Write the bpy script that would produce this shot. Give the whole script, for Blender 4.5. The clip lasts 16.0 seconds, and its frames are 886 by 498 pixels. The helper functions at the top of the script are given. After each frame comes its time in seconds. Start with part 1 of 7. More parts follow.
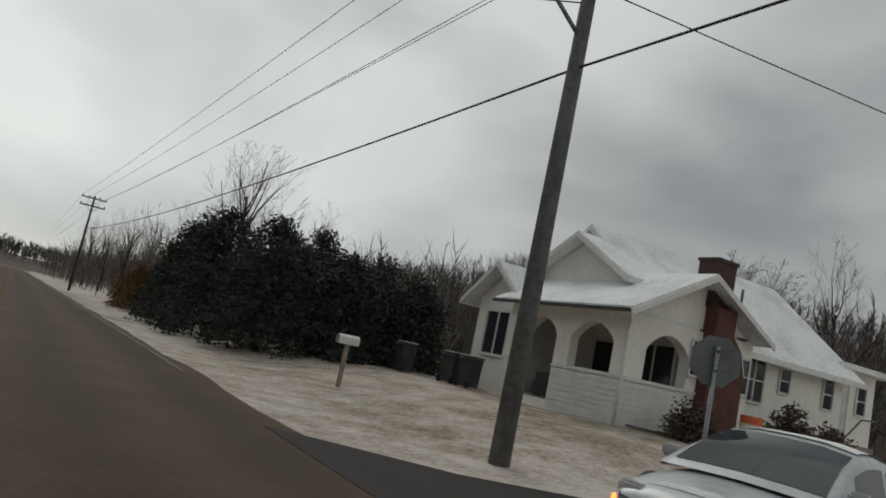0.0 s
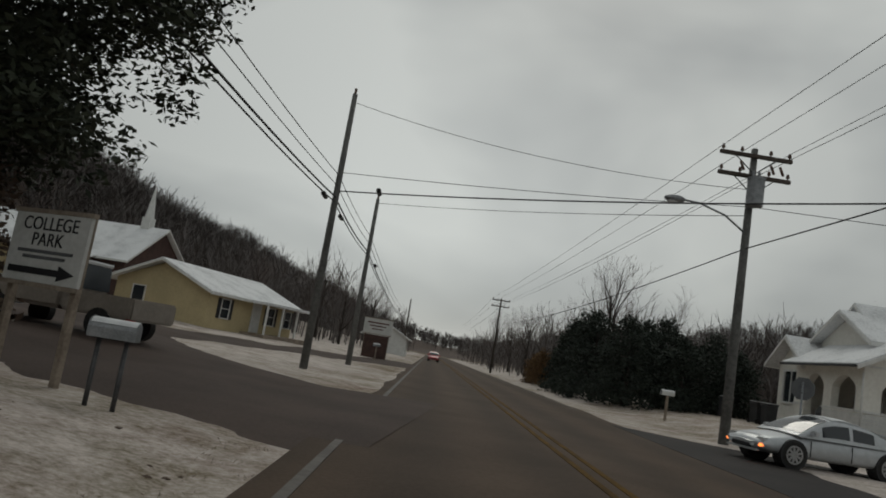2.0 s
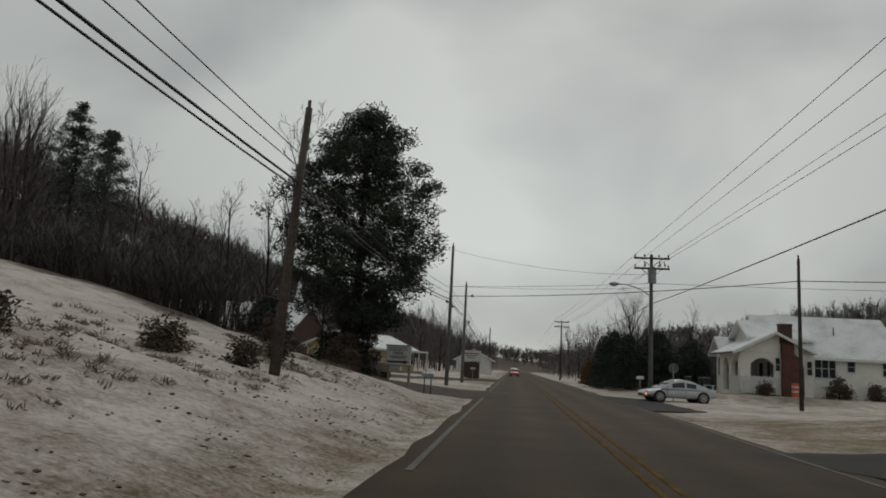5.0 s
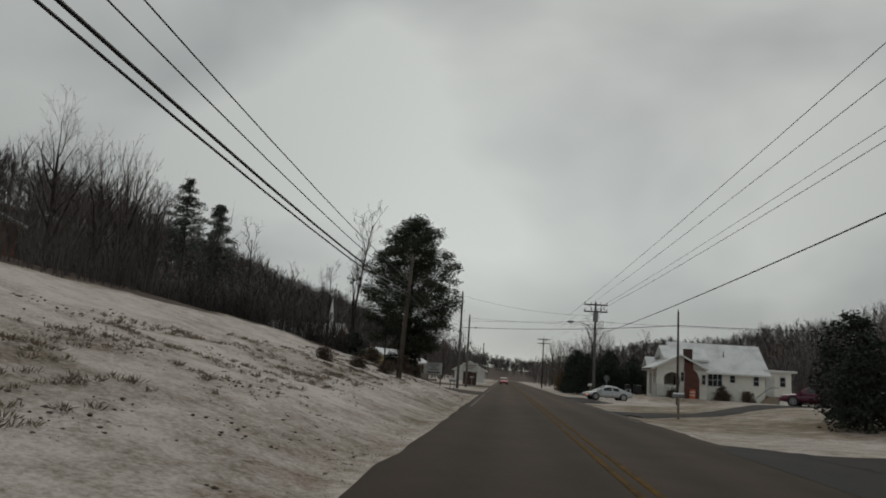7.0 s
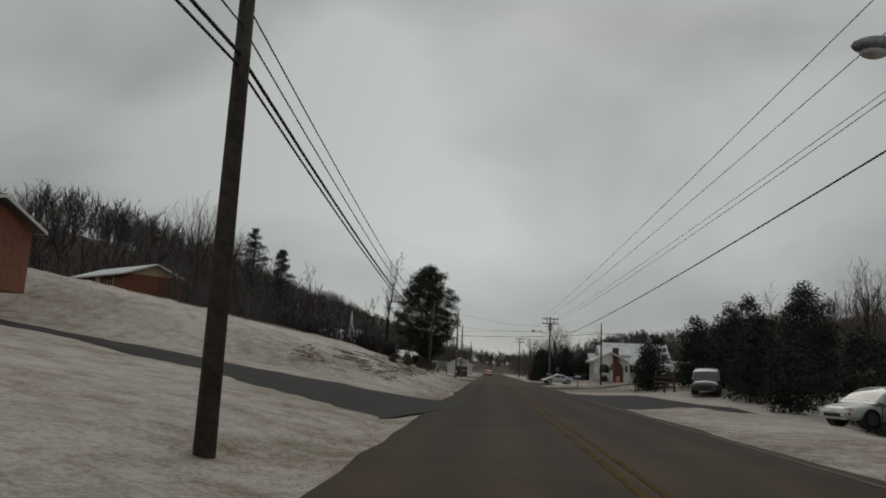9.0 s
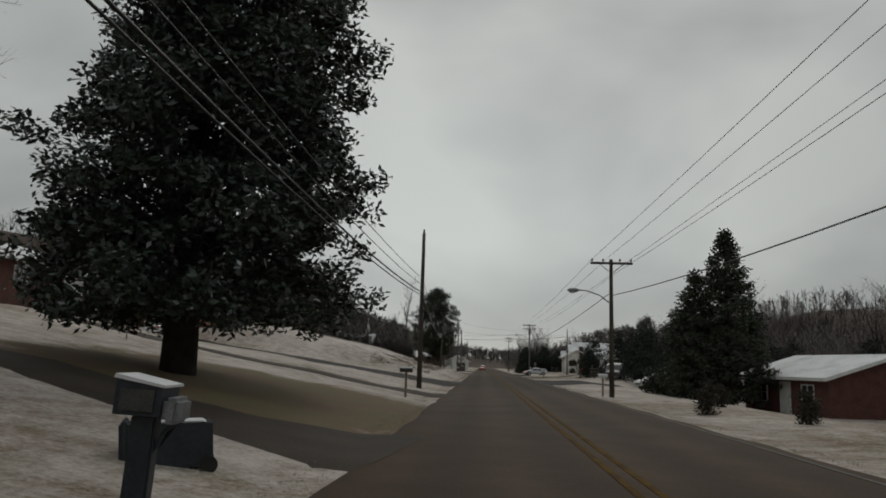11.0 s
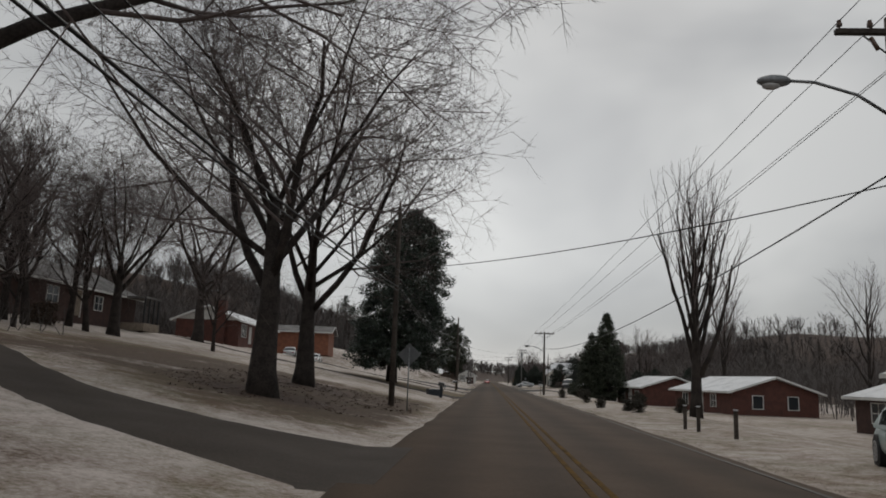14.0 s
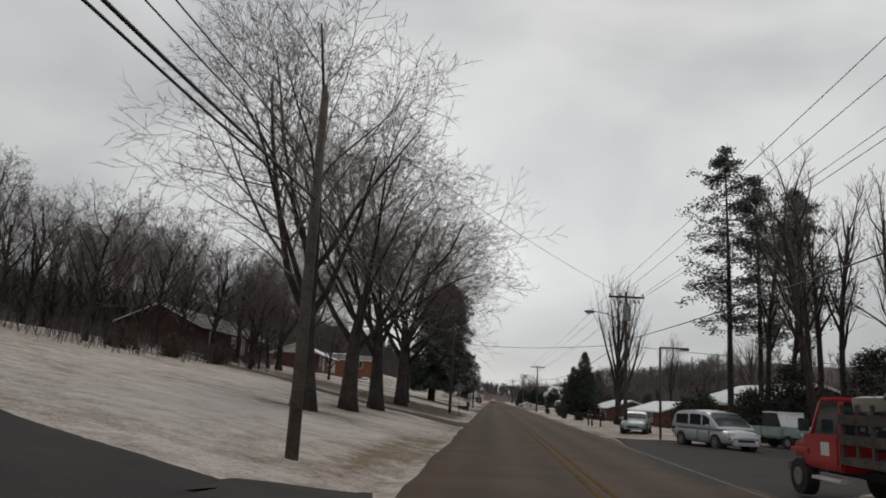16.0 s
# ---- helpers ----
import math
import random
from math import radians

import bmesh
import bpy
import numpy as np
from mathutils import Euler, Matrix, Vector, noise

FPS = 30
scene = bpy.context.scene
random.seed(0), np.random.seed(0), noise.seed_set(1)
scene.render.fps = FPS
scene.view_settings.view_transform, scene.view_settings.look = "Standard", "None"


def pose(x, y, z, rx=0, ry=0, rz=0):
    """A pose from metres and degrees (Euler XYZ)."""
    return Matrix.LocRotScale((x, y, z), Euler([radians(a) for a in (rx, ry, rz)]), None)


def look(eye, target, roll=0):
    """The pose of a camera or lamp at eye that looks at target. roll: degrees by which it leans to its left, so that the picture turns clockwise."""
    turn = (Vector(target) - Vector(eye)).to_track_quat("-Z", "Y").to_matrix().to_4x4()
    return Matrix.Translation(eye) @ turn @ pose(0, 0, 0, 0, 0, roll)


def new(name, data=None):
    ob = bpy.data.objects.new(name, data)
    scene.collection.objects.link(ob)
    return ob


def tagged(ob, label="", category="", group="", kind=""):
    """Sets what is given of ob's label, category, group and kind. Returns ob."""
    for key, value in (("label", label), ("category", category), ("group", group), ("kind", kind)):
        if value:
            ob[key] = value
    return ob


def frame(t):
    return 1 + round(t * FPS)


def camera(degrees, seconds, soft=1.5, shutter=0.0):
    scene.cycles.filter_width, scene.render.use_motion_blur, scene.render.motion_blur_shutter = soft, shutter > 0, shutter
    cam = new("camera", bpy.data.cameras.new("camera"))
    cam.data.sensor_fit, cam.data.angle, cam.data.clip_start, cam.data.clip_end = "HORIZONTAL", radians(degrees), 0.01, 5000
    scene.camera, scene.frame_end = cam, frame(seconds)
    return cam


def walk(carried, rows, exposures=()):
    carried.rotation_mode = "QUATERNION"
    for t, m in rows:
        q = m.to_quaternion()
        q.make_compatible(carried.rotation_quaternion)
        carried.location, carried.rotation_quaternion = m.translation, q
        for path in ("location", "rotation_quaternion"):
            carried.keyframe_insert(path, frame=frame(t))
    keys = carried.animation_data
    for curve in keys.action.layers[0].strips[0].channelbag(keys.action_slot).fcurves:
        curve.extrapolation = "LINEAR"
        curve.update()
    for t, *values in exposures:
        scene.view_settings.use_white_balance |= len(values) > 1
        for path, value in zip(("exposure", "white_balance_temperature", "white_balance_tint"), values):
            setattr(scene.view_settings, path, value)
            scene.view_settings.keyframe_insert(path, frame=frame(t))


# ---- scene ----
cam = camera(62.5, 16.0, soft=1.8, shutter=0.0)
PATH = [
    (0.0, (0.231, 50.753, 1.423), (5.119, 59.364, 2.830), 12.0),
    (0.5, (-1.503, 47.589, 1.384), (1.569, 56.996, 2.824), 8.8),
    (1.0, (-2.181, 44.029, 1.383), (-0.379, 53.742, 2.932), 7.28),
    (1.5, (-2.605, 40.165, 1.457), (-1.827, 50.078, 2.520), 8.20),
    (2.0, (-2.555, 36.301, 1.343), (-2.612, 46.202, 2.751), 9.52),
    (2.5, (-2.399, 32.047, 1.408), (-3.070, 41.948, 2.642), 7.64),
    (3.0, (-2.343, 27.494, 1.500), (-3.205, 37.374, 2.781), 4.46),
    (3.5, (-2.345, 22.879, 1.487), (-3.321, 32.612, 3.564), 3.36),
    (4.0, (-2.169, 17.997, 1.520), (-3.150, 27.791, 3.284), 2.53),
    (4.2, (-2.146, 16.614, 1.604), (-3.177, 26.447, 3.107), 2.85),
    (6.3, (-2.001, -6.533, 1.412), (-2.941, 3.281, 3.082), 3.66),
    (6.5, (-1.991, -8.939, 1.415), (-2.909, 0.886, 3.039), 3.80),
    (7.0, (-2.042, -16.002, 1.485), (-2.952, -6.187, 3.164), 3.74),
    (7.5, (-1.871, -23.343, 1.411), (-2.779, -13.535, 3.140), 4.85),
    (8.0, (-1.912, -31.608, 1.369), (-2.823, -21.785, 3.002), 4.17),
    (8.2, (-1.915, -35.286, 1.342), (-2.816, -25.463, 2.989), 4.05),
    (10.3, (-2.108, -72.965, 1.490), (-2.482, -63.090, 3.024), -0.06),
    (10.5, (-2.086, -76.208, 1.473), (-2.558, -66.358, 3.132), 0.26),
    (11.0, (-2.037, -82.660, 1.518), (-2.604, -72.799, 3.077), 1.68),
    (11.5, (-1.805, -90.223, 1.704), (-2.481, -80.372, 3.281), 1.56),
    (12.0, (-1.928, -97.986, 1.842), (-2.575, -88.141, 3.472), 0.91),
    (12.5, (-1.910, -106.298, 1.715), (-2.566, -96.477, 3.480), 0.45),
    (13.0, (-1.825, -114.613, 1.772), (-2.492, -104.780, 3.469), 0.46),
    (13.5, (-2.016, -123.478, 1.854), (-2.667, -113.641, 3.527), 1.49),
    (14.0, (-1.707, -133.554, 1.649), (-2.362, -123.727, 3.382), 2.08),
    (14.5, (-1.908, -142.243, 1.476), (-2.569, -132.431, 3.286), 4.50),
    (15.0, (-1.970, -151.199, 1.540), (-2.668, -141.379, 3.295), 2.28),
    (15.5, (-2.283, -160.699, 1.528), (-2.997, -150.940, 3.587), 3.14),
    (16.0, (-2.269, -169.238, 1.766), (-3.030, -159.464, 3.737), 3.25),
]
EXPOSURES = [
    (0.0, 0.34, 6730, 6), (0.5, 0.25, 6730, 6), (1.0, 0.04, 6730, 6), (1.5, -0.12, 6730, 6), (2.0, -0.06, 6730, 6), (2.5, 0.0, 6730, 6), (4.0, 0.03, 6730, 6), (6.5, 0.0, 6730, 6), (8.0, -0.08, 6730, 6),
    (10.5, -0.2, 6730, 6), (11.0, -0.08, 6730, 6), (11.5, 0.0, 6730, 6), (13.0, 0.02, 6710, 7), (13.5, 0.1, 6700, 9), (14.0, 0.2, 6680, 11), (14.5, 0.25, 6680, 11), (15.0, 0.36, 6680, 11), (16.0, 0.41, 6680, 11),
]
walk(cam, [(t, look(eye, target, roll)) for t, eye, target, roll in PATH], EXPOSURES)

# ---- light and sky ----
world = bpy.data.worlds.new("overcast_sky")
scene.world = world
world.use_nodes = True
wn, wl = world.node_tree.nodes, world.node_tree.links
wn.clear()


def wnode(kind, **kw):
    n = wn.new(kind)
    for k, v in kw.items():
        n.inputs[k].default_value = v
    return n


w_out = wn.new("ShaderNodeOutputWorld")
w_bg = wnode("ShaderNodeBackground", Strength=1.0)
w_tc = wn.new("ShaderNodeTexCoord")
w_map = wn.new("ShaderNodeMapping")
w_map.inputs["Scale"].default_value = (1.0, 1.0, 1.9)
w_n1 = wnode("ShaderNodeTexNoise", Scale=1.9, Detail=4.0, Roughness=0.42, Distortion=0.3)
w_r1 = wn.new("ShaderNodeValToRGB")
w_r1.color_ramp.elements[0].position, w_r1.color_ramp.elements[0].color = 0.34, (0.300, 0.320, 0.343, 1)
w_r1.color_ramp.elements[1].position, w_r1.color_ramp.elements[1].color = 0.60, (0.638, 0.661, 0.666, 1)
w_sky = wn.new("ShaderNodeTexSky")
w_sky.sky_type = "NISHITA"
w_sky.sun_disc = False
w_sky.sun_elevation, w_sky.sun_rotation = radians(38), radians(10)
w_sky_k = wn.new("ShaderNodeMixRGB")
w_sky_k.blend_type = "MULTIPLY"
w_sky_k.inputs[0].default_value = 1.0
w_sky_k.inputs[2].default_value = (0.06, 0.06, 0.06, 1)
w_mix = wn.new("ShaderNodeMixRGB")
w_mix.inputs[0].default_value = 0.08
wl.new(w_tc.outputs["Generated"], w_map.inputs["Vector"])
wl.new(w_map.outputs["Vector"], w_n1.inputs["Vector"])
wl.new(w_n1.outputs["Fac"], w_r1.inputs["Fac"])
wl.new(w_sky.outputs["Color"], w_sky_k.inputs[1])
wl.new(w_r1.outputs["Color"], w_mix.inputs[1])
wl.new(w_sky_k.outputs["Color"], w_mix.inputs[2])
w_sep = wn.new("ShaderNodeSeparateXYZ")
w_up = wn.new("ShaderNodeMapRange")
w_up.inputs["From Min"].default_value, w_up.inputs["From Max"].default_value = 0.05, 0.75
w_up.inputs["To Min"].default_value, w_up.inputs["To Max"].default_value = 1.0, 0.80
w_tone = wn.new("ShaderNodeMixRGB")
w_tone.blend_type = "MULTIPLY"
w_tone.inputs[0].default_value = 1.0
wl.new(w_tc.outputs["Generated"], w_sep.inputs[0])
wl.new(w_sep.outputs["Z"], w_up.inputs["Value"])
wl.new(w_mix.outputs["Color"], w_tone.inputs[1])
w_abs = wn.new("ShaderNodeMath")
w_abs.operation = "ABSOLUTE"
w_side = wnode("ShaderNodeMapRange", **{"From Min": 0.12, "From Max": 0.60, "To Min": 0.0, "To Max": 1.0})
w_low = wnode("ShaderNodeMapRange", **{"From Min": 0.05, "From Max": 0.50, "To Min": 0.44, "To Max": 0.10})
w_dim = wn.new("ShaderNodeMath")
w_dim.operation = "MULTIPLY"
w_keep = wn.new("ShaderNodeMath")
w_keep.operation = "SUBTRACT"
w_keep.inputs[0].default_value = 1.0
w_both = wn.new("ShaderNodeMath")
w_both.operation = "MULTIPLY"
wl.new(w_sep.outputs["X"], w_abs.inputs[0])
wl.new(w_abs.outputs[0], w_side.inputs["Value"])
wl.new(w_sep.outputs["Z"], w_low.inputs["Value"])
wl.new(w_side.outputs["Result"], w_dim.inputs[0])
wl.new(w_low.outputs["Result"], w_dim.inputs[1])
wl.new(w_dim.outputs[0], w_keep.inputs[1])
wl.new(w_keep.outputs[0], w_both.inputs[0])
wl.new(w_up.outputs["Result"], w_both.inputs[1])
wl.new(w_both.outputs[0], w_tone.inputs[2])
wl.new(w_tone.outputs["Color"], w_bg.inputs["Color"])
wl.new(w_bg.outputs["Background"], w_out.inputs["Surface"])

sun_data = bpy.data.lights.new("sun", "SUN")
sun_data.energy, sun_data.angle, sun_data.color = 0.5, radians(25), (1.0, 0.97, 0.92)
sun = new("sun", sun_data)
sun.matrix_world = look((0, 0, 80), (-8, -60, 20))

# ---- materials ----


def mat(name, c1, c2=None, scale=3.0, rough=0.8, metal=0.0, bump=0.0, fine=None, lo=0.4, hi=0.6, spec=0.4, vary=0.0, coat=0.0):
    """A mottled surface: two colours mixed by coarse and fine noise, with relief from the fine one."""
    m = bpy.data.materials.new(name)
    m.use_nodes = True
    n, l = m.node_tree.nodes, m.node_tree.links
    b = n["Principled BSDF"]
    b.inputs["Roughness"].default_value, b.inputs["Metallic"].default_value = rough, metal
    b.inputs["Specular IOR Level"].default_value = spec
    b.inputs["Coat Weight"].default_value = coat
    if c2 is None:
        c2 = tuple(v * 0.78 for v in c1)
    tc = n.new("ShaderNodeTexCoord")
    n1, n2 = n.new("ShaderNodeTexNoise"), n.new("ShaderNodeTexNoise")
    n1.inputs["Scale"].default_value, n1.inputs["Detail"].default_value = scale, 4.0
    n2.inputs["Scale"].default_value, n2.inputs["Detail"].default_value = fine or scale * 7, 5.0
    l.new(tc.outputs["Object"], n1.inputs["Vector"])
    l.new(tc.outputs["Object"], n2.inputs["Vector"])
    add = n.new("ShaderNodeMath")
    add.operation = "MULTIPLY_ADD"
    add.inputs[1].default_value, add.inputs[2].default_value = 0.45, 0.0
    half = n.new("ShaderNodeMath")
    half.operation = "MULTIPLY_ADD"
    half.inputs[1].default_value = 0.55
    l.new(n2.outputs["Fac"], add.inputs[0])
    l.new(n1.outputs["Fac"], half.inputs[0])
    l.new(add.outputs[0], half.inputs[2])
    ramp = n.new("ShaderNodeValToRGB")
    ramp.color_ramp.elements[0].position, ramp.color_ramp.elements[0].color = lo, (*c1, 1)
    ramp.color_ramp.elements[1].position, ramp.color_ramp.elements[1].color = hi, (*c2, 1)
    l.new(half.outputs[0], ramp.inputs["Fac"])
    colour = ramp.outputs["Color"]
    if vary:
        info = n.new("ShaderNodeObjectInfo")
        hsv = n.new("ShaderNodeHueSaturation")
        rng = n.new("ShaderNodeMapRange")
        rng.inputs["To Min"].default_value, rng.inputs["To Max"].default_value = 1 - vary, 1 + vary
        l.new(info.outputs["Random"], rng.inputs["Value"])
        l.new(rng.outputs["Result"], hsv.inputs["Value"])
        l.new(colour, hsv.inputs["Color"])
        colour = hsv.outputs["Color"]
    l.new(colour, b.inputs["Base Color"])
    if bump:
        bp = n.new("ShaderNodeBump")
        bp.inputs["Strength"].default_value, bp.inputs["Distance"].default_value = bump, 0.03
        l.new(half.outputs[0], bp.inputs["Height"])
        l.new(bp.outputs["Normal"], b.inputs["Normal"])
    return m


def island_leaf(name, c1, c2, rough=0.45, snow=0.0):
    """Leaves, each a shade of its own."""
    m = bpy.data.materials.new(name)
    m.use_nodes = True
    n, l = m.node_tree.nodes, m.node_tree.links
    b = n["Principled BSDF"]
    b.inputs["Roughness"].default_value = rough
    g = n.new("ShaderNodeNewGeometry")
    r = n.new("ShaderNodeValToRGB")
    r.color_ramp.elements[0].color, r.color_ramp.elements[1].color = (*c1, 1), (*c2, 1)
    r.color_ramp.elements[1].position = 1.0 - snow
    if snow:
        e = r.color_ramp.elements.new(min(1.0 - snow * 0.5, 1.0))
        e.color = (0.30, 0.32, 0.33, 1)
    l.new(g.outputs["Random Per Island"], r.inputs["Fac"])
    l.new(r.outputs["Color"], b.inputs["Base Color"])
    return m


def ground_mat(name, snow, grass, soil, litter, cover, scale=0.4):
    """Thin snow over short grass, bare soil and leaf litter. The mesh's own weights say where snow is thin and where litter lies."""
    m = bpy.data.materials.new(name)
    m.use_nodes = True
    n, l = m.node_tree.nodes, m.node_tree.links
    b = n["Principled BSDF"]
    b.inputs["Roughness"].default_value = 0.85
    b.inputs["Specular IOR Level"].default_value = 0.2
    tc = n.new("ShaderNodeTexCoord")

    def noise_at(s, detail, rough=0.6):
        t = n.new("ShaderNodeTexNoise")
        t.inputs["Scale"].default_value, t.inputs["Detail"].default_value, t.inputs["Roughness"].default_value = s, detail, rough
        l.new(tc.outputs["Object"], t.inputs["Vector"])
        return t.outputs["Fac"]

    def math2(op, a, c):
        t = n.new("ShaderNodeMath")
        t.operation = op
        for i, v in enumerate((a, c)):
            if isinstance(v, (int, float)):
                t.inputs[i].default_value = v
            else:
                l.new(v, t.inputs[i])
        return t.outputs[0]

    def weight(attr):
        t = n.new("ShaderNodeAttribute")
        t.attribute_name = attr
        return t.outputs["Fac"]

    def ramp(fac, p0, c0, p1, c1):
        t = n.new("ShaderNodeValToRGB")
        t.color_ramp.elements[0].position, t.color_ramp.elements[0].color = p0, (*c0, 1)
        t.color_ramp.elements[1].position, t.color_ramp.elements[1].color = p1, (*c1, 1)
        l.new(fac, t.inputs["Fac"])
        return t.outputs["Color"]

    def mix(fac, a, c):
        t = n.new("ShaderNodeMixRGB")
        l.new(fac, t.inputs[0])
        for i, v in ((1, a), (2, c)):
            if isinstance(v, tuple):
                t.inputs[i].default_value = (*v, 1)
            else:
                l.new(v, t.inputs[i])
        return t.outputs["Color"]

    big, mid, fine = noise_at(scale * 0.25, 3), noise_at(scale * 3, 6, 0.7), noise_at(scale * 26, 6, 0.75)
    total = math2("ADD", math2("ADD", math2("MULTIPLY", big, 0.26), math2("MULTIPLY", mid, 0.36)), math2("MULTIPLY", fine, 0.38))
    over = math2("SUBTRACT", total, math2("MULTIPLY", weight("thin"), 0.25))
    lie = ramp(over, cover - 0.10, (0, 0, 0), cover + 0.085, (1, 1, 1))
    turf = ramp(math2("ADD", math2("MULTIPLY", noise_at(scale * 1.3, 5), 0.6), math2("MULTIPLY", fine, 0.4)), 0.42, grass, 0.60, soil)
    leaves = ramp(noise_at(scale * 12, 5, 0.8), 0.40, tuple(v * 0.6 for v in litter), 0.62, tuple(v * 1.4 for v in litter))
    cold = ramp(noise_at(scale * 0.8, 4), 0.35, tuple(v * 0.86 for v in snow), 0.65, snow)
    l.new(mix(lie, mix(weight("litter"), turf, leaves), cold), b.inputs["Base Color"])
    bp = n.new("ShaderNodeBump")
    bp.inputs["Strength"].default_value, bp.inputs["Distance"].default_value = 0.7, 0.07
    l.new(total, bp.inputs["Height"])
    l.new(bp.outputs["Normal"], b.inputs["Normal"])
    return m


def asphalt_mat(name, c1, c2, tracks=True):
    """Worn asphalt, browned by salt and grit, darker and smoother where wheels run."""
    m = mat(name, c1, c2, scale=0.5, fine=18, rough=0.85, bump=0.25, lo=0.38, hi=0.62, spec=0.18)
    if not tracks:
        return m
    n, l = m.node_tree.nodes, m.node_tree.links
    b = n["Principled BSDF"]
    tc = n.new("ShaderNodeTexCoord")
    sep = n.new("ShaderNodeSeparateXYZ")
    l.new(tc.outputs["Object"], sep.inputs[0])
    k = n.new("ShaderNodeMath")
    k.operation = "MULTIPLY_ADD"
    k.inputs[1].default_value, k.inputs[2].default_value = 2 * math.pi / 1.85, 0.6
    l.new(sep.outputs["X"], k.inputs[0])
    s = n.new("ShaderNodeMath")
    s.operation = "SINE"
    l.new(k.outputs[0], s.inputs[0])
    r = n.new("ShaderNodeMapRange")
    r.inputs["From Min"].default_value, r.inputs["To Min"].default_value, r.inputs["To Max"].default_value = -1, 0.80, 1.12
    l.new(s.outputs[0], r.inputs["Value"])
    # one stretch is still wet, the rest has dried pale with salt
    # darker along one middle stretch of the road, paler towards both ends
    value = r.outputs["Result"]
    for y0, y1, v0, v1 in ((-42, -24, 1.22, 0.80), (18, 34, 1.0, 1.52)):
        q = n.new("ShaderNodeMapRange")
        q.interpolation_type = "SMOOTHSTEP"
        for key, v in (("From Min", y0), ("From Max", y1), ("To Min", v0), ("To Max", v1)):
            q.inputs[key].default_value = v
        l.new(sep.outputs["Y"], q.inputs["Value"])
        k2 = n.new("ShaderNodeMath")
        k2.operation = "MULTIPLY"
        l.new(value, k2.inputs[0])
        l.new(q.outputs["Result"], k2.inputs[1])
        value = k2.outputs[0]
    hsv = n.new("ShaderNodeHueSaturation")
    l.new(value, hsv.inputs["Value"])
    l.new(b.inputs["Base Color"].links[0].from_socket, hsv.inputs["Color"])
    l.new(hsv.outputs["Color"], b.inputs["Base Color"])
    return m


def glass_mat(name, tint=(0.03, 0.035, 0.04)):
    m = bpy.data.materials.new(name)
    m.use_nodes = True
    b = m.node_tree.nodes["Principled BSDF"]
    b.inputs["Base Color"].default_value = (*tint, 1)
    b.inputs["Roughness"].default_value = 0.05
    b.inputs["Specular IOR Level"].default_value = 0.6
    return m


def glow_mat(name, colour, strength):
    m = bpy.data.materials.new(name)
    m.use_nodes = True
    b = m.node_tree.nodes["Principled BSDF"]
    b.inputs["Base Color"].default_value = (*colour, 1)
    b.inputs["Emission Color"].default_value = (*colour, 1)
    b.inputs["Emission Strength"].default_value = strength
    return m


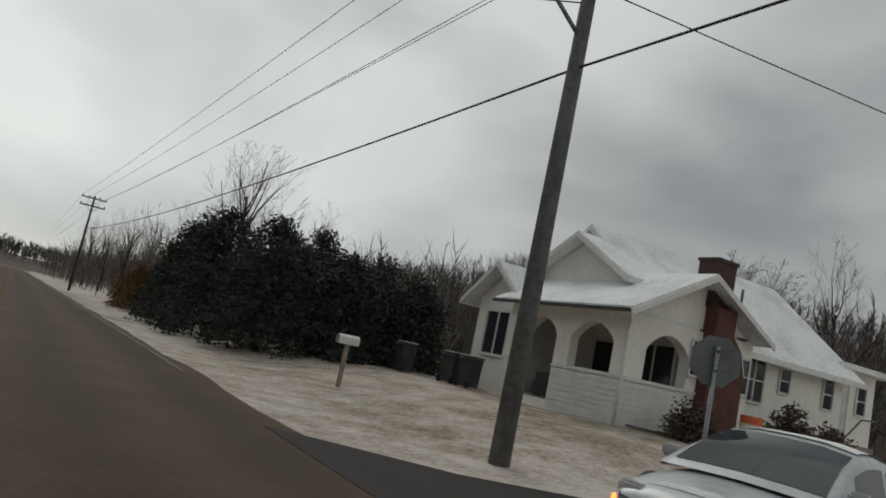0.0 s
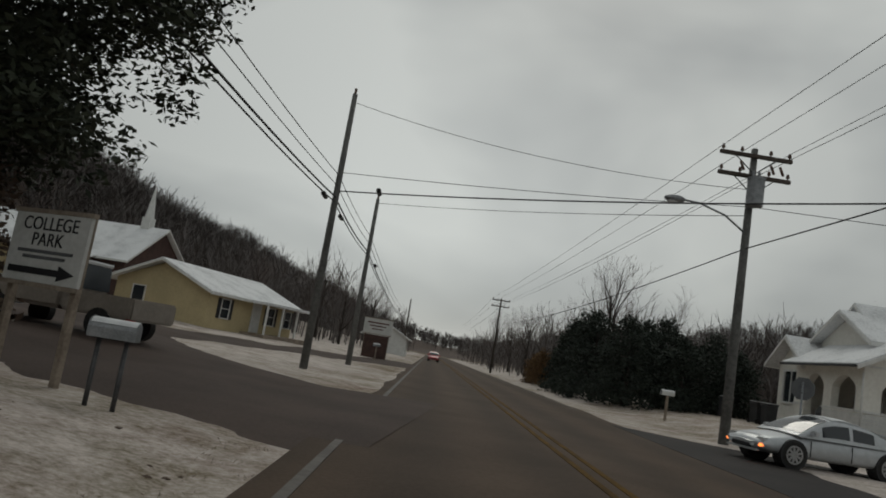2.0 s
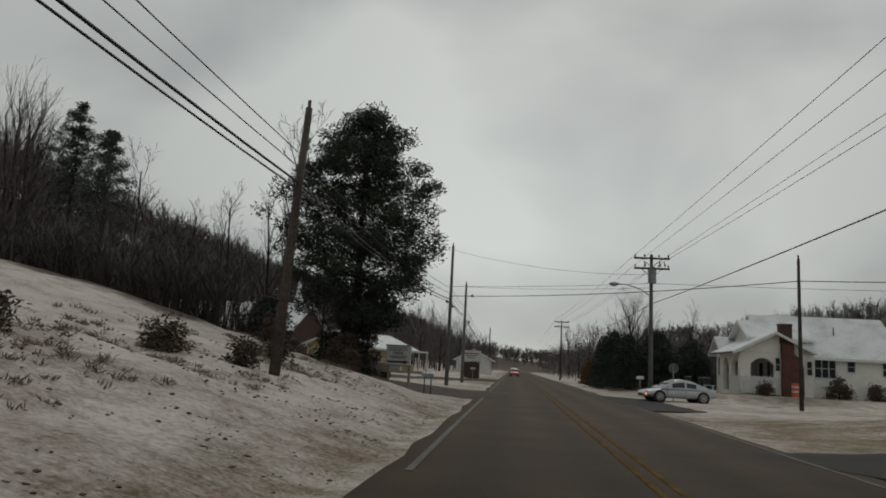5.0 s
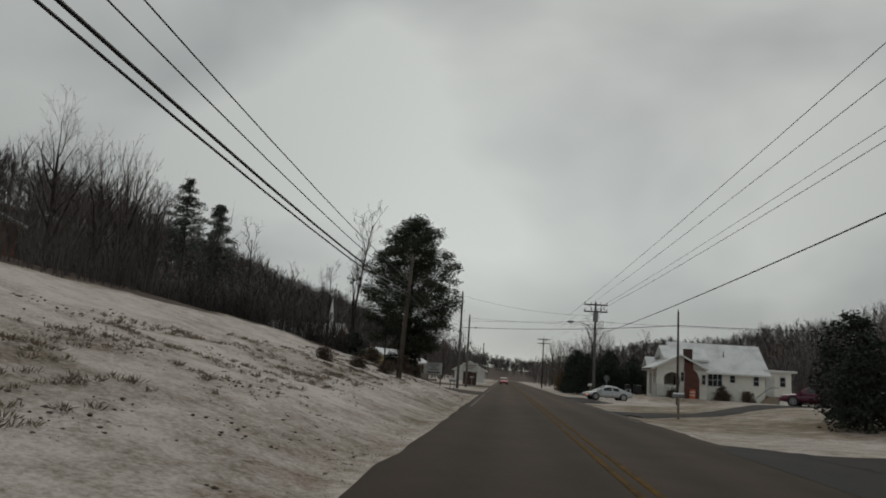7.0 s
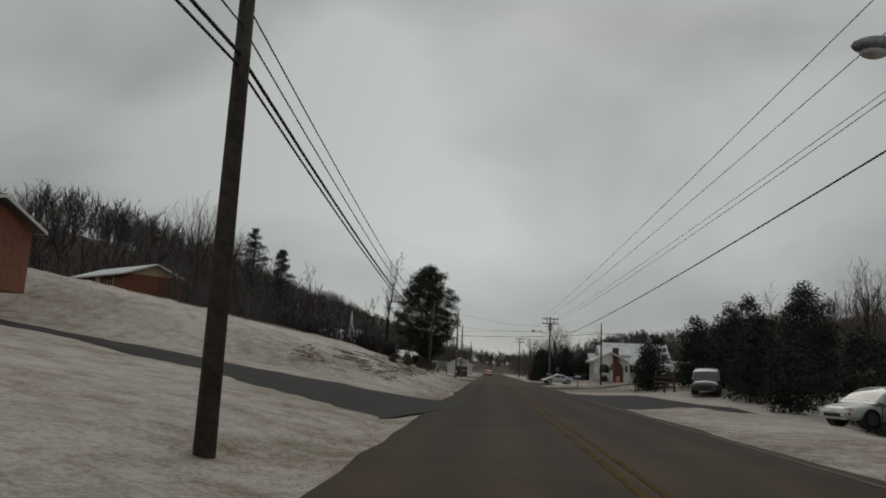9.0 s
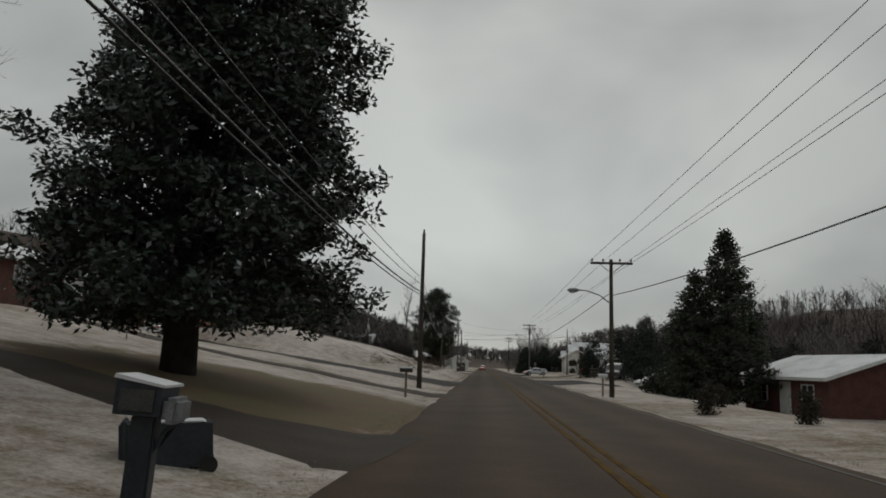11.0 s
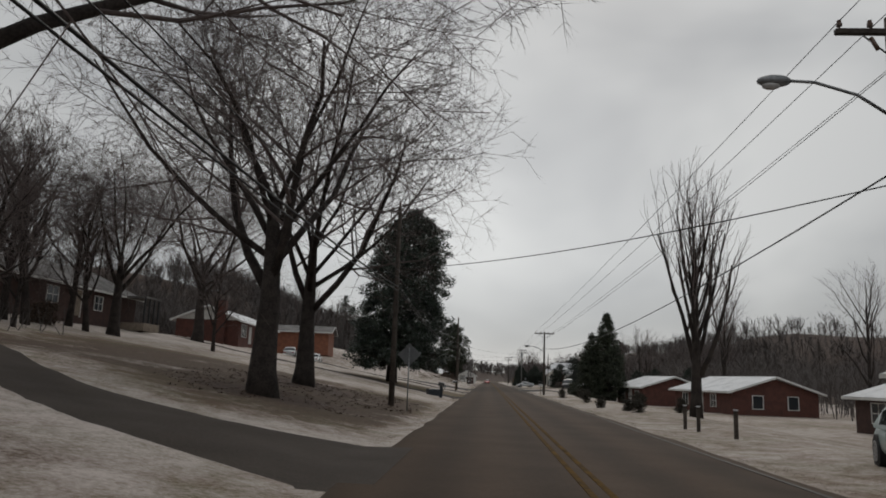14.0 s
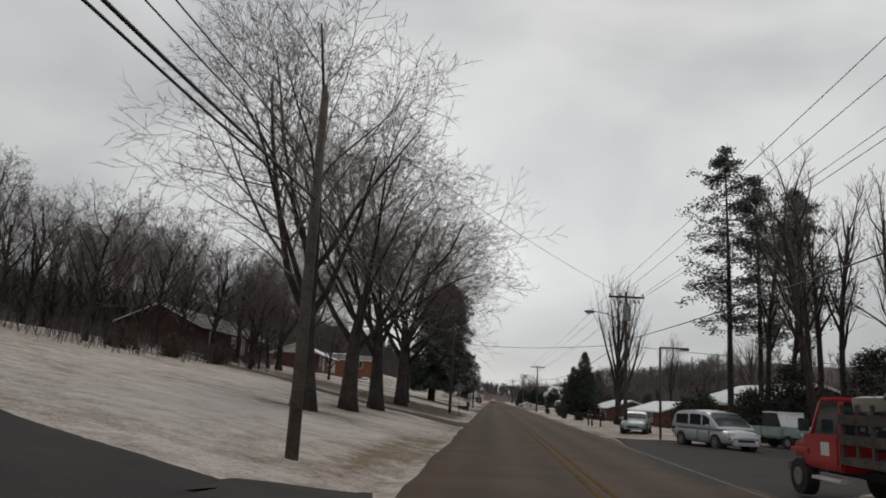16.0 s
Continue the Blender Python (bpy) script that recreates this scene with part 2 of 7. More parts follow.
M = dict(
    ground=ground_mat("snowy_ground", (0.585, 0.522, 0.485), (0.145, 0.122, 0.064), (0.165, 0.105, 0.072), (0.074, 0.050, 0.039), 0.474),
    asphalt=asphalt_mat("worn_asphalt", (0.0420, 0.0265, 0.0165), (0.0630, 0.0420, 0.0280)),
    tarmac=asphalt_mat("dark_tarmac", (0.022, 0.0195, 0.0195), (0.038, 0.033, 0.031), tracks=False),
    drive=asphalt_mat("brown_worn_tarmac", (0.040, 0.031, 0.025), (0.066, 0.054, 0.045), tracks=False),
    mud=asphalt_mat("muddy_worn_tarmac", (0.040, 0.026, 0.021), (0.068, 0.047, 0.038), tracks=False),
    yellow=mat("yellow_road_paint", (0.135, 0.076, 0.018), (0.065, 0.041, 0.018), scale=1.2, rough=0.9, lo=0.40, hi=0.60, spec=0.05),
    white_line=mat("white_road_paint", (0.085, 0.073, 0.063), (0.040, 0.031, 0.025), scale=0.9, rough=0.7, lo=0.36, hi=0.56),
    snow=mat("thin_snow", (0.74, 0.75, 0.76), (0.58, 0.59, 0.60), scale=0.8, rough=0.9, bump=0.3),
    pole=mat("weathered_pole", (0.042, 0.034, 0.029), (0.088, 0.073, 0.062), scale=1.5, rough=0.9, bump=0.5, vary=0.25),
    grey_pole=mat("silvered_pole", (0.095, 0.096, 0.092), (0.165, 0.165, 0.158), scale=1.5, rough=0.9, bump=0.5, vary=0.15),
    wire=mat("black_cable", (0.015, 0.015, 0.016), rough=0.6),
    metal=mat("galvanised_metal", (0.30, 0.31, 0.32), (0.20, 0.21, 0.22), scale=6, rough=0.5, metal=0.6),
    darkmetal=mat("dark_metal", (0.05, 0.05, 0.055), (0.09, 0.09, 0.09), scale=6, rough=0.5, metal=0.5),
    ceramic=mat("brown_porcelain", (0.12, 0.07, 0.05), rough=0.3),
    stucco=mat("white_stucco", (0.82, 0.805, 0.75), (0.72, 0.70, 0.645), scale=0.9, rough=0.9, bump=0.25),
    trim=mat("white_trim", (0.72, 0.72, 0.70), (0.60, 0.60, 0.58), scale=2.5, rough=0.6),
    brick=mat("red_brick", (0.132, 0.055, 0.043), (0.088, 0.041, 0.034), scale=2.2, fine=9, rough=0.9, bump=0.4),
    dark_brick=mat("dark_brown_brick", (0.085, 0.048, 0.040), (0.055, 0.034, 0.030), scale=2.2, fine=9, rough=0.9, bump=0.4),
    grey_roof=mat("grey_snow_dusted_shingles", (0.085, 0.080, 0.077), (0.17, 0.165, 0.16), scale=0.6, fine=8, rough=0.9, bump=0.4),
    orange_brick=mat("orange_brick", (0.27, 0.11, 0.065), (0.18, 0.075, 0.05), scale=2.0, fine=9, rough=0.9, bump=0.4),
    yellow_wall=mat("cream_yellow_siding", (0.52, 0.43, 0.25), (0.45, 0.37, 0.22), scale=1.0, rough=0.8),
    glass=glass_mat("dark_window_glass"),
    dark=mat("shadowed_black", (0.02, 0.02, 0.022), (0.035, 0.035, 0.037), scale=4, rough=0.7),
    black_plastic=mat("black_plastic", (0.025, 0.027, 0.03), (0.05, 0.05, 0.052), scale=3, rough=0.45),
    rubber=mat("tyre_rubber", (0.018, 0.018, 0.018), (0.03, 0.028, 0.027), scale=8, rough=0.85),
    rim=mat("alloy_rim", (0.45, 0.46, 0.47), (0.3, 0.31, 0.32), scale=5, rough=0.35, metal=0.8),
    silver=mat("silver_car_paint", (0.50, 0.52, 0.54), (0.42, 0.44, 0.455), scale=1.4, rough=0.35, metal=0.25, coat=0.3),
    white_paint=mat("white_car_paint", (0.68, 0.69, 0.69), (0.58, 0.59, 0.59), scale=1.4, rough=0.35, coat=0.3),
    maroon=mat("maroon_car_paint", (0.13, 0.018, 0.05), (0.09, 0.014, 0.035), scale=1.4, rough=0.3, coat=0.4),
    red=mat("red_truck_paint", (0.40, 0.022, 0.03), (0.30, 0.02, 0.028), scale=1.2, rough=0.35, coat=0.3),
    darkcar=mat("dark_car_paint", (0.03, 0.035, 0.04), (0.05, 0.055, 0.06), scale=1.4, rough=0.3, coat=0.4),
    green=mat("pale_green_car_paint", (0.34, 0.42, 0.40), (0.28, 0.35, 0.33), scale=1.4, rough=0.35, coat=0.3),
    tan=mat("tan_car_paint", (0.33, 0.29, 0.25), (0.26, 0.23, 0.20), scale=1.4, rough=0.35, coat=0.3),
    lamp_lit=glow_mat("lit_amber_lamp", (1.0, 0.25, 0.06), 2.0),
    lamp_clear=mat("clear_lamp_glass", (0.62, 0.63, 0.64), (0.5, 0.5, 0.5), scale=6, rough=0.15),
    lamp_red=mat("red_lamp_glass", (0.35, 0.02, 0.02), rough=0.2),
    bark=mat("grey_brown_bark", (0.022, 0.018, 0.016), (0.056, 0.045, 0.040), scale=2.5, fine=18, rough=0.95, bump=1.0),
    # twigs and far wood are paled in their base colour to suggest haze
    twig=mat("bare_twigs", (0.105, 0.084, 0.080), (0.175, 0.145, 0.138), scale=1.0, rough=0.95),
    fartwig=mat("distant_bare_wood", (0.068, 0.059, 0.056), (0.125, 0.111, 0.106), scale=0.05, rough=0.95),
    magnolia=island_leaf("glossy_evergreen_leaves", (0.013, 0.022, 0.016), (0.045, 0.064, 0.044), 0.45, snow=0.05),
    evergreen=island_leaf("dark_evergreen_leaves", (0.016, 0.022, 0.013), (0.052, 0.062, 0.036), 0.8),
    needles=island_leaf("conifer_needles", (0.016, 0.023, 0.017), (0.030, 0.040, 0.029), 0.9),
    brownleaf=island_leaf("withered_leaves", (0.045, 0.029, 0.022), (0.11, 0.075, 0.052), 0.8),
    rustleaf=island_leaf("rusty_leaves", (0.06, 0.035, 0.018), (0.19, 0.105, 0.035), 0.8),
    clod=mat("brown_earth_clods", (0.065, 0.044, 0.034), (0.15, 0.108, 0.086), scale=1.6, fine=11, rough=0.95, bump=0.5, lo=0.42, hi=0.64),
    straw=island_leaf("dry_grass_blades", (0.09, 0.066, 0.048), (0.24, 0.185, 0.125), 0.8),
    pine_needles=island_leaf("grey_green_pine_needles", (0.040, 0.050, 0.042), (0.110, 0.125, 0.105), 0.7),
    shrubleaf=island_leaf("brown_green_shrub_leaves", (0.024, 0.022, 0.017), (0.062, 0.054, 0.040), 0.9),
    bushleaf=island_leaf("bush_leaves", (0.02, 0.028, 0.016), (0.075, 0.08, 0.045), 0.85),
    sign_white=mat("white_sign_board", (0.60, 0.60, 0.58), (0.50, 0.50, 0.48), scale=1.5, rough=0.6),
    sign_black=mat("black_sign_paint", (0.02, 0.02, 0.022), rough=0.6),
    sign_back=mat("grey_sign_metal", (0.17, 0.175, 0.18), (0.12, 0.125, 0.13), scale=4, rough=0.6, metal=0.4),
    blue_bin=mat("blue_plastic", (0.016, 0.021, 0.028), (0.032, 0.038, 0.046), scale=3, rough=0.5),
    wood=mat("weathered_wood", (0.20, 0.16, 0.125), (0.30, 0.25, 0.20), scale=3, rough=0.85, bump=0.3),
    orange=mat("orange_plastic", (0.62, 0.13, 0.045), (0.5, 0.11, 0.05), scale=3, rough=0.5),
    door_white=mat("white_door_paint", (0.64, 0.64, 0.62), rough=0.5),
    shingle=mat("snowy_shingles", (0.74, 0.75, 0.76), (0.50, 0.51, 0.52), scale=0.7, fine=9, rough=0.9, bump=0.4, lo=0.46, hi=0.66),
)

# ---- small building helpers ----


def mesh_from(name, verts, faces):
    me = bpy.data.meshes.new(name)
    me.from_pydata(verts, [], faces)
    me.update()
    return me


def part(name, bm, material, parent, label="", smooth=False):
    """Links a bmesh or a mesh as one mesh object under a thing or a part."""
    if isinstance(bm, bmesh.types.BMesh):
        me = bpy.data.meshes.new(name)
        bmesh.ops.recalc_face_normals(bm, faces=bm.faces)
        bm.to_mesh(me)
        bm.free()
    else:
        me = bm
    if smooth:
        me.shade_smooth()
    if not me.materials:
        me.materials.append(material)
    ob = new(name, me)
    ob.parent = parent
    return tagged(ob, label)


def thing(name, label, category, m=None, group="", kind=""):
    ob = new(name)
    ob.empty_display_size = 0.3
    ob.matrix_world = m or Matrix()
    return tagged(ob, label, category, group, kind)


def box(bm, x0, x1, y0, y1, z0, z1, bevel=0.0):
    vs = [bm.verts.new(p) for p in ((x0, y0, z0), (x1, y0, z0), (x1, y1, z0), (x0, y1, z0), (x0, y0, z1), (x1, y0, z1), (x1, y1, z1), (x0, y1, z1))]
    fs = [bm.faces.new([vs[i] for i in f]) for f in ((0, 3, 2, 1), (4, 5, 6, 7), (0, 1, 5, 4), (1, 2, 6, 5), (2, 3, 7, 6), (3, 0, 4, 7))]
    if bevel:
        bmesh.ops.bevel(bm, geom=list({e for f in fs for e in f.edges}), offset=bevel, segments=2, affect="EDGES")
    return bm


def boxes(*rows, bevel=0.0):
    bm = bmesh.new()
    for r in rows:
        box(bm, *r, bevel=bevel)
    return bm


def prism(bm, poly, axis, a, b):
    """A polygon drawn in the two other axes, drawn out along axis from a to b."""
    def at(u, v, w):
        return {"x": (w, u, v), "y": (u, w, v), "z": (u, v, w)}[axis]
    n = len(poly)
    lo, hi = [bm.verts.new(at(u, v, a)) for u, v in poly], [bm.verts.new(at(u, v, b)) for u, v in poly]
    bm.faces.new(lo), bm.faces.new(hi[::-1])
    for i in range(n):
        bm.faces.new((lo[i], lo[(i + 1) % n], hi[(i + 1) % n], hi[i]))
    return bm


def tube(V, F, pts, radii, n=6, cap=True):
    """Adds a tube along the points to lists of vertices and faces."""
    base = len(V)
    prev = None
    for i, p in enumerate(pts):
        a, b = pts[max(i - 1, 0)], pts[min(i + 1, len(pts) - 1)]
        d = (b - a).normalized() if (b - a).length > 1e-6 else Vector((0, 0, 1))
        if prev is None:
            prev = d.orthogonal().normalized()
        u = (prev - d * prev.dot(d))
        u = u.normalized() if u.length > 1e-5 else d.orthogonal().normalized()
        prev = u
        w = d.cross(u)
        for k in range(n):
            t = 2 * math.pi * k / n
            q = p + (u * math.cos(t) + w * math.sin(t)) * radii[i]
            V.append((q.x, q.y, q.z))
    for i in range(len(pts) - 1):
        for k in range(n):
            a, b = base + i * n + k, base + i * n + (k + 1) % n
            F.append((a, b, b + n, a + n))
    if cap:
        F.append(tuple(range(base + n - 1, base - 1, -1)))
        e = base + (len(pts) - 1) * n
        F.append(tuple(range(e, e + n)))


def rod(name, pts, r, material, parent, n=8, label="", r_end=None):
    V, F = [], []
    pts = [Vector(p) for p in pts]
    r_end = r if r_end is None else r_end
    tube(V, F, pts, [r + (r_end - r) * i / max(len(pts) - 1, 1) for i in range(len(pts))], n)
    return part(name, mesh_from(name, V, F), material, parent, label, smooth=n > 6)


def disc(bm, axis, c, r, a, b, n=20):
    """A cylinder along axis from a to b, round the point c of the two other axes."""
    return prism(bm, [(c[0] + r * math.cos(2 * math.pi * i / n), c[1] + r * math.sin(2 * math.pi * i / n)) for i in range(n)], axis, a, b)


# ---- terrain ----
ROAD_L, ROAD_R = -3.9, 4.05


def sstep(a, b, v):
    t = min(max((v - a) / (b - a), 0.0), 1.0)
    return t * t * (3 - 2 * t)


def ground_z(x, y):
    """Height of the ground beside the level road."""
    z = -0.05
    if x < ROAD_L:
        d = ROAD_L - x
        low = 0.165 * sstep(-230, -150, y) * (1 - sstep(-38, -24, y)) + 0.10 * (1 - sstep(-230, -150, y))
        drive = 0.13 * sstep(-38, -24, y) * (1 - sstep(-12, -4, y))
        high = 0.275 * sstep(-12, -4, y) * (1 - sstep(38, 47, y))
        far = 0.05 * sstep(38, 47, y)
        slope = low + high + far + drive
        z += slope * max(min(d, 32) - 0.6, 0) - 0.075 * max(min(d, 34) - 15, 0) * sstep(-12, -4, y) * (1 - sstep(38, 47, y))
        z += 0.05 * max(min(d, 60) - 32, 0) + 16 * sstep(50, 150, d) + 34 * sstep(160, 420, d)
    elif x > ROAD_R:
        d = x - ROAD_R
        z -= 1.0 * sstep(3, 14, d) * sstep(-126, -106, y) * (1 - sstep(-24, -6, y)) * (1 - sstep(40, 60, d))
        z += 0.75 * sstep(4, 12, d) * sstep(-6, 4, y) * (1 - sstep(37.5, 42, y)) * (1 - sstep(40, 60, d))
        z += 0.48 * sstep(2.5, 8, d) * sstep(58.5, 62.5, y) * (1 - sstep(84, 98, y)) * (1 - sstep(40, 60, d))
        z += 0.02 * sstep(1, 4, d) * 6 - 0.02 * max(d - 30, 0) * (1 - sstep(60, 90, d)) + (2.5 + 21.5 * sstep(60, 170, y)) * sstep(65 - 22 * sstep(50, 110, y), 190 - 60 * sstep(50, 110, y), d) + (5 + 17 * sstep(20, 160, y)) * sstep(170, 460, d)
    z += 18 * sstep(36, 90, ROAD_L - x) * sstep(60, 130, y)
    away = sstep(110, 260, y) + sstep(45, 130, abs(x))
    z += min(away, 1.0) * 5.0 * noise.noise(Vector((x * 0.017, y * 0.017, 2.0))) * sstep(10, 40, abs(x) + max(0, y - 330))
    z += 10 * sstep(330, 800, y) + 16 * sstep(-420, -700, y)
    rough = sstep(0.5, 5, max(ROAD_L - x, x - ROAD_R, 0))
    z += rough * 0.10 * noise.noise(Vector((x * 0.22, y * 0.22, 0.3))) + rough * (0.05 + 0.16 * sstep(-14, -2, y) * (1 - sstep(38, 46, y)) * (x < ROAD_L)) * noise.noise(Vector((x * 0.75, y * 0.75, 4.3)))
    return z


def build_ground():
    def axis(fine0, fine1, step, far, growth):
        vals = list(np.arange(fine0, fine1 + 1e-6, step))
        lo, hi, s = fine0, fine1, step
        while hi < far:
            s *= growth
            hi += s
            lo -= s
            vals.append(hi), vals.insert(0, lo)
        return vals
    xs = axis(-45, 45, 0.9, 1500, 1.16)
    ys = axis(-200, 130, 1.1, 1700, 1.16)
    V = [(x, y, ground_z(x, y)) for y in ys for x in xs]
    nx = len(xs)
    F = [(j * nx + i, j * nx + i + 1, (j + 1) * nx + i + 1, (j + 1) * nx + i) for j in range(len(ys) - 1) for i in range(nx - 1)]
    me = mesh_from("ground", V, F)
    me.materials.append(M["ground"])
    thin, litter = [], []
    for x, y, _ in V:
        wob = 4 * noise.noise(Vector((x * 0.1, y * 0.1, 9)))
        small = noise.noise(Vector((x * 0.5, y * 0.5, 3)))
        wood = max(sstep(-41, -47, x + wob), sstep(52, 58, x + wob), sstep(320, 350, y), sstep(-400, -430, y), sstep(-21, -25, x + wob) * sstep(14, 20, y + wob) * sstep(74, 68, y), sstep(-13.5, -16, x) * sstep(35, 38, y) * sstep(49, 46, y))
        bank = sstep(-3.9, -5.2, x) * sstep(-24, -20, x) * sstep(-14, -6, y) * sstep(47, 42, y)
        tufts = bank * sstep(-7.2, -8.6, x + wob * 0.25) * sstep(-14.0, -12.0, x + wob * 0.3)
        verge = sstep(-7.2, -4.2, x) * sstep(-3.7, -4.0, x) + sstep(6.2, 4.4, x) * sstep(3.9, 4.2, x)
        leafy_lawn = sstep(-26, -19, x + wob) * sstep(-4.2, -5.6, x) * sstep(-115, -108, y + wob) * sstep(-86, -92, y + wob)
        shelter = sstep(1.1, 0.72, math.hypot((x + 8.6) / 7.0, (y + 60.8) / 8.0) + 0.22 * small)
        roots = sum(sstep(3.2, 0.5, math.hypot(x - a, y - c) + 0.9 * small) for a, c in ((-10.9, -97.0), (-10.0, -106.5), (-9.2, -125.2), (-9.7, -131.0), (-10.2, -138.2)))
        litter.append(min(1.0, wood + 0.35 * bank + 0.8 * leafy_lawn + 0.7 * roots + 0.08 * shelter))
        thin.append(1.0 * wood + tufts * (0.10 + 0.55 * max(small, -0.2)) + 0.22 * verge * (0.6 + small) + 0.14 * sstep(-7.6, -5.2, x + 0.25 * wob) * sstep(-3.7, -4.2, x) * sstep(-16, -8, y) * (0.75 + 0.8 * small) + 0.40 * sstep(4.0, 6.0, x) * sstep(20, 15, x + wob) * sstep(8, 14, y) * sstep(41, 36, y) * (0.8 + 0.7 * small) + 0.85 * leafy_lawn * (0.8 + 0.6 * small) + 0.06 * sstep(-4, -6, x) * sstep(-60, -90, y) + 0.15 * sstep(4, 7, x) * sstep(-30, -50, y) + 1.0 * shelter + 0.22 * sstep(5.0, 6.5, x) * sstep(23, 20, x) * sstep(58.5, 61, y) * sstep(84, 76, y) * (0.7 + 1.1 * small) + 0.32 * sstep(1.0, 0.3, abs(x + 5.2 - 0.03 * (y + 146)) + 0.3 * small) * sstep(-155, -151, y) * sstep(-137, -140, y) + 0.4 * roots - 0.08 * bank - 0.13 * sstep(-112, -121, y) * sstep(-4.4, -6, x) * sstep(-24, -18, x))
    for nm, vals in (("thin", thin), ("litter", litter)):
        me.attributes.new(nm, "FLOAT", "POINT").data.foreach_set("value", vals)
    me.shade_smooth()
    ob = new("ground", me)
    tagged(ob, "thin patchy snow over grass and leaf litter", "ground", kind="structure")


build_ground()


def strip(name, label, material, poly, z0, z1, category="road"):
    """A flat slab with the given outline."""
    bm = prism(bmesh.new(), poly, "z", z0, z1)
    bmesh.ops.triangulate(bm, faces=[f for f in bm.faces if len(f.verts) > 4])
    ob = part(name, bm, material, None)
    return tagged(ob, label, category, kind="structure")


def drape(name, label, material, line, widths, lift=0.05, steps=60, category="driveway"):
    """A lane laid over the ground along a line of points."""
    pts = []
    for i in range(len(line) - 1):
        for k in range(steps // (len(line) - 1)):
            t = k / (steps // (len(line) - 1))
            pts.append((Vector(line[i]).lerp(Vector(line[i + 1]), t), widths[i] + (widths[i + 1] - widths[i]) * t))
    pts.append((Vector(line[-1]), widths[-1]))
    for _ in range(6):
        pts = [pts[0]] + [((pts[i - 1][0] + pts[i][0] * 2 + pts[i + 1][0]) / 4, (pts[i - 1][1] + pts[i][1] * 2 + pts[i + 1][1]) / 4) for i in range(1, len(pts) - 1)] + [pts[-1]]
    V, F, n = [], [], 7
    for i, (p, w) in enumerate(pts):
        d = (pts[min(i + 1, len(pts) - 1)][0] - pts[max(i - 1, 0)][0]).normalized()
        s = Vector((-d.y, d.x))
        for k in range(n):
            q = p + s * w * (k / (n - 1) - 0.5)
            V.append((q.x, q.y, max(ground_z(q.x, q.y), -0.04) + (lift if 0 < k < n - 1 else -0.06)))
    for i in range(len(pts) - 1):
        for k in range(n - 1):
            a = i * n + k
            F.append((a, a + 1, a + n + 1, a + n))
    me = mesh_from(name, V, F)
    me.materials.append(material)
    me.shade_smooth()
    return tagged(new(name, me), label, category, kind="structure")


rng = random.Random(5)
# main road with a ragged edge
left = [(ROAD_L + rng.uniform(-0.10, 0.08), -620 + i * 2.0) for i in range(560)]
right = [(ROAD_R + rng.uniform(-0.10, 0.12), -620 + i * 2.0) for i in range(560)]
V, F = [], []
for (xl, y), (xr, _) in zip(left, right):
    V += [(xl - 0.15, y, -0.12), (xl, y, 0.0), (-2.0, y, 0.02), (0.0, y, 0.035), (2.0, y, 0.02), (xr, y, 0.0), (xr + 0.15, y, -0.12)]
for i in range(len(left) - 1):
    for k in range(6):
        a = i * 7 + k
        F.append((a, a + 1, a + 8, a + 7))
me = mesh_from("road", V, F)
me.materials.append(M["asphalt"])
me.shade_smooth()
tagged(new("road", me), "worn brownish two-lane asphalt road", "road", kind="structure")


def painted(name, label, x, w, y0, y1, material, z, gaps=()):
    """A painted line along the road, worn through here and there."""
    r = random.Random(int(abs(x) * 100) + 3)
    bm = bmesh.new()
    y = y0
    while y < y1:
        ln = r.uniform(5, 22)
        if not any(a < y < b for a, b in gaps):
            box(bm, x - w / 2, x + w / 2, y, min(y + ln, y1), z - 0.01, z + 0.006)
        y += ln + r.choice((0.0, 0.0, 0.12, 0.4))
    tagged(part(name, bm, material, None), label, "road marking", kind="structure")


painted("centre_line", "faded double yellow centre line", -0.14, 0.11, -600, 480, M["yellow"], 0.036)
painted("centre_line", "faded double yellow centre line", 0.16, 0.11, -600, 480, M["yellow"], 0.036)
painted("edge_line", "worn white edge line", ROAD_L + 0.35, 0.11, 20, 480, M["white_line"], 0.008)
painted("edge_line", "worn white edge line", ROAD_R - 0.35, 0.11, -600, 480, M["white_line"], 0.008, gaps=((40, 60), (-12, 4)))

# side street on the right, with the drive apron
strip("side_road", "dark asphalt side street with worn edge", M["tarmac"], [(3.6, 42.2), (4.8, 43.0), (7.0, 44.2), (14, 46.0), (70, 50.0), (70, 56.5), (16, 56.6), (9.0, 57.2), (5.6, 58.6), (3.6, 60.5)], -0.1, 0.012)
# side street on the left, forking round a grassy verge
drape("side_road", "muddy asphalt side street leaving the main road", M["mud"], [(-2.6, 51.2), (-6.5, 51.6), (-10.5, 55.0), (-16, 63.5), (-26, 79), (-44, 104)], [15, 11.5, 8.5, 7.5, 7, 7], category="road", lift=0.06)
drape("side_road", "muddy asphalt lane rejoining the main road", M["mud"], [(-15, 63), (-11.6, 72), (-8.6, 82), (-5.6, 92), (-2.6, 102)], [7, 5.0, 4.6, 5.5, 9], category="road", lift=0.045)
drape("driveway", "dark tarmac driveway curving off the road", M["tarmac"], [(-3.0, -22.6), (-6.5, -21.8), (-12, -20.0), (-20, -18.0), (-32, -15.5)], [18.5, 14, 8.5, 5.5, 4.5])
drape("driveway", "narrow tarmac driveway climbing the lawn", M["drive"], [(-3.4, -69), (-7, -68.6), (-13, -66), (-22, -66), (-34, -58)], [7, 4, 2.8, 2.8, 2.8])
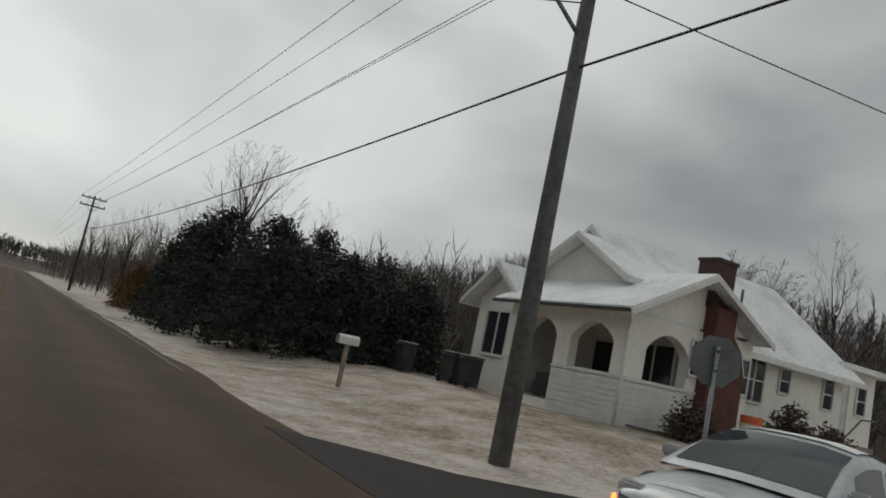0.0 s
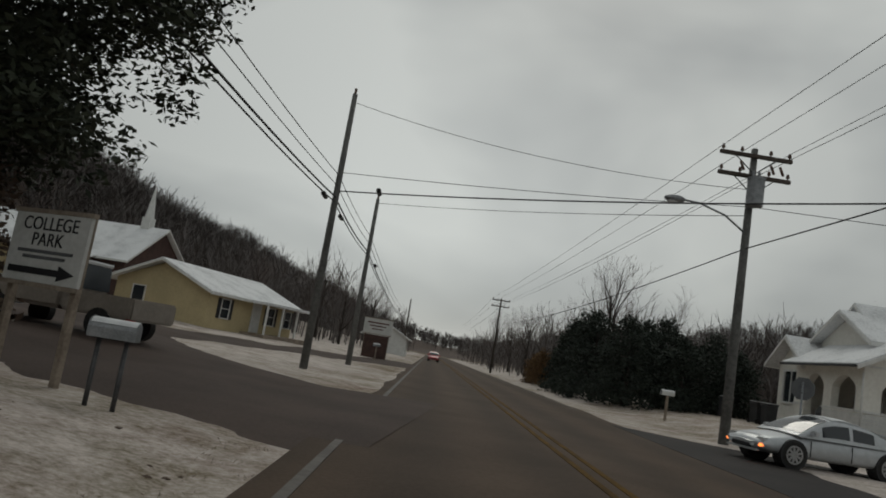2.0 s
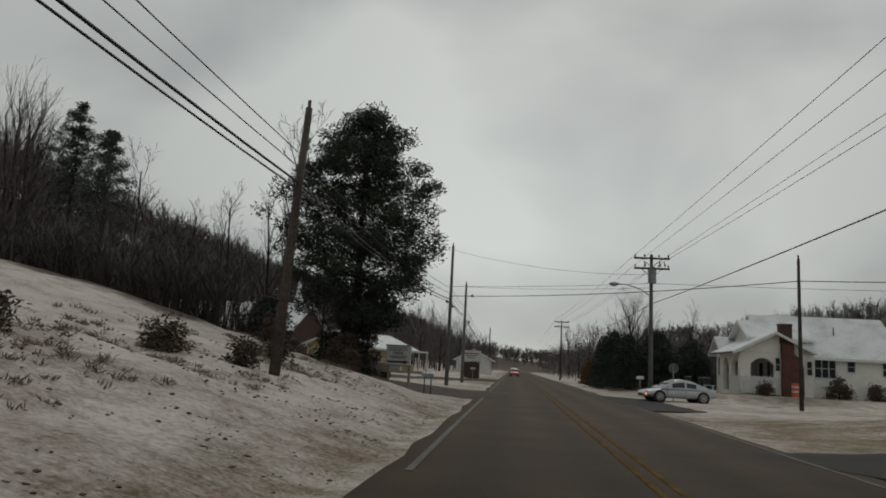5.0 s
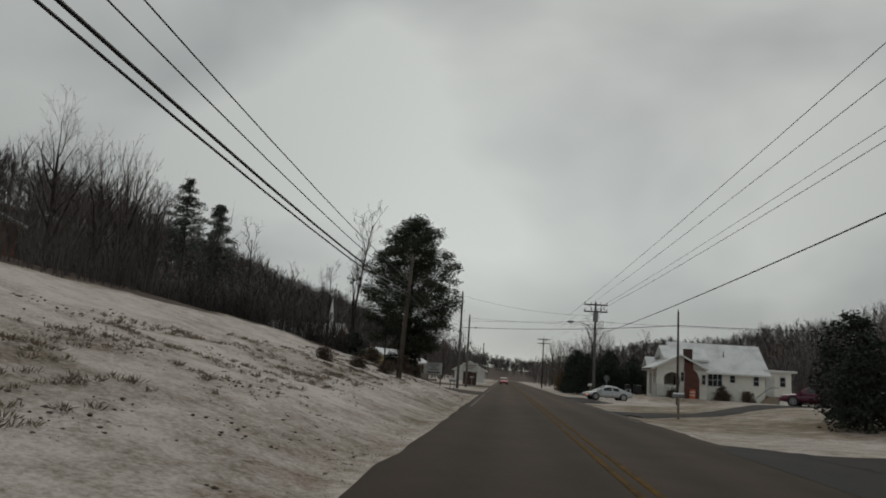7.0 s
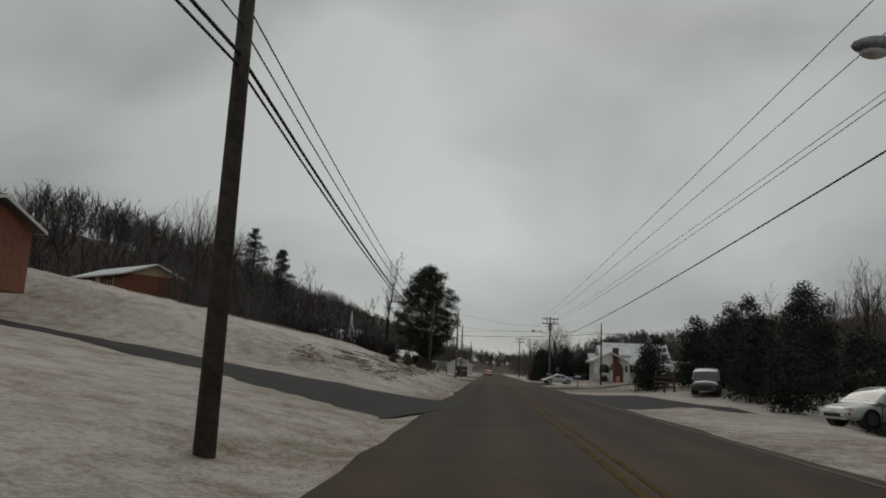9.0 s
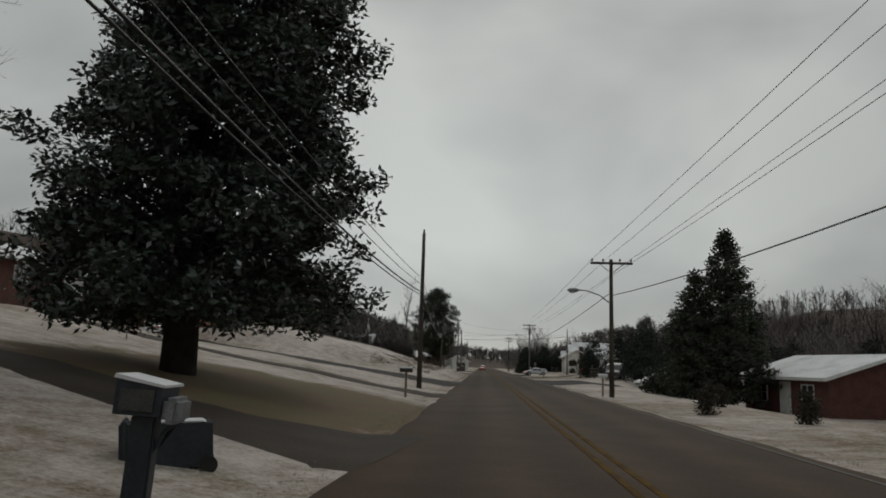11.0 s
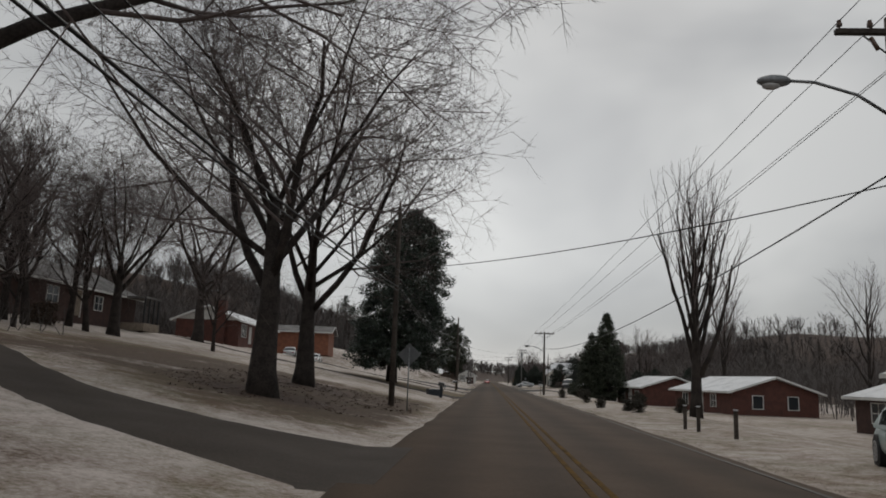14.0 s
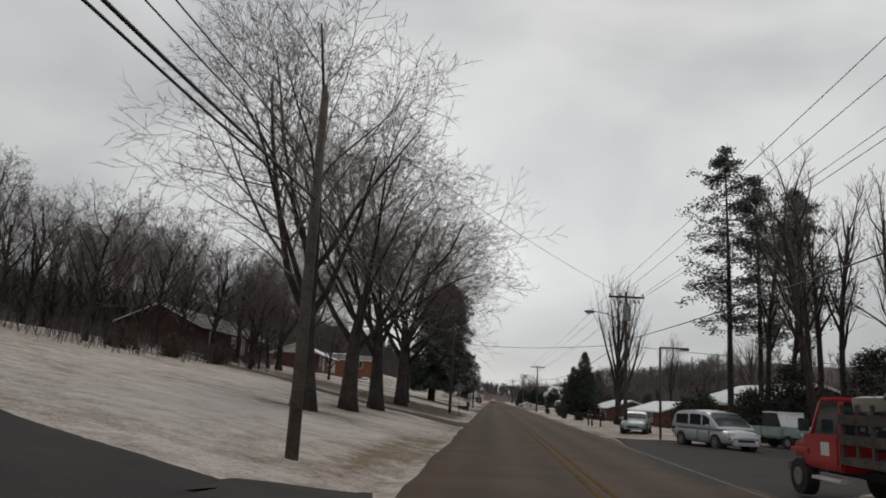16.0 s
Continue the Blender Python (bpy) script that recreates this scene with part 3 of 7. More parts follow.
drape("driveway", "narrow tarmac driveway climbing the lawn", M["drive"], [(-3.4, -45.5), (-7, -46), (-16, -45.5), (-27, -40)], [5, 3.2, 2.8, 3])
drape("driveway", "tarmac driveway climbing to a brick house", M["drive"], [(-3.4, -119), (-7, -119), (-12, -117), (-22, -108), (-36, -98)], [9, 6, 3.4, 3, 3])
drape("driveway", "dark tarmac driveway between snowy lawns", M["tarmac"], [(-3.4, -161.5), (-6.5, -162), (-12, -160), (-24, -154), (-44, -150)], [14, 10, 8.5, 8.5, 8.5], lift=0.11)
drape("driveway", "snowy gravel driveway beside the bungalow", M["tarmac"], [(3.6, 24.0), (9, 27), (17, 35), (31, 45)], [7, 4, 3.2, 3.2])
drape("driveway", "dark tarmac apron before the evergreen shrubs", M["tarmac"], [(3.6, -4.5), (6.5, -4.5), (9.4, -4.0)], [27, 24, 21])
drape("driveway", "tarmac parking apron beside the road", M["tarmac"], [(3.6, -139), (9, -139.5), (22, -138)], [34, 27, 20])

# ---- utility poles and wires ----


def utility_pole(x, y, top, label, arm=None, transformer=False, lamp=None, lean=(0, 0), r=0.15, arm_w=2.4, z=None, wood="pole"):
    """A round wooden pole; arm: heights of the crossarms; lamp: height and reach of a street lamp's bracket."""
    z0 = ground_z(x, y) if z is None else z
    h = top - z0
    t = thing("utility_pole", label, "utility pole", pose(x, y, z0), group="utility poles")
    rod("post", [(0, 0, -0.4), (lean[0] * 0.5, lean[1] * 0.5, h * 0.5), (lean[0], lean[1], h)], r, M[wood], t, n=12, r_end=r * 0.62)
    if arm:
        for ah in arm:
            a = part("crossarm", boxes((-arm_w / 2, arm_w / 2, -0.06, 0.06, -0.06, 0.07), bevel=0.015), M["pole"], t)
            a.location = (lean[0], lean[1] - 0.16, ah - z0)
            for sx in (-1, 1):
                rod("brace", [(sx * arm_w * 0.3, 0, 0), (0, 0.03, -0.6)], 0.018, M["darkmetal"], a, n=6)
            for px in (-arm_w * 0.46, -arm_w * 0.2, arm_w * 0.2, arm_w * 0.46):
                bm = bmesh.new()
                disc(bm, "z", (px, 0), 0.022, 0.05, 0.2, 8), disc(bm, "z", (px, 0), 0.06, 0.13, 0.19, 10), disc(bm, "z", (px, 0), 0.045, 0.19, 0.26, 10)
                part("insulator", bm, M["ceramic"], a)
    else:
        bm = bmesh.new()
        disc(bm, "z", (lean[0], lean[1]), 0.05, h, h + 0.22, 10)
        part("insulator", bm, M["ceramic"], t)
    if transformer:
        bm = bmesh.new()
        disc(bm, "z", (0, 0), 0.27, -0.5, 0.42, 18), disc(bm, "z", (0, 0), 0.285, 0.36, 0.44, 18), disc(bm, "z", (0.1, 0.06), 0.05, 0.44, 0.68, 8), disc(bm, "z", (-0.1, 0.06), 0.05, 0.44, 0.68, 8)
        box(bm, -0.06, 0.06, 0.2, 0.5, -0.25, 0.25)
        tr = part("transformer", bm, M["metal"], t, "grey can transformer")
        tr.location = (lean[0] - 0.02, lean[1] - 0.43, h - 1.55)
        for sx in (-0.5, 0.5, 0.8):
            f = rod("fuse_cutout", [(sx, -0.2, h - 0.55), (sx + 0.08, -0.3, h - 0.85)], 0.045, M["ceramic"], t, n=8)
    if lamp:
        lz, reach = lamp[0] - z0, lamp[1]
        pts = [(0, 0, lz - 0.75), (-reach * 0.35, -0.05, lz - 0.25), (-reach * 0.75, -0.1, lz), (-reach, -0.12, lz + 0.02)]
        rod("lamp_arm", pts, 0.035, M["metal"], t, n=8, label="galvanised bracket arm")
        bm = bmesh.new()
        bmesh.ops.create_uvsphere(bm, u_segments=14, v_segments=8, radius=1.0)
        bmesh.ops.scale(bm, vec=(0.36, 0.16, 0.13), verts=bm.verts)
        hd = part("lamp_head", bm, M["metal"], t, "grey cobra-head street lamp", smooth=True)
        hd.location = (-reach - 0.28, -0.12, lz + 0.01)
        bm = bmesh.new()
        bmesh.ops.create_uvsphere(bm, u_segments=12, v_segments=8, radius=1.0)
        bmesh.ops.scale(bm, vec=(0.2, 0.12, 0.1), verts=bm.verts)
        ln = part("lens", bm, M["lamp_clear"], hd, smooth=True)
        ln.location = (-0.06, 0, -0.09)
    return t


def wire(pts, r=0.012, sag=0.9, label="sagging black overhead cable", name="overhead_wire"):
    """A cable that hangs in a sagging line from point to point."""
    out = []
    for a, b in zip(pts, pts[1:]):
        a, b = Vector(a), Vector(b)
        s = sag * (b - a).length / 60
        for k in range(16):
            t = k / 16
            p = a.lerp(b, t)
            p.z -= 4 * s * t * (1 - t)
            out.append(p)
    out.append(Vector(pts[-1]))
    V, F = [], []
    tube(V, F, out, [r] * len(out), 5)
    me = mesh_from(name, V, F)
    me.materials.append(M["wire"])
    me.shade_smooth()
    return tagged(new(name, me), label, "cable", group="overhead wires")


# right line
utility_pole(7.0, 59.7, 9.7, "grey wooden utility pole with crossarms, transformer and street lamp", arm=(9.4, 8.7), transformer=True, lamp=(7.55, 2.2), r=0.17, wood="grey_pole")
utility_pole(5.3, -40.3, 7.8, "weathered wooden pole with crossarm and street lamp", arm=(7.55,), lamp=(5.95, 1.9))
utility_pole(6.6, -118.6, 9.5, "wooden utility pole with crossarm, transformer and street lamp", arm=(9.1,), transformer=True, lamp=(8.0, 2.2))
utility_pole(5.6, 132.5, 9.8, "distant wooden pole with crossarm", arm=(9.5, 8.7))
utility_pole(5.0, -205, 9.0, "wooden pole with crossarm beside the road", arm=(8.6,))
utility_pole(13.1, 50.2, 8.2, "plain grey wooden pole beside a side street", r=0.12, z=0.1)
# left line
LEFT = [(-6.4, -210, 9.0), (-6.5, -153.3, 8.6), (-6.3, -98.0, 10.0), (-5.6, -40.5, 9.1), (-8.3, 28.0, 8.3), (-6.85, 62.3, 10.2), (-6.5, 73.3, 8.6)]
for i, (x, y, top) in enumerate(LEFT):
    utility_pole(x, y, top, "plain silvered wooden utility pole carrying cables" if y > 50 else "plain weathered wooden utility pole carrying cables", r=0.15, wood="grey_pole" if y > 50 else "pole", lean=(0.35, 0.0) if 20 < y < 50 else (0.0, 0.0))
utility_pole(-6.8, 150, 8.8, "distant plain wooden utility pole")

RIGHT_Y = [(5.0, -205, 8.8), (6.6, -118.6, 9.35), (5.3, -40.3, 7.8), (7.0, 59.7, 9.65), (5.6, 132.5, 9.75), (5.6, 230, 9.2)]
for off in (-1.1, -0.3, 1.1):
    wire([(x + off, y - 0.16, z) for x, y, z in RIGHT_Y], r=0.010, sag=0.2, label="thin sagging power line")
wire([(x + 0.1, y - 0.2, z - 0.9) for x, y, z in RIGHT_Y], r=0.010, sag=0.3, label="thin sagging neutral line")
for a, b, k in (((5.0, -205, 6.0), (6.6, -118.6, 6.2), 0.6), ((6.6, -118.6, 6.2), (5.3, -40.3, 5.7), 0.9), ((5.3, -40.3, 5.9), (7.0, 59.7, 6.3), 0.35), ((7.0, 59.7, 6.3), (5.6, 132.5, 6.4), 0.5)):
    wire([a, b], r=0.022, sag=k, label="thick black telephone cable")
LY = [(-6.4, -210, 5.8), (-6.5, -153.3, 5.7), (-6.1, -98.0, 5.6), (-5.6, -40.5, 5.3), (-8.1, 28.0, 5.9), (-6.85, 62.3, 5.95), (-6.5, 73.3, 5.5), (-6.8, 150, 5.8), (-7, 260, 5.8)]
wire([(x, y, z + 1.1) for x, y, z in LY], r=0.014, sag=0.7, label="single black power line along the poles")
wire([(x, y - 0.15, z + 0.3) for x, y, z in LY], r=0.030, sag=0.8, label="thick black telephone cable bundle")
wire([(x, y - 0.15, z + 0.12) for x, y, z in LY], r=0.022, sag=0.8, label="black telephone cable under the bundle")
wire([(x, y - 0.15, z + 0.72) for x, y, z in LY], r=0.014, sag=0.75, label="black service cable along the poles")
# cables crossing the road at the junction
wire([(-6.85, 62.3, 6.5), (13.1, 50.2, 7.0), (45, 36, 7.5)], r=0.024, sag=0.7, label="black service cable spanning the road")
wire([(-6.85, 62.3, 9.9), (7.0, 59.7, 8.3)], r=0.010, sag=2.0, label="thin cable spanning the road")
wire([(-6.85, 62.3, 7.2), (7.0, 59.6, 7.7), (40, 53, 7.7)], r=0.012, sag=0.4, label="thin black cable spanning the road")
wire([(-6.5, 73.3, 8.4), (7.0, 59.6, 7.4)], r=0.012, sag=0.5, label="thin black cable spanning the road")
wire([(-6.1, -98.0, 6.9), (6.6, -118.6, 5.9)], r=0.016, sag=0.9, label="black cable spanning the road")
wire([(6.6, -118.6, 9.2), (-6.5, -153.3, 8.4)], r=0.009, sag=0.5, label="black cable spanning the road")
wire([(6.6, -118.6, 5.8), (22, -128, 4.6)], r=0.014, sag=0.5, label="black service cable to a house")


def splice_box(x, y, z, ln=0.55, tilt=0.0, r=0.085):
    t = thing("splice_box", "black cable splice case hanging on the cable", "splice case", pose(x, y, z, tilt), group="splice cases")
    bm = bmesh.new()
    disc(bm, "y", (0, 0), r, -ln / 2, ln / 2, 12)
    part("case", bm, M["black_plastic"], t)
    for s in (-1, 1):
        bm = bmesh.new()
        disc(bm, "y", (0, 0), 0.05, s * ln / 2, s * (ln / 2 + 0.12), 10)
        part("end_cap", bm, M["rubber"], t)


splice_box(-6.9, 60.3, 5.9), splice_box(-6.85, 64.4, 5.9), splice_box(-6.1, -95.2, 5.65, 1.3, r=0.13), splice_box(-5.2, 61.05, 6.45), splice_box(-6.32, 76.5, 5.5)

# ---- trees ----


def bare_mesh(name, seed, height, trunk=0.28, r0=0.32, counts=(9, 7, 6, 5), spread=0.75, up=0.10, gnarl=0.13, first=0.62, thin=0.010, sides=(9, 6, 4, 3, 3), lead=0.72, tip0=0.42, sprays=3, limb=(0.50, 0.68)):
    """Trunk, limbs, branches and twigs of a bare tree, as two meshes: wood and twigs."""
    r = random.Random(seed)
    W, WF, L, LF, T, TF = [], [], [], [], [], []

    def grow(p, d, length, rad, level):
        last = level >= len(counts)
        n = 6 if level == 0 else (5 if level == 1 else (4 if level == 2 else (2 if level == 3 else 1)))
        pts, rads, dirs = [p.copy()], [rad], [d]
        tip = tip0 if level == 0 else 0.25
        for i in range(n):
            g = gnarl * (0.35 if level == 0 else 1.0)
            d = (d + Vector((r.gauss(0, g), r.gauss(0, g), r.gauss(0, g) + up * (0.3 if level == 0 else 1.0)))).normalized()
            p = p + d * (length / n)
            pts.append(p.copy()), rads.append(max(rad * (1 - (1 - tip) * (i + 1) / n), thin * 0.6)), dirs.append(d)
        if level == 0:
            rads[0] *= 1.28
            rads[1] *= 1.05
            tube(W, WF, pts, rads, sides[0])
        elif level == 1:
            tube(L, LF, pts, rads, sides[1])
        else:
            tube(T, TF, pts, rads, sides[level], cap=False)
        if last:
            for _ in range(sprays):
                q = pts[0].lerp(pts[-1], r.uniform(0.25, 1.0))
                g = (d + Vector((r.gauss(0, 0.45), r.gauss(0, 0.45), r.gauss(0, 0.45)))).normalized()
                w = g.orthogonal().normalized() * thin * 0.55
                T.extend((q - w, q + w, q + g * length * r.uniform(0.35, 0.75)))
                TF.append((len(T) - 3, len(T) - 2, len(T) - 1))
            return
        k = counts[level]
        for c in range(k):
            t = (trunk + (1 - trunk) * (c + r.random()) / k) if level == 0 else (0.22 + 0.78 * (c + r.random()) / k)
            i = min(int(t * n), n - 1)
            q = pts[i].lerp(pts[i + 1], t * n - i)
            rq = rads[i] + (rads[i + 1] - rads[i]) * (t * n - i)
            az = c * 2.4 + r.uniform(-0.5, 0.5)
            ax = dirs[i + 1].orthogonal().normalized()
            ax.rotate(Matrix.Rotation(az, 3, dirs[i + 1]))
            ang = spread * r.uniform(0.75, 1.25) * (1.0 if level else 1.15 - 0.5 * t)
            nd = dirs[i + 1].copy()
            nd.rotate(Matrix.Rotation(ang, 3, ax))
            ln = length * (first if level == 0 else 0.56) * r.uniform(0.75, 1.2) * (1.12 - 0.45 * t)
            grow(q, nd, ln, max(rq * (r.uniform(*limb) if level == 0 else r.uniform(0.40, 0.56)), thin), level + 1)
        if level == 0:
            return

    grow(Vector((0, 0, -0.3)), Vector((0, 0, 1)), height * lead, r0, 0)
    a, b = mesh_from(name + "_trunk", W, WF), mesh_from(name + "_crown", L + T, LF + [tuple(i + len(L) for i in f) for f in TF])
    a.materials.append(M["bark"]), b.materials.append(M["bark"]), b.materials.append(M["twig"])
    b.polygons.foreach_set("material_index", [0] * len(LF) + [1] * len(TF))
    a.shade_smooth(), b.shade_smooth()
    return a, b


def stand(name, meshes, x, y, label, rot=0.0, size=1.0, group="", z=None, category="tree", parts=("trunk", "crown")):
    t = thing(name, label, category, pose(x, y, (ground_z(x, y) if z is None else z), 0, 0, rot) @ Matrix.Diagonal((size, size, size, 1)), group=group)
    for nm, me in zip(parts, meshes):
        part(nm, me, None, t)
    return t


def leaf_mesh(name, centres, per, spread, size, material, seed, flat=0.6, hang=0.0, wide=0.42):
    """Clumps of small leaf blades round the given centres."""
    r = np.random.default_rng(seed)
    c = np.repeat(np.asarray(centres, float), per, axis=0)
    n = len(c)
    v = r.normal(size=(n, 3))
    v /= np.linalg.norm(v, axis=1)[:, None]
    pos = c + v * (r.random(n) ** 0.45)[:, None] * np.asarray(spread)
    a = r.normal(size=(n, 3))
    a[:, 2] = a[:, 2] * flat - hang
    a /= np.linalg.norm(a, axis=1)[:, None]
    b = np.cross(a, r.normal(size=(n, 3)))
    b /= np.linalg.norm(b, axis=1)[:, None]
    s = size * r.uniform(0.6, 1.3, n)[:, None]
    w = s * wide
    V = np.stack([pos, pos + a * s * 0.5 + b * w * 0.5, pos + a * s, pos + a * s * 0.5 - b * w * 0.5], 1).reshape(-1, 3)
    me = bpy.data.meshes.new(name)
    me.vertices.add(4 * n), me.loops.add(4 * n), me.polygons.add(n)
    me.vertices.foreach_set("co", V.ravel())
    me.loops.foreach_set("vertex_index", np.arange(4 * n))
    me.polygons.foreach_set("loop_start", np.arange(0, 4 * n, 4))
    me.update()
    me.validate()
    me.materials.append(material)
    return me


def crown_points(seed, n, height, base, radius, profile, lump=0.26, knots=1.7):
    """Centres of leaf clumps in a crown: more of them near its skin; profile gives the width from 0 (foot) to 1 (tip)."""
    r = random.Random(seed)
    out = []
    while len(out) < n:
        t = r.random()
        w = radius * profile(t)
        if r.random() > 0.25 + 0.75 * w / radius:
            continue
        az = r.uniform(0, 2 * math.pi)
        bulge = 0.84 + lump * noise.noise(Vector((math.cos(az) * knots, math.sin(az) * knots, t * 2.4 * knots + seed)))
        d = w * bulge * (r.random() ** 0.42)
        out.append((d * math.cos(az), d * math.sin(az), base + t * (height - base) + r.uniform(-0.2, 0.2)))
    return out


def limbs_to(name, centres, height, r0, material, seed, every=9, foot=0.15):
    """A tapered trunk with limbs that reach some of the clumps."""
    r = random.Random(seed)
    V, F = [], []
    top = Vector((0, 0, height * 0.9))
    tube(V, F, [Vector((0, 0, -0.3)), Vector((0.05, 0, height * 0.3)), Vector((0, 0.05, height * 0.6)), top], [r0 * 1.35, r0, r0 * 0.6, r0 * 0.15], 10)
    for c in centres[::every]:
        c = Vector(c)
        z = max(height * foot, c.z - 0.45 * math.hypot(c.x, c.y))
        s = Vector((0, 0, min(z, height * 0.85)))
        m = s.lerp(c, 0.5) + Vector((r.uniform(-0.2, 0.2), r.uniform(-0.2, 0.2), 0.25))
        rr = r0 * 0.28 * (1 - z / height) + 0.02
        tube(V, F, [s, m, c], [rr, rr * 0.6, rr * 0.25], 5)
    me = mesh_from(name, V, F)
    me.materials.append(material)
    me.shade_smooth()
    return me


def leafy(name, x, y, height, base, radius, profile, clumps, per, size, material, seed, label, r0=0.3, spread=0.5, group="", z=None, hang=0.0, category="tree", lump=0.26, knots=1.7, lean=0.0):
    c = crown_points(seed, clumps, height, base, radius, profile, lump, knots)
    c = [(a + lean * (0.1 + (d - base) / (height - base)), b, d) for a, b, d in c]
    t = thing(name, label, category, pose(x, y, ground_z(x, y) if z is None else z), group=group)
    part("trunk", limbs_to("trunk", c, height, r0, M["bark"], seed), None, t)
    part("crown", leaf_mesh("crown", c, per, (spread, spread, spread * 0.65), size, material, seed, hang=hang), None, t)
    return t


def mag_profile(t):
    return (1 - t ** 9) ** 0.8 * min(1, 0.93 + t * 1.2) * (1.0 - 0.30 * t)


leafy("magnolia_tree", -11.2, -60.8, 17.0, 1.5, 5.9, mag_profile, 1080, 100, 0.26, M["magnolia"], 11, "tall dense magnolia with dark glossy leaves dusted by snow", r0=0.42, spread=0.66, category="tree", lump=0.32, knots=3.2, lean=1.7)
leafy("evergreen_tree", -10.3, 46.2, 14.4, 3.0, 4.6, lambda t: min(1, 0.56 + 1.5 * t) * (1 - t ** 4) ** 0.62, 640, 150, 0.17, M["evergreen"], 12, "tall leafy evergreen tree on the roadside bank", r0=0.20, spread=0.66, lump=0.60, knots=2.4)
leafy("conifer", 14.3, -32.7, 11.6, 0.2, 3.5, lambda t: (1 - t ** 1.6) ** 0.9 * min(1, 0.7 + t * 2), 520, 46, 0.26, M["evergreen"], 13, "dense dark cedar beside the road", r0=0.22, spread=0.5, group="cedars")
leafy("conifer", 12.3, -32.2, 8.4, 0.2, 2.7, lambda t: (1 - t ** 1.8) ** 0.9 * min(1, 0.7 + t * 2), 280, 46, 0.26, M["evergreen"], 14, "dense dark cedar beside the road", r0=0.2, spread=0.5, group="cedars")

# overgrown evergreen hedge beside the bungalow
for i, (hx, hy, hr, hh) in enumerate(((13.6, 75.5, 1.8, 3.4), (14.6, 81.0, 2.4, 4.4), (8.2, 76.5, 2.5, 4.6), (7.6, 82.0, 2.7, 5.4), (8.0, 88.0, 2.8, 5.6), (8.4, 94.0, 2.6, 5.0), (11.0, 76.0, 1.9, 3.8), (11.6, 81.5, 2.6, 5.0), (12.4, 88.0, 2.8, 5.4))):
    leafy("evergreen_shrub", hx, hy, hh, 0.0, hr, lambda t: (1 - t ** 2.2) ** 0.75 * (0.9 + 0.1 * math.cos(9 * t)), 210, 40, 0.21, M["needles"], 30 + i, "tall dark overgrown evergreen shrub in a hedge", r0=0.12, spread=0.55, group="hedge shrubs", category="shrub")

# big bare maples along the left lawn
maple = [bare_mesh("maple", 101 + i, h, trunk=0.46 if i < 2 else 0.52, r0=r0, counts=(k, 9, 7, 4) if i < 2 else (k, 11, 9, 4), spread=sp, up=u, first=fi, gnarl=0.12, thin=0.0085, lead=0.36, tip0=0.4, sprays=6, limb=(0.38, 0.54) if i < 2 else (0.46, 0.62)) for i, (h, r0, k, fi, sp, u) in enumerate(((17.0, 0.47, 9, 1.80, 0.80, 0.085), (16.5, 0.46, 8, 1.85, 0.78, 0.085), (18.0, 0.46, 9, 1.8, 0.92, 0.065)))]
for kind, x, y, s, rot in ((2, -10.9, -97.0, 1.12, 60), (2, -10.0, -106.5, 1.18, 200), (0, -9.2, -125.2, 1.05, 250), (1, -9.7, -131.0, 1.08, 80), (0, -10.2, -138.2, 1.15, 310), (2, -30.6, -62.2, 1.25, 33), (2, -27.0, -85.5, 0.9, 120), (2, -46, -91, 0.95, 200), (0, -49, -77, 1.0, 100)):
    stand("bare_maple", maple[kind], x, y, "large bare maple with spreading limbs on a snowy lawn", rot, s, group="bare maples")
# pruned tree on the right, upright shoots
shoots = bare_mesh("pollard", 110, 9.4, trunk=0.24, r0=0.26, counts=(15, 6, 4), spread=0.42, up=0.22, first=0.85, gnarl=0.08)
stand("bare_tree", shoots, 11.6, -85.0, "bare pruned tree with upright shoots", 30, 1.45)
stand("bare_tree", shoots, -56.0, 80.0, "tall bare tree with many upright stems in the wood", 75, 2.35)
stand("bare_tree", bare_mesh("tulip", 111, 13, trunk=0.35, r0=0.24, counts=(16, 6, 4), spread=0.5, up=0.2, first=0.5), 29.5, -33, "tall slender bare tree behind the houses", 10, 1.25)
# tall bare trees on the bank and behind
slender = [bare_mesh("slender", 120 + i, 15 + i, trunk=0.42, r0=0.17, counts=(14, 5, 4), spread=0.55, up=0.12, first=0.30, gnarl=0.12) for i in range(3)]
bushy = [bare_mesh("bushy", 130 + i, 11 + i, trunk=0.2, r0=0.2, counts=(12, 5, 5), spread=0.6, up=0.14, first=0.62) for i in range(3)]
r = random.Random(77)
sapling = [bare_mesh("sapling", 140 + i, 10.5 + i, trunk=0.45, r0=0.10, counts=(11, 4, 3), spread=0.6, up=0.14, first=0.24, gnarl=0.12, lead=0.85, tip0=0.3) for i in range(3)]
for i, (x, y, s) in enumerate(((-15.6, 47.4, 1.05), (-17.4, 46.6, 0.9), (-18.8, 48.4, 0.8), (-21.0, 47.2, 0.85), (-23.6, 48.8, 0.75), (-25.2, 46.6, 0.9), (-27.6, 48.2, 0.8), (-30, 46.6, 0.9), (-33, 45, 0.95), (-12.6, 49, 0.8), (-16.6, 52.8, 1.55), (-28.5, 57.5, 1.25), (-24.0, 55.5, 1.1))):
    stand("bare_tree", sapling[i % 3], x, y, "thin slender bare tree at the wood's edge", r.uniform(0, 360), s, group="slender bare trees")
dense = [bare_mesh("dense", 150 + i, 12.5 + i, trunk=0.22, r0=0.24, counts=(13, 7, 6, 3), spread=0.8, up=0.08, first=0.62, thin=0.014) for i in range(2)]
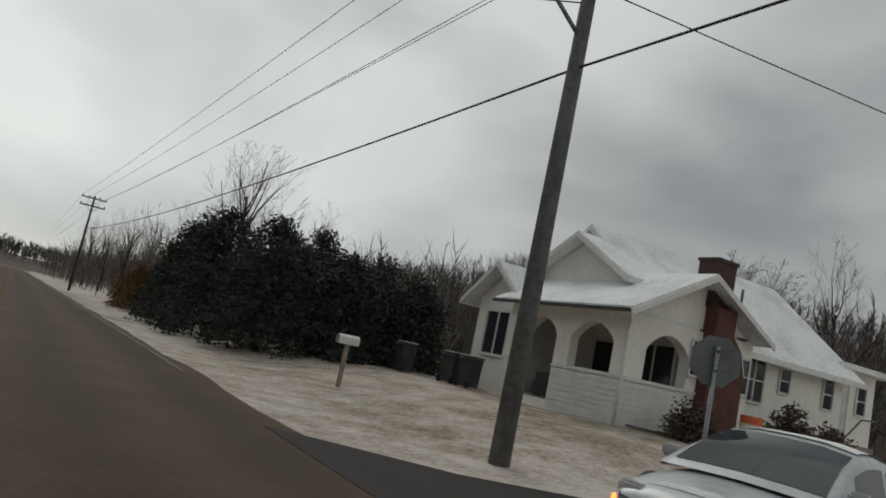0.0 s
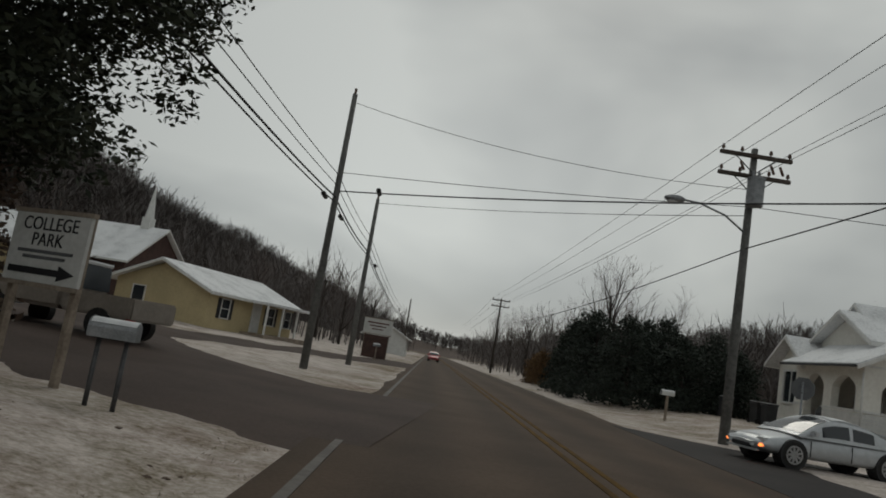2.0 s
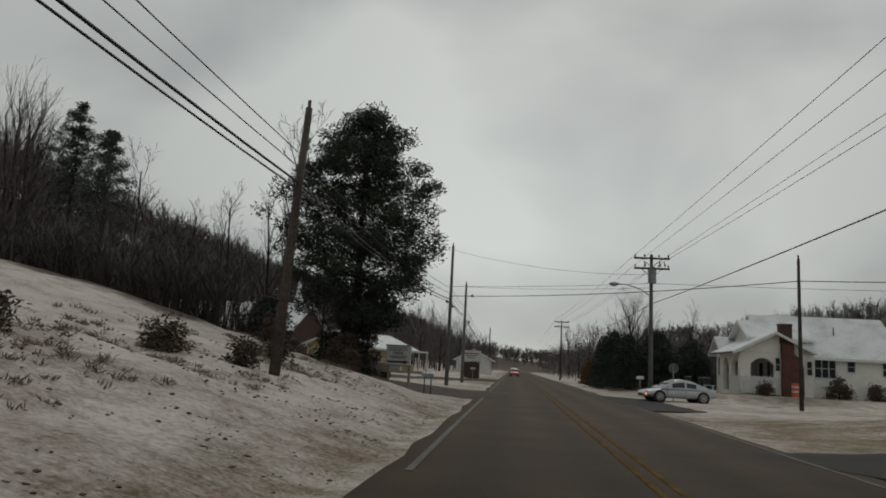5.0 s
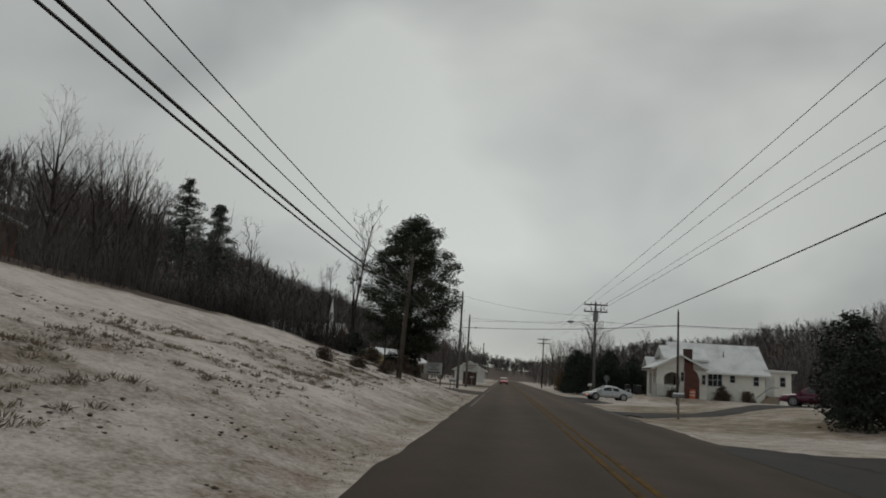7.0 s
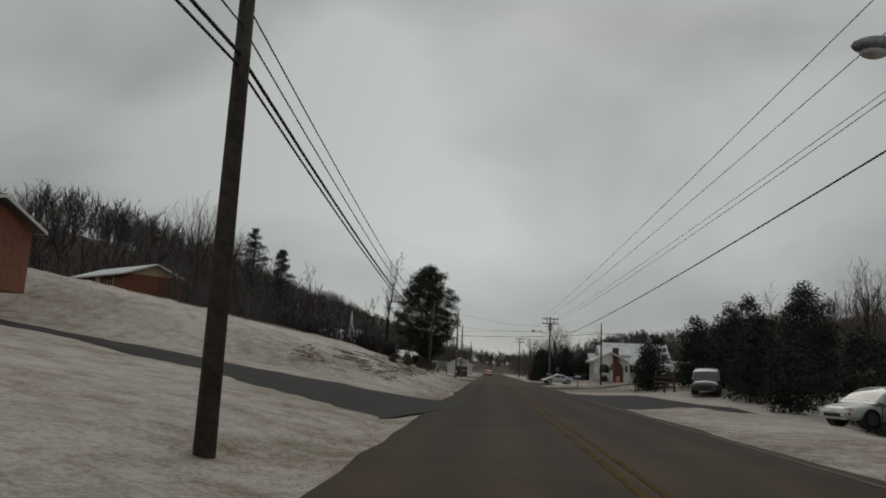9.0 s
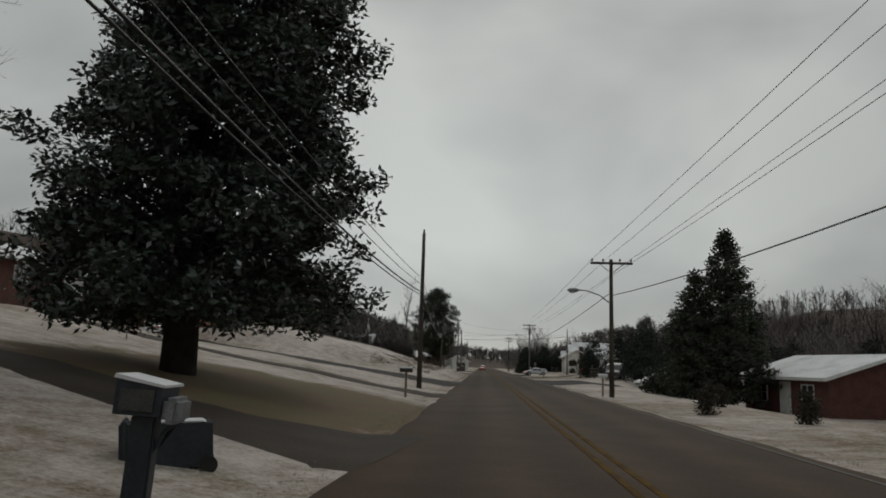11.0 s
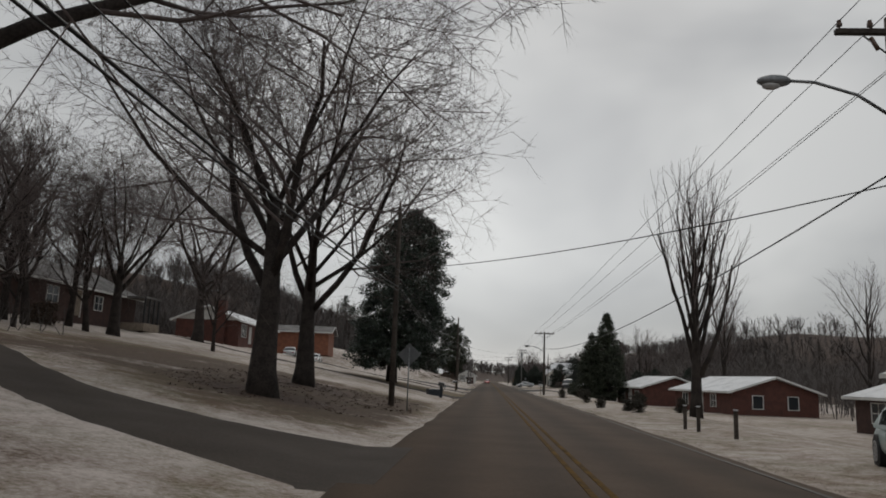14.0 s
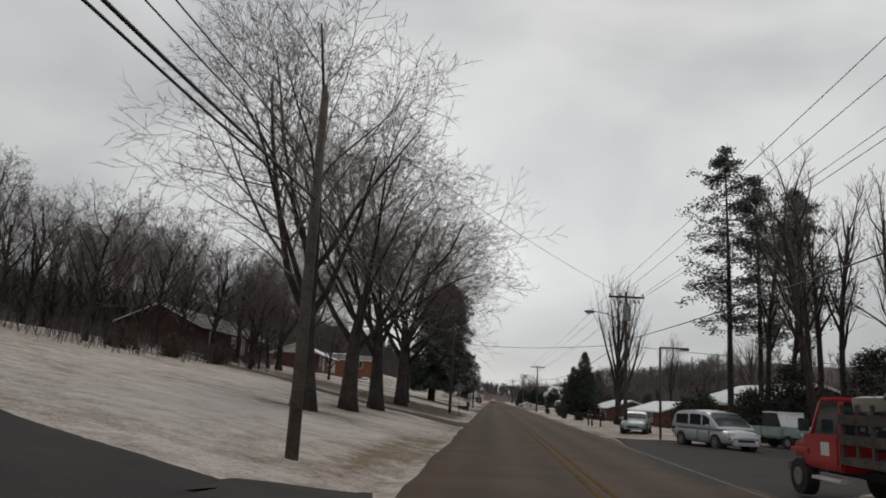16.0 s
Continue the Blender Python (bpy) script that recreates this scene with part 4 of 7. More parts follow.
for i, (x, y, s) in enumerate(((-31.0, -96.0, 1.0), (-36.5, -92.0, 1.1), (-27.5, -88.0, 0.8), (-33.0, -113.0, 0.9), (-40.0, -118.0, 1.05), (-29.0, -123.0, 0.75), (-45.0, -106.0, 1.1), (-22.5, -79.0, 0.6), (-27.0, -95.0, 0.95), (-30.5, -85.0, 0.95), (-24.5, -103.0, 0.75), (-33.5, -104.0, 0.95), (56.5, 105, 1.25), (65, 105, 1.3), (69, 103, 1.2), (74, 105, 1.35))):
    stand("bare_tree", dense[i % 2], x, y, "dense bare tree with a twiggy dark crown", r.uniform(0, 360), s, group="dense bare trees")
for i, (x, y, s) in enumerate(((-60.5, 72, 2.15), (-33, 30, 0.95), (-38, 44, 1), (-50, 46, 1.1), (-36, 40, 1), (-56, 47, 1.15), (-62, 52, 1.1), (-46, 50, 0.9), (10.5, 92, 0.85), (13, 99, 0.95), (45, 78, 1.05), (50, 70, 1.1), (43, 84, 0.8), (47, 92, 0.8), (36, 98, 0.7), (27, 100, 0.65), (-44, -72, 1.1), (-46, -52, 1), (-41, -105, 0.94), (-44, -113, 0.94), (-36, -98, 0.86), (-30, -106, 0.79), (-36, -122, 0.79), (-28, -118, 0.65), (-47, -120, 0.94), (-29, -94, 1.1), (-25, -99, 0.61), (-47, -70, 1.3), (-47, -84, 1.35), (-46, -100, 0.94), (-36, -112, 0.86), (-52, -92, 1.4), (-52, -60, 1.4), (-34, -128, 0.5), (-42, -142, 0.65), (34, -62, 1.15), (30, -22, 0.9), (20, -14, 0.8), (24, -6, 0.9), (28, 6, 0.8), (25, 22, 0.8), (30, 14, 0.9), (12, 112, 0.8), (15, 124, 0.9), (11, 140, 0.8), (16, 155, 1), (12, 172, 0.9), (17, 190, 1), (-14, 128, 0.8), (-19, 140, 1), (-13, 160, 0.9), (-18, 178, 1), (-14, 200, 1), (13, 215, 1.1), (-21, 112, 0.8), (21, 108, 0.9))):
    stand("bare_tree", bushy[i % 3], x, y, "bare deciduous tree with fine branches", r.uniform(0, 360), s, group="bare trees")


def pine(x, y, height, radius, label, seed, base=0.25, clumps=150, group="pines", tufts=0.42, per=30, leaf=0.22, needles="pine_needles"):
    """A tall pine: whorls of drooping boughs, thin towards the foot."""
    q = random.Random(seed)
    c, V, F = [], [], []
    tube(V, F, [Vector((0, 0, -0.3)), Vector((0.1, 0, height * 0.5)), Vector((0, 0, height))], [height * 0.010 + 0.04, height * 0.006 + 0.03, 0.02], 8)
    k = 0
    while k < clumps:
        t = base + (1 - base) * q.random() ** 0.8
        reach = radius * (1 - t) ** 0.55 * q.uniform(0.25, 1.2) * (0.5 if t < base + 0.1 else 1)
        az = q.uniform(0, 6.283)
        s = Vector((0, 0, height * t))
        e = s + Vector((reach * math.cos(az), reach * math.sin(az), q.uniform(-0.40, 0.32) * reach))
        tube(V, F, [s, s.lerp(e, 0.5) + Vector((0, 0, 0.08)), e], [0.035, 0.022, 0.008], 4, cap=False)
        for f in (0.55, 0.8, 1.0):
            c.append(tuple(s.lerp(e, f)))
        k += 1
    tr = mesh_from("trunk", V, F)
    tr.materials.append(M["bark"])
    t = thing("pine_tree", label, "tree", pose(x, y, ground_z(x, y)), group=group)
    part("trunk", tr, None, t)
    part("crown", leaf_mesh("crown", c, per, (tufts, tufts, tufts * 0.75), leaf, M[needles], seed), None, t)


for i, (x, y, h, w) in enumerate(((15.2, -113.0, 22.5, 7.0), (17.2, -113.6, 20.0, 5.4), (20.0, -114, 19.0, 6.4))):
    pine(x, y, h, w, "tall pine with sparse boughs", 200 + i, base=0.36, clumps=110, tufts=0.55, per=34, leaf=0.24, needles="pine_needles")
for i, (x, y, h) in enumerate(((-42.2, 69.7, 21.5), (-35.5, 64.1, 17.5), (-15.0, 46.6, 3.9))):
    pine(x, y, h, max(2.2, h * 0.24), "dark conifer among bare trees", 210 + i, base=0.16, clumps=95 + int(h * 5), group="conifers in the wood")
for i, (x, y, s) in enumerate(((14.6, -122.2, 1.2), (16.2, -121.0, 1.15), (15.4, -126.4, 1.2), (17.0, -123.6, 1.25), (14.4, -129.5, 1.1), (20, -127, 1.1), (23, -124, 1.15), (26, -130, 1.1), (20, -135, 1.0), (29, -121, 1.15), (18, -131, 1.1), (24, -136, 1.15), (17.5, -126, 1.2), (31, -133, 1.1), (27, -140, 1.05))):
    stand("bare_tree", slender[i % 3], x, y, "tall slender bare tree behind parked cars", r.uniform(0, 360), s, group="slender bare trees")

stand("bare_tree", slender[1], -47.6, 69.5, "tall slender bare tree in the bank wood", 40, 1.5, group="slender bare trees")
stand("bare_tree", slender[2], -44.0, 66.0, "tall slender bare tree in the bank wood", 140, 1.35, group="slender bare trees")

# ---- woods and hills ----


def woods(name, label, seed, spots, hmin, hmax, branches=11, twigs=6, thick=1.0):
    """Many plain bare trees of a far wood, as one mass."""
    q = random.Random(seed)
    V, F = [], []

    def sliver(p, e, w):
        n = len(V)
        V.extend((tuple(p - w), tuple(p + w), tuple(e)))
        F.append((n, n + 1, n + 2))

    for x, y in spots:
        z, h = ground_z(x, y), q.uniform(hmin, hmax)
        b = Vector((x, y, z - 0.3))
        top = b + Vector((q.uniform(-0.6, 0.6), q.uniform(-0.6, 0.6), h * 0.85))
        tube(V, F, [b, top], [h * 0.007 + 0.015, 0.015], 3, cap=False)
        for k in range(branches):
            t = q.uniform(0.18, 0.9)
            s = b.lerp(top, t)
            az, ln = q.uniform(0, 6.283), h * (0.20 + 0.26 * (1 - t)) * q.uniform(0.7, 1.2)
            tilt = q.uniform(0.45, 1.1)
            e = s + Vector((math.cos(az) * ln * math.sin(tilt), math.sin(az) * ln * math.sin(tilt), ln * math.cos(tilt) + 0.1 * ln))
            side = Vector((-math.sin(az), math.cos(az), 0))
            sliver(s, e, side * h * 0.0030 * thick)
            for j in range(twigs):
                f = s.lerp(e, q.uniform(0.2, 1))
                az2, l2 = az + q.uniform(-1.4, 1.4), ln * q.uniform(0.35, 0.75)
                g = f + Vector((math.cos(az2) * l2 * 0.6, math.sin(az2) * l2 * 0.6, l2 * q.uniform(0.2, 1.0)))
                sliver(f, g, Vector((-math.sin(az2), math.cos(az2), 0)) * h * 0.0015 * thick)
    me = mesh_from(name, V, F)
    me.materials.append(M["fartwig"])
    tagged(new(name, me), label, "woods", kind="stuff")


def scatter(seed, n, x0, x1, y0, y1, keep=lambda x, y: True):
    q = random.Random(seed)
    out = []
    while len(out) < n:
        x, y = q.uniform(x0, x1), q.uniform(y0, y1)
        if keep(x, y):
            out.append((x, y))
    return out


woods("woods", "bare brown wood on the bank behind the lawn", 301, scatter(1, 300, -80, -24, 20, 75, lambda x, y: x < -25 - 0.2 * abs(y - 42) and (y > 42 or x > -1.5 - 0.6 * (y + 33))), 5, 10)
woods("woods", "bare brown wood behind the house on the bank", 327, scatter(27, 380, -112, -56, 44, 78), 6, 9, thick=2.5)
woods("woods", "bare brown wood climbing the far hillside", 302, scatter(2, 1900, -120, -44, 72, 420, lambda x, y: x < -44 - 0.6 * max(0, 150 - y) * (y < 150) * 0.3), 9, 15, thick=3.5)
woods("woods", "bare brown wood behind the brick houses", 303, scatter(3, 420, -110, -56, -230, 20), 7, 11, thick=2.0)
woods("woods", "bare brown wood close behind the brick houses", 319, scatter(19, 620, -66, -44, -150, -4), 6, 9.5, thick=2.0)
woods("woods", "bare grey wood behind the bungalow", 304, scatter(4, 850, 44, 115, 60, 330), 8, 12, thick=2.8)
woods("woods", "bare grey wood beyond the houses", 305, scatter(5, 560, 52, 120, -230, 60), 6, 10, thick=2.0)
woods("woods", "bare grey trees behind the low houses", 320, scatter(20, 430, 31, 54, -112, 40), 4.5, 8, thick=2.0)
woods("woods", "bare grey trees behind the hedge", 321, scatter(22, 420, 12, 46, 86, 136), 5.5, 8.5, thick=2.6)
woods("woods", "bare wood closing the end of the road", 306, scatter(6, 500, -110, 110, 250, 520, lambda x, y: abs(x) > 12), 9, 14, thick=2.0)
woods("woods", "brush and saplings along the far roadside", 307, scatter(7, 230, 8, 44, 110, 250), 5, 10, thick=1.6)
woods("woods", "brush and saplings along the far roadside", 308, scatter(8, 330, -44, -14, 118, 260), 8, 13, thick=2.0)
woods("brush", "tangled brown brush at the bank's top", 309, scatter(9, 700, -38, -15.5, 41, 46), 2.4, 5.6, branches=10, twigs=6, thick=1.8)
woods("brush", "tangled brown brush at the wood's edge", 310, scatter(10, 300, -42, -23, 14, 42, lambda x, y: -1.5 - 0.6 * (y + 33) < x < -24 - 0.2 * (y - 20)), 1.5, 4.5, branches=10, twigs=6)
woods("brush", "dark brush behind the bungalow", 311, scatter(11, 200, 24, 46, 76, 100), 2.5, 6, branches=10, twigs=6)
woods("brush", "dark brush behind the roadside lawns", 312, scatter(12, 330, 31, 54, -120, 30), 2.0, 5.5, branches=10, twigs=6)
woods("woods", "bare wood on the far right hillside", 313, scatter(13, 1700, 110, 380, -60, 520), 7, 11, branches=9, twigs=5, thick=7.0)
woods("woods", "bare wood on the far left hillside", 314, scatter(14, 1400, -340, -115, -120, 440), 7, 11, branches=9, twigs=5, thick=7.0)
woods("woods", "bare wood on the hill beyond the road's end", 315, scatter(15, 900, -150, 150, 505, 760), 9, 14, branches=9, twigs=5, thick=9.0)
woods("brush", "brown shrubs along the top of the lawn", 316, scatter(16, 420, -34, -23, -132, -96), 0.9, 2.2, branches=10, twigs=6)
woods("brush", "brown brush beside the parking apron", 317, scatter(17, 330, 15, 36, -138, -112), 2.5, 6.0, branches=10, twigs=6)
woods("brush", "brown brush along the roadside lawns", 318, scatter(18, 160, 17, 32, -28, 26), 2.0, 5.0, branches=10, twigs=6)


woods("woods", "dense dark wood on the right-hand slope", 325, scatter(25, 520, 58, 150, -90, 130), 5, 9, branches=12, twigs=6, thick=3.5)
woods("woods", "dense dark wood on the slope behind the brick houses", 326, scatter(26, 360, -130, -62, -140, 40), 5, 9, branches=12, twigs=6, thick=3.5)


def tufts(name, label, seed, n, per, x0, x1, y0, y1, size, material, flat, hang, keep=lambda x, y: True, lift=0.0):
    """Short dry blades or fallen leaves strewn over the ground."""
    c = [(x, y, ground_z(x, y) + lift) for x, y in scatter(seed, n, x0, x1, y0, y1, keep)]
    me = leaf_mesh(name, c, per, (0.16, 0.16, 0.02), size, material, seed, flat=flat, hang=hang, wide=0.14 if hang else 0.5)
    tagged(new(name, me), label, "grass" if hang else "leaves", kind="stuff")


tufts("grass_tufts", "brown tufts of dry grass poking through snow", 21, 900, 22, -13.8, -7.4, -8, 42, 0.13, M["straw"], 0.5, -1.0, lambda x, y: noise.noise(Vector((x * 0.5, y * 0.5, 3))) > 0.05)
tufts("grass_tufts", "short dry grass along the road's edge", 22, 1300, 9, -4.7, -4.0, -170, 45, 0.05, M["straw"], 0.5, -1.0)
tufts("grass_tufts", "short dry grass along the road's edge", 23, 900, 9, 4.2, 4.9, -130, 40, 0.05, M["straw"], 0.5, -1.0)
tufts("fallen_leaves", "brown fallen leaves on thin snow", 24, 700, 5, -16, -4.8, -112, -86, 0.09, M["brownleaf"], 0.25, 0.0, lambda x, y: math.hypot((x + 10) / 5, (y + 100) / 10) + 0.5 * noise.noise(Vector((x * 0.4, y * 0.4, 3))) < 1, lift=0.02)
woods("woods", "bare grey wood on the slope behind the bungalow", 323, scatter(23, 300, 48, 100, 70, 200), 7, 10, thick=2.4)


def clods(name, label, seed, n, x0, x1, y0, y1, keep):
    """Broken lumps of earth, each a low uneven eight-sided stone half sunk in the slope."""
    q = random.Random(seed)
    V, F = [], []
    for x, y in scatter(seed, n, x0, x1, y0, y1, keep):
        r = 0.010 + 0.042 * q.random() ** 3
        z, k, a = ground_z(x, y) + r * 0.05, len(V), q.uniform(0, 6.283)
        for i in range(5):
            d = r * q.uniform(0.7, 1.35)
            V.append((x + d * math.cos(a + i * 1.2566), y + d * math.sin(a + i * 1.2566), z + r * q.uniform(-0.1, 0.2)))
        V.append((x + r * q.uniform(-0.3, 0.3), y + r * q.uniform(-0.3, 0.3), z + r * q.uniform(0.3, 0.6)))
        V.append((x, y, z - r * 0.6))
        for i in range(5):
            j = (i + 1) % 5
            F.extend(((k + i, k + j, k + 5), (k + j, k + i, k + 6)))
    me = mesh_from(name, V, F)
    me.materials.append(M["clod"])
    tagged(new(name, me), label, "earth", kind="stuff")


clods("earth_clods", "reddish brown lumps of earth on the snowy bank", 71, 4200, -14.5, -7.0, -10, 42, lambda x, y: noise.noise(Vector((x * 0.3, y * 0.22, 7))) + 0.5 * noise.noise(Vector((x * 1.1, y * 1.1, 2))) > 0.02 + 0.12 * abs(x + 10.6) / 3)
clods("earth_clods", "scattered crumbs of earth low on the bank", 72, 2000, -9.0, -4.4, -8, 44, lambda x, y: noise.noise(Vector((x * 0.4, y * 0.4, 5))) > 0.0)
woods("woods", "dark bare trees crowding the far end of the road", 324, scatter(24, 330, -46, 46, 175, 330, lambda x, y: abs(x) > 8), 6, 11, thick=2.5)

# ---- houses ----


def window(parent, x, z, w, h, y, panes=2, name="window", face=-1):
    """A window on a wall that faces -y (face -1) or +y; the frame stands proud of the wall."""
    f = 0.06
    win = part(name, boxes((x - w / 2 + 0.02, x + w / 2 - 0.02, y + face * 0.03 - 0.01, y + face * 0.03 + 0.01, z + 0.02, z + h - 0.02)), M["glass"], parent)
    yy0, yy1 = sorted((y + face * 0.01, y + face * 0.08))
    rows = [(x - w / 2 - f, x + w / 2 + f, yy0, yy1, z - f, z), (x - w / 2 - f, x + w / 2 + f, yy0, yy1, z + h, z + h + f), (x - w / 2 - f, x - w / 2, yy0, yy1, z, z + h), (x + w / 2, x + w / 2 + f, yy0, yy1, z, z + h)]
    for k in range(1, panes):
        c = x - w / 2 + w * k / panes
        rows.append((c - 0.025, c + 0.025, yy0, yy1 - 0.01, z, z + h))
    rows.append((x - w / 2, x + w / 2, yy0, yy1 - 0.012, z + h * 0.5 - 0.02, z + h * 0.5 + 0.02))
    part("frame", boxes(*rows), M["trim"], win)
    return win


def gable_roof(parent, x0, x1, y0, y1, z0, z1, over=0.45, axis="x", thick=0.16, name="roof", material=None):
    """Two snowy slopes over a rectangle, the ridge along axis, with a fascia."""
    ux0, ux1, uy0, uy1 = x0 - over, x1 + over, y0 - over, y1 + over
    bm = bmesh.new()
    if axis == "x":
        yc, k = (y0 + y1) / 2, (z1 - z0) / ((y1 - y0) / 2)
        ze = z0 - k * over
        prism(bm, [(uy0, ze), (yc, z1), (uy1, ze), (uy1, ze + thick), (yc, z1 + thick), (uy0, ze + thick)], "x", ux0, ux1)
    else:
        xc, k = (x0 + x1) / 2, (z1 - z0) / ((x1 - x0) / 2)
        ze = z0 - k * over
        prism(bm, [(ux0, ze), (xc, z1), (ux1, ze), (ux1, ze + thick), (xc, z1 + thick), (ux0, ze + thick)], "y", uy0, uy1)
    rf = part(name, bm, material or M["shingle"], parent, "roof under thin snow")
    bm = bmesh.new()
    if axis == "x":
        for yy, s in ((uy0, -1), (uy1, 1)):
            box(bm, ux0 - 0.01, ux1 + 0.01, *sorted((yy, yy + s * 0.05)), ze - 0.04, ze + thick - 0.03)
        for xx, s in ((ux0, -1), (ux1, 1)):
            a, b = sorted((xx + s * 0.004, xx + s * 0.05))
            prism(bm, [(uy0, ze - 0.05), (yc, z1 - 0.05), (uy1, ze - 0.05), (uy1, ze + thick * 0.7), (yc, z1 + thick * 0.7), (uy0, ze + thick * 0.7)], "x", a, b)
    else:
        for xx, s in ((ux0, -1), (ux1, 1)):
            box(bm, *sorted((xx, xx + s * 0.05)), uy0 - 0.01, uy1 + 0.01, ze - 0.04, ze + thick - 0.03)
        for yy, s in ((uy0, -1), (uy1, 1)):
            a, b = sorted((yy + s * 0.004, yy + s * 0.05))
            prism(bm, [(ux0, ze - 0.05), (xc, z1 - 0.05), (ux1, ze - 0.05), (ux1, ze + thick * 0.7), (xc, z1 + thick * 0.7), (ux0, ze + thick * 0.7)], "y", a, b)
    part("fascia", bm, M["trim"], rf)
    return rf


def gabled_walls(bm, x0, x1, y0, y1, z0, z1, zr, axis):
    if axis == "x":
        yc = (y0 + y1) / 2
        prism(bm, [(y0, z0), (y1, z0), (y1, z1), (yc, zr), (y0, z1)], "x", x0, x1)
    else:
        xc = (x0 + x1) / 2
        prism(bm, [(x0, z0), (x1, z0), (x1, z1), (xc, zr), (x0, z1)], "y", y0, y1)
    return bm


def arch_wall(bm, u0, u1, z0, z1, holes, axis, a, b):
    """A wall slab with arched openings that go through: holes of (centre, width, sill, spring height, rise)."""
    us = [u0]
    for c, w, *_ in holes:
        us += [c - w / 2, c + w / 2]
    us.append(u1)
    for k in range(0, len(us), 2):
        if us[k + 1] - us[k] > 0.01:
            prism(bm, [(us[k], z0), (us[k + 1], z0), (us[k + 1], z1), (us[k], z1)], axis, a, b)
    for c, w, sill, spring, rise in holes:
        if sill > z0 + 0.01:
            prism(bm, [(c - w / 2, z0), (c + w / 2, z0), (c + w / 2, sill), (c - w / 2, sill)], axis, a, b)
        n = 12
        arc = [(c - w / 2 + w * i / n, spring + rise * math.sin(math.pi * i / n) ** 0.75) for i in range(n + 1)]
        for (p, q), (s, t) in zip(arc, arc[1:]):
            prism(bm, [(p, q), (s, t), (s, z1), (p, z1)], axis, a, b)


def bungalow():
    """White stucco bungalow: arched corner porch, front dormer gable, brick chimney, low wing behind."""
    t = thing("house", "white stucco bungalow with arched porch, snowy roof and brick chimney", "house", pose(14.3, 64.9, 0.42) @ Matrix.Diagonal((0.91, 1.0, 1.0, 1.0)))
    W, D, z0, ze, zr = 12.6, 8.0, -0.4, 3.3, 6.15
    part("wall", gabled_walls(bmesh.new(), 3.0, W, 0.9, D, z0, ze, zr - 0.15, "x"), M["stucco"], t, "white stucco walls")
    bm = bmesh.new()
    arch_wall(bm, 0.0, 5.3, z0, 3.15, [(1.35, 1.75, 1.45, 2.3, 0.5), (3.6, 1.5, 0.35, 2.3, 0.5)], "x", 0.0, 0.35)
    arch_wall(bm, 0.35, 3.3, z0, 3.15, [(1.75, 1.85, 1.45, 2.3, 0.5)], "y", 0.0, 0.35)
    part("porch_wall", bm, M["stucco"], t, "arched porch wall")
    part("porch_floor", boxes((0.35, 3.0, 0.35, 5.3, z0, 0.42)), M["wood"], t)
    part("sill", boxes((-0.06, 0.41, 0.45, 2.25, 1.37, 1.46)), M["trim"], t)
    part("sill", boxes((0.8, 2.7, -0.06, 0.41, 1.37, 1.46)), M["trim"], t)
    part("porch_ceiling", boxes((0.02, 3.0, 0.02, 5.3, 3.152, 3.24)), M["trim"], t)
    for box in ((-0.05, -0.004, -0.05, 0.445, 1.36, 1.45), (-0.05, -0.004, 2.255, 2.84, 1.36, 1.45), (-0.05, -0.004, 4.36, 5.28, 1.36, 1.45), (0.0, 0.795, -0.05, -0.004, 1.36, 1.45), (2.705, 3.14, -0.05, -0.004, 1.36, 1.45)):
        part("ledge", boxes(box), M["trim"], t, "grey-white ledge round the porch piers")
    for k in range(8):
        zz = 0.10 + 0.155 * k
        part("siding_board", boxes((-0.020, -0.003, 0.04, 2.80, zz, zz + 0.143)), M["trim"], t)
        part("siding_board", boxes((0.04, 3.10, -0.020, -0.003, zz, zz + 0.143)), M["trim"], t)
    # north front room
    part("wall", gabled_walls(bmesh.new(), 0.5, 3.2, 5.3, 7.9, z0, ze, 4.25, "x"), M["stucco"], t)
    gable_roof(t, 0.3, 3.4, 5.0, 8.0, ze, 4.4, axis="x", over=0.4)
    # side gable over the porch and chimney bay
    part("gable_wall", prism(bmesh.new(), [(0.05, 3.24), (5.3, 3.24), (5.3, 3.34), (2.6, 4.58), (0.05, 3.36)], "y", 0.05, 0.9), M["stucco"], t)
    part("wall", boxes((3.3, 5.7, 0.05, 0.9, z0, 3.3)), M["stucco"], t)
    bm = bmesh.new()
    prism(bm, [(-0.7, 3.05), (2.6, 4.60), (5.7, 3.18), (5.7, 3.32), (2.6, 4.75), (-0.7, 3.2)], "y", -0.62, 5.5)
    rf = part("roof", bm, M["shingle"], t, "roof slope under thin snow")
    bm = bmesh.new()
    prism(bm, [(-0.72, 2.97), (2.6, 4.53), (5.72, 3.1), (5.72, 3.25), (2.6, 4.69), (-0.72, 3.13)], "y", -0.68, -0.625)
    part("fascia", bm, M["trim"], rf)
    part("gutter", boxes((-0.80, -0.705, -0.6, 5.5, 3.05, 3.14), bevel=0.01), M["darkmetal"], rf, "dark gutter along the porch eave")
    # main roof and front dormer gable
    gable_roof(t, 2.6, W, 0.9, D, ze, zr, axis="x", over=0.5)
    part("dormer_wall", gabled_walls(bmesh.new(), 1.6, 5.0, 1.7, 6.1, 3.4, 4.45, 5.55, "x"), M["stucco"], t, "dormer gable over the porch")
    gable_roof(t, 1.4, 6.0, 1.7, 6.1, 4.4, 5.65, axis="x", over=0.35, name="dormer_roof")
    # chimney
    bm = bmesh.new()
    prism(bm, [(3.15, z0), (4.75, z0), (4.75, 2.2), (4.5, 2.8), (4.05, 3.2), (4.05, 3.9), (3.15, 3.9)], "y", -0.40, 0.04)
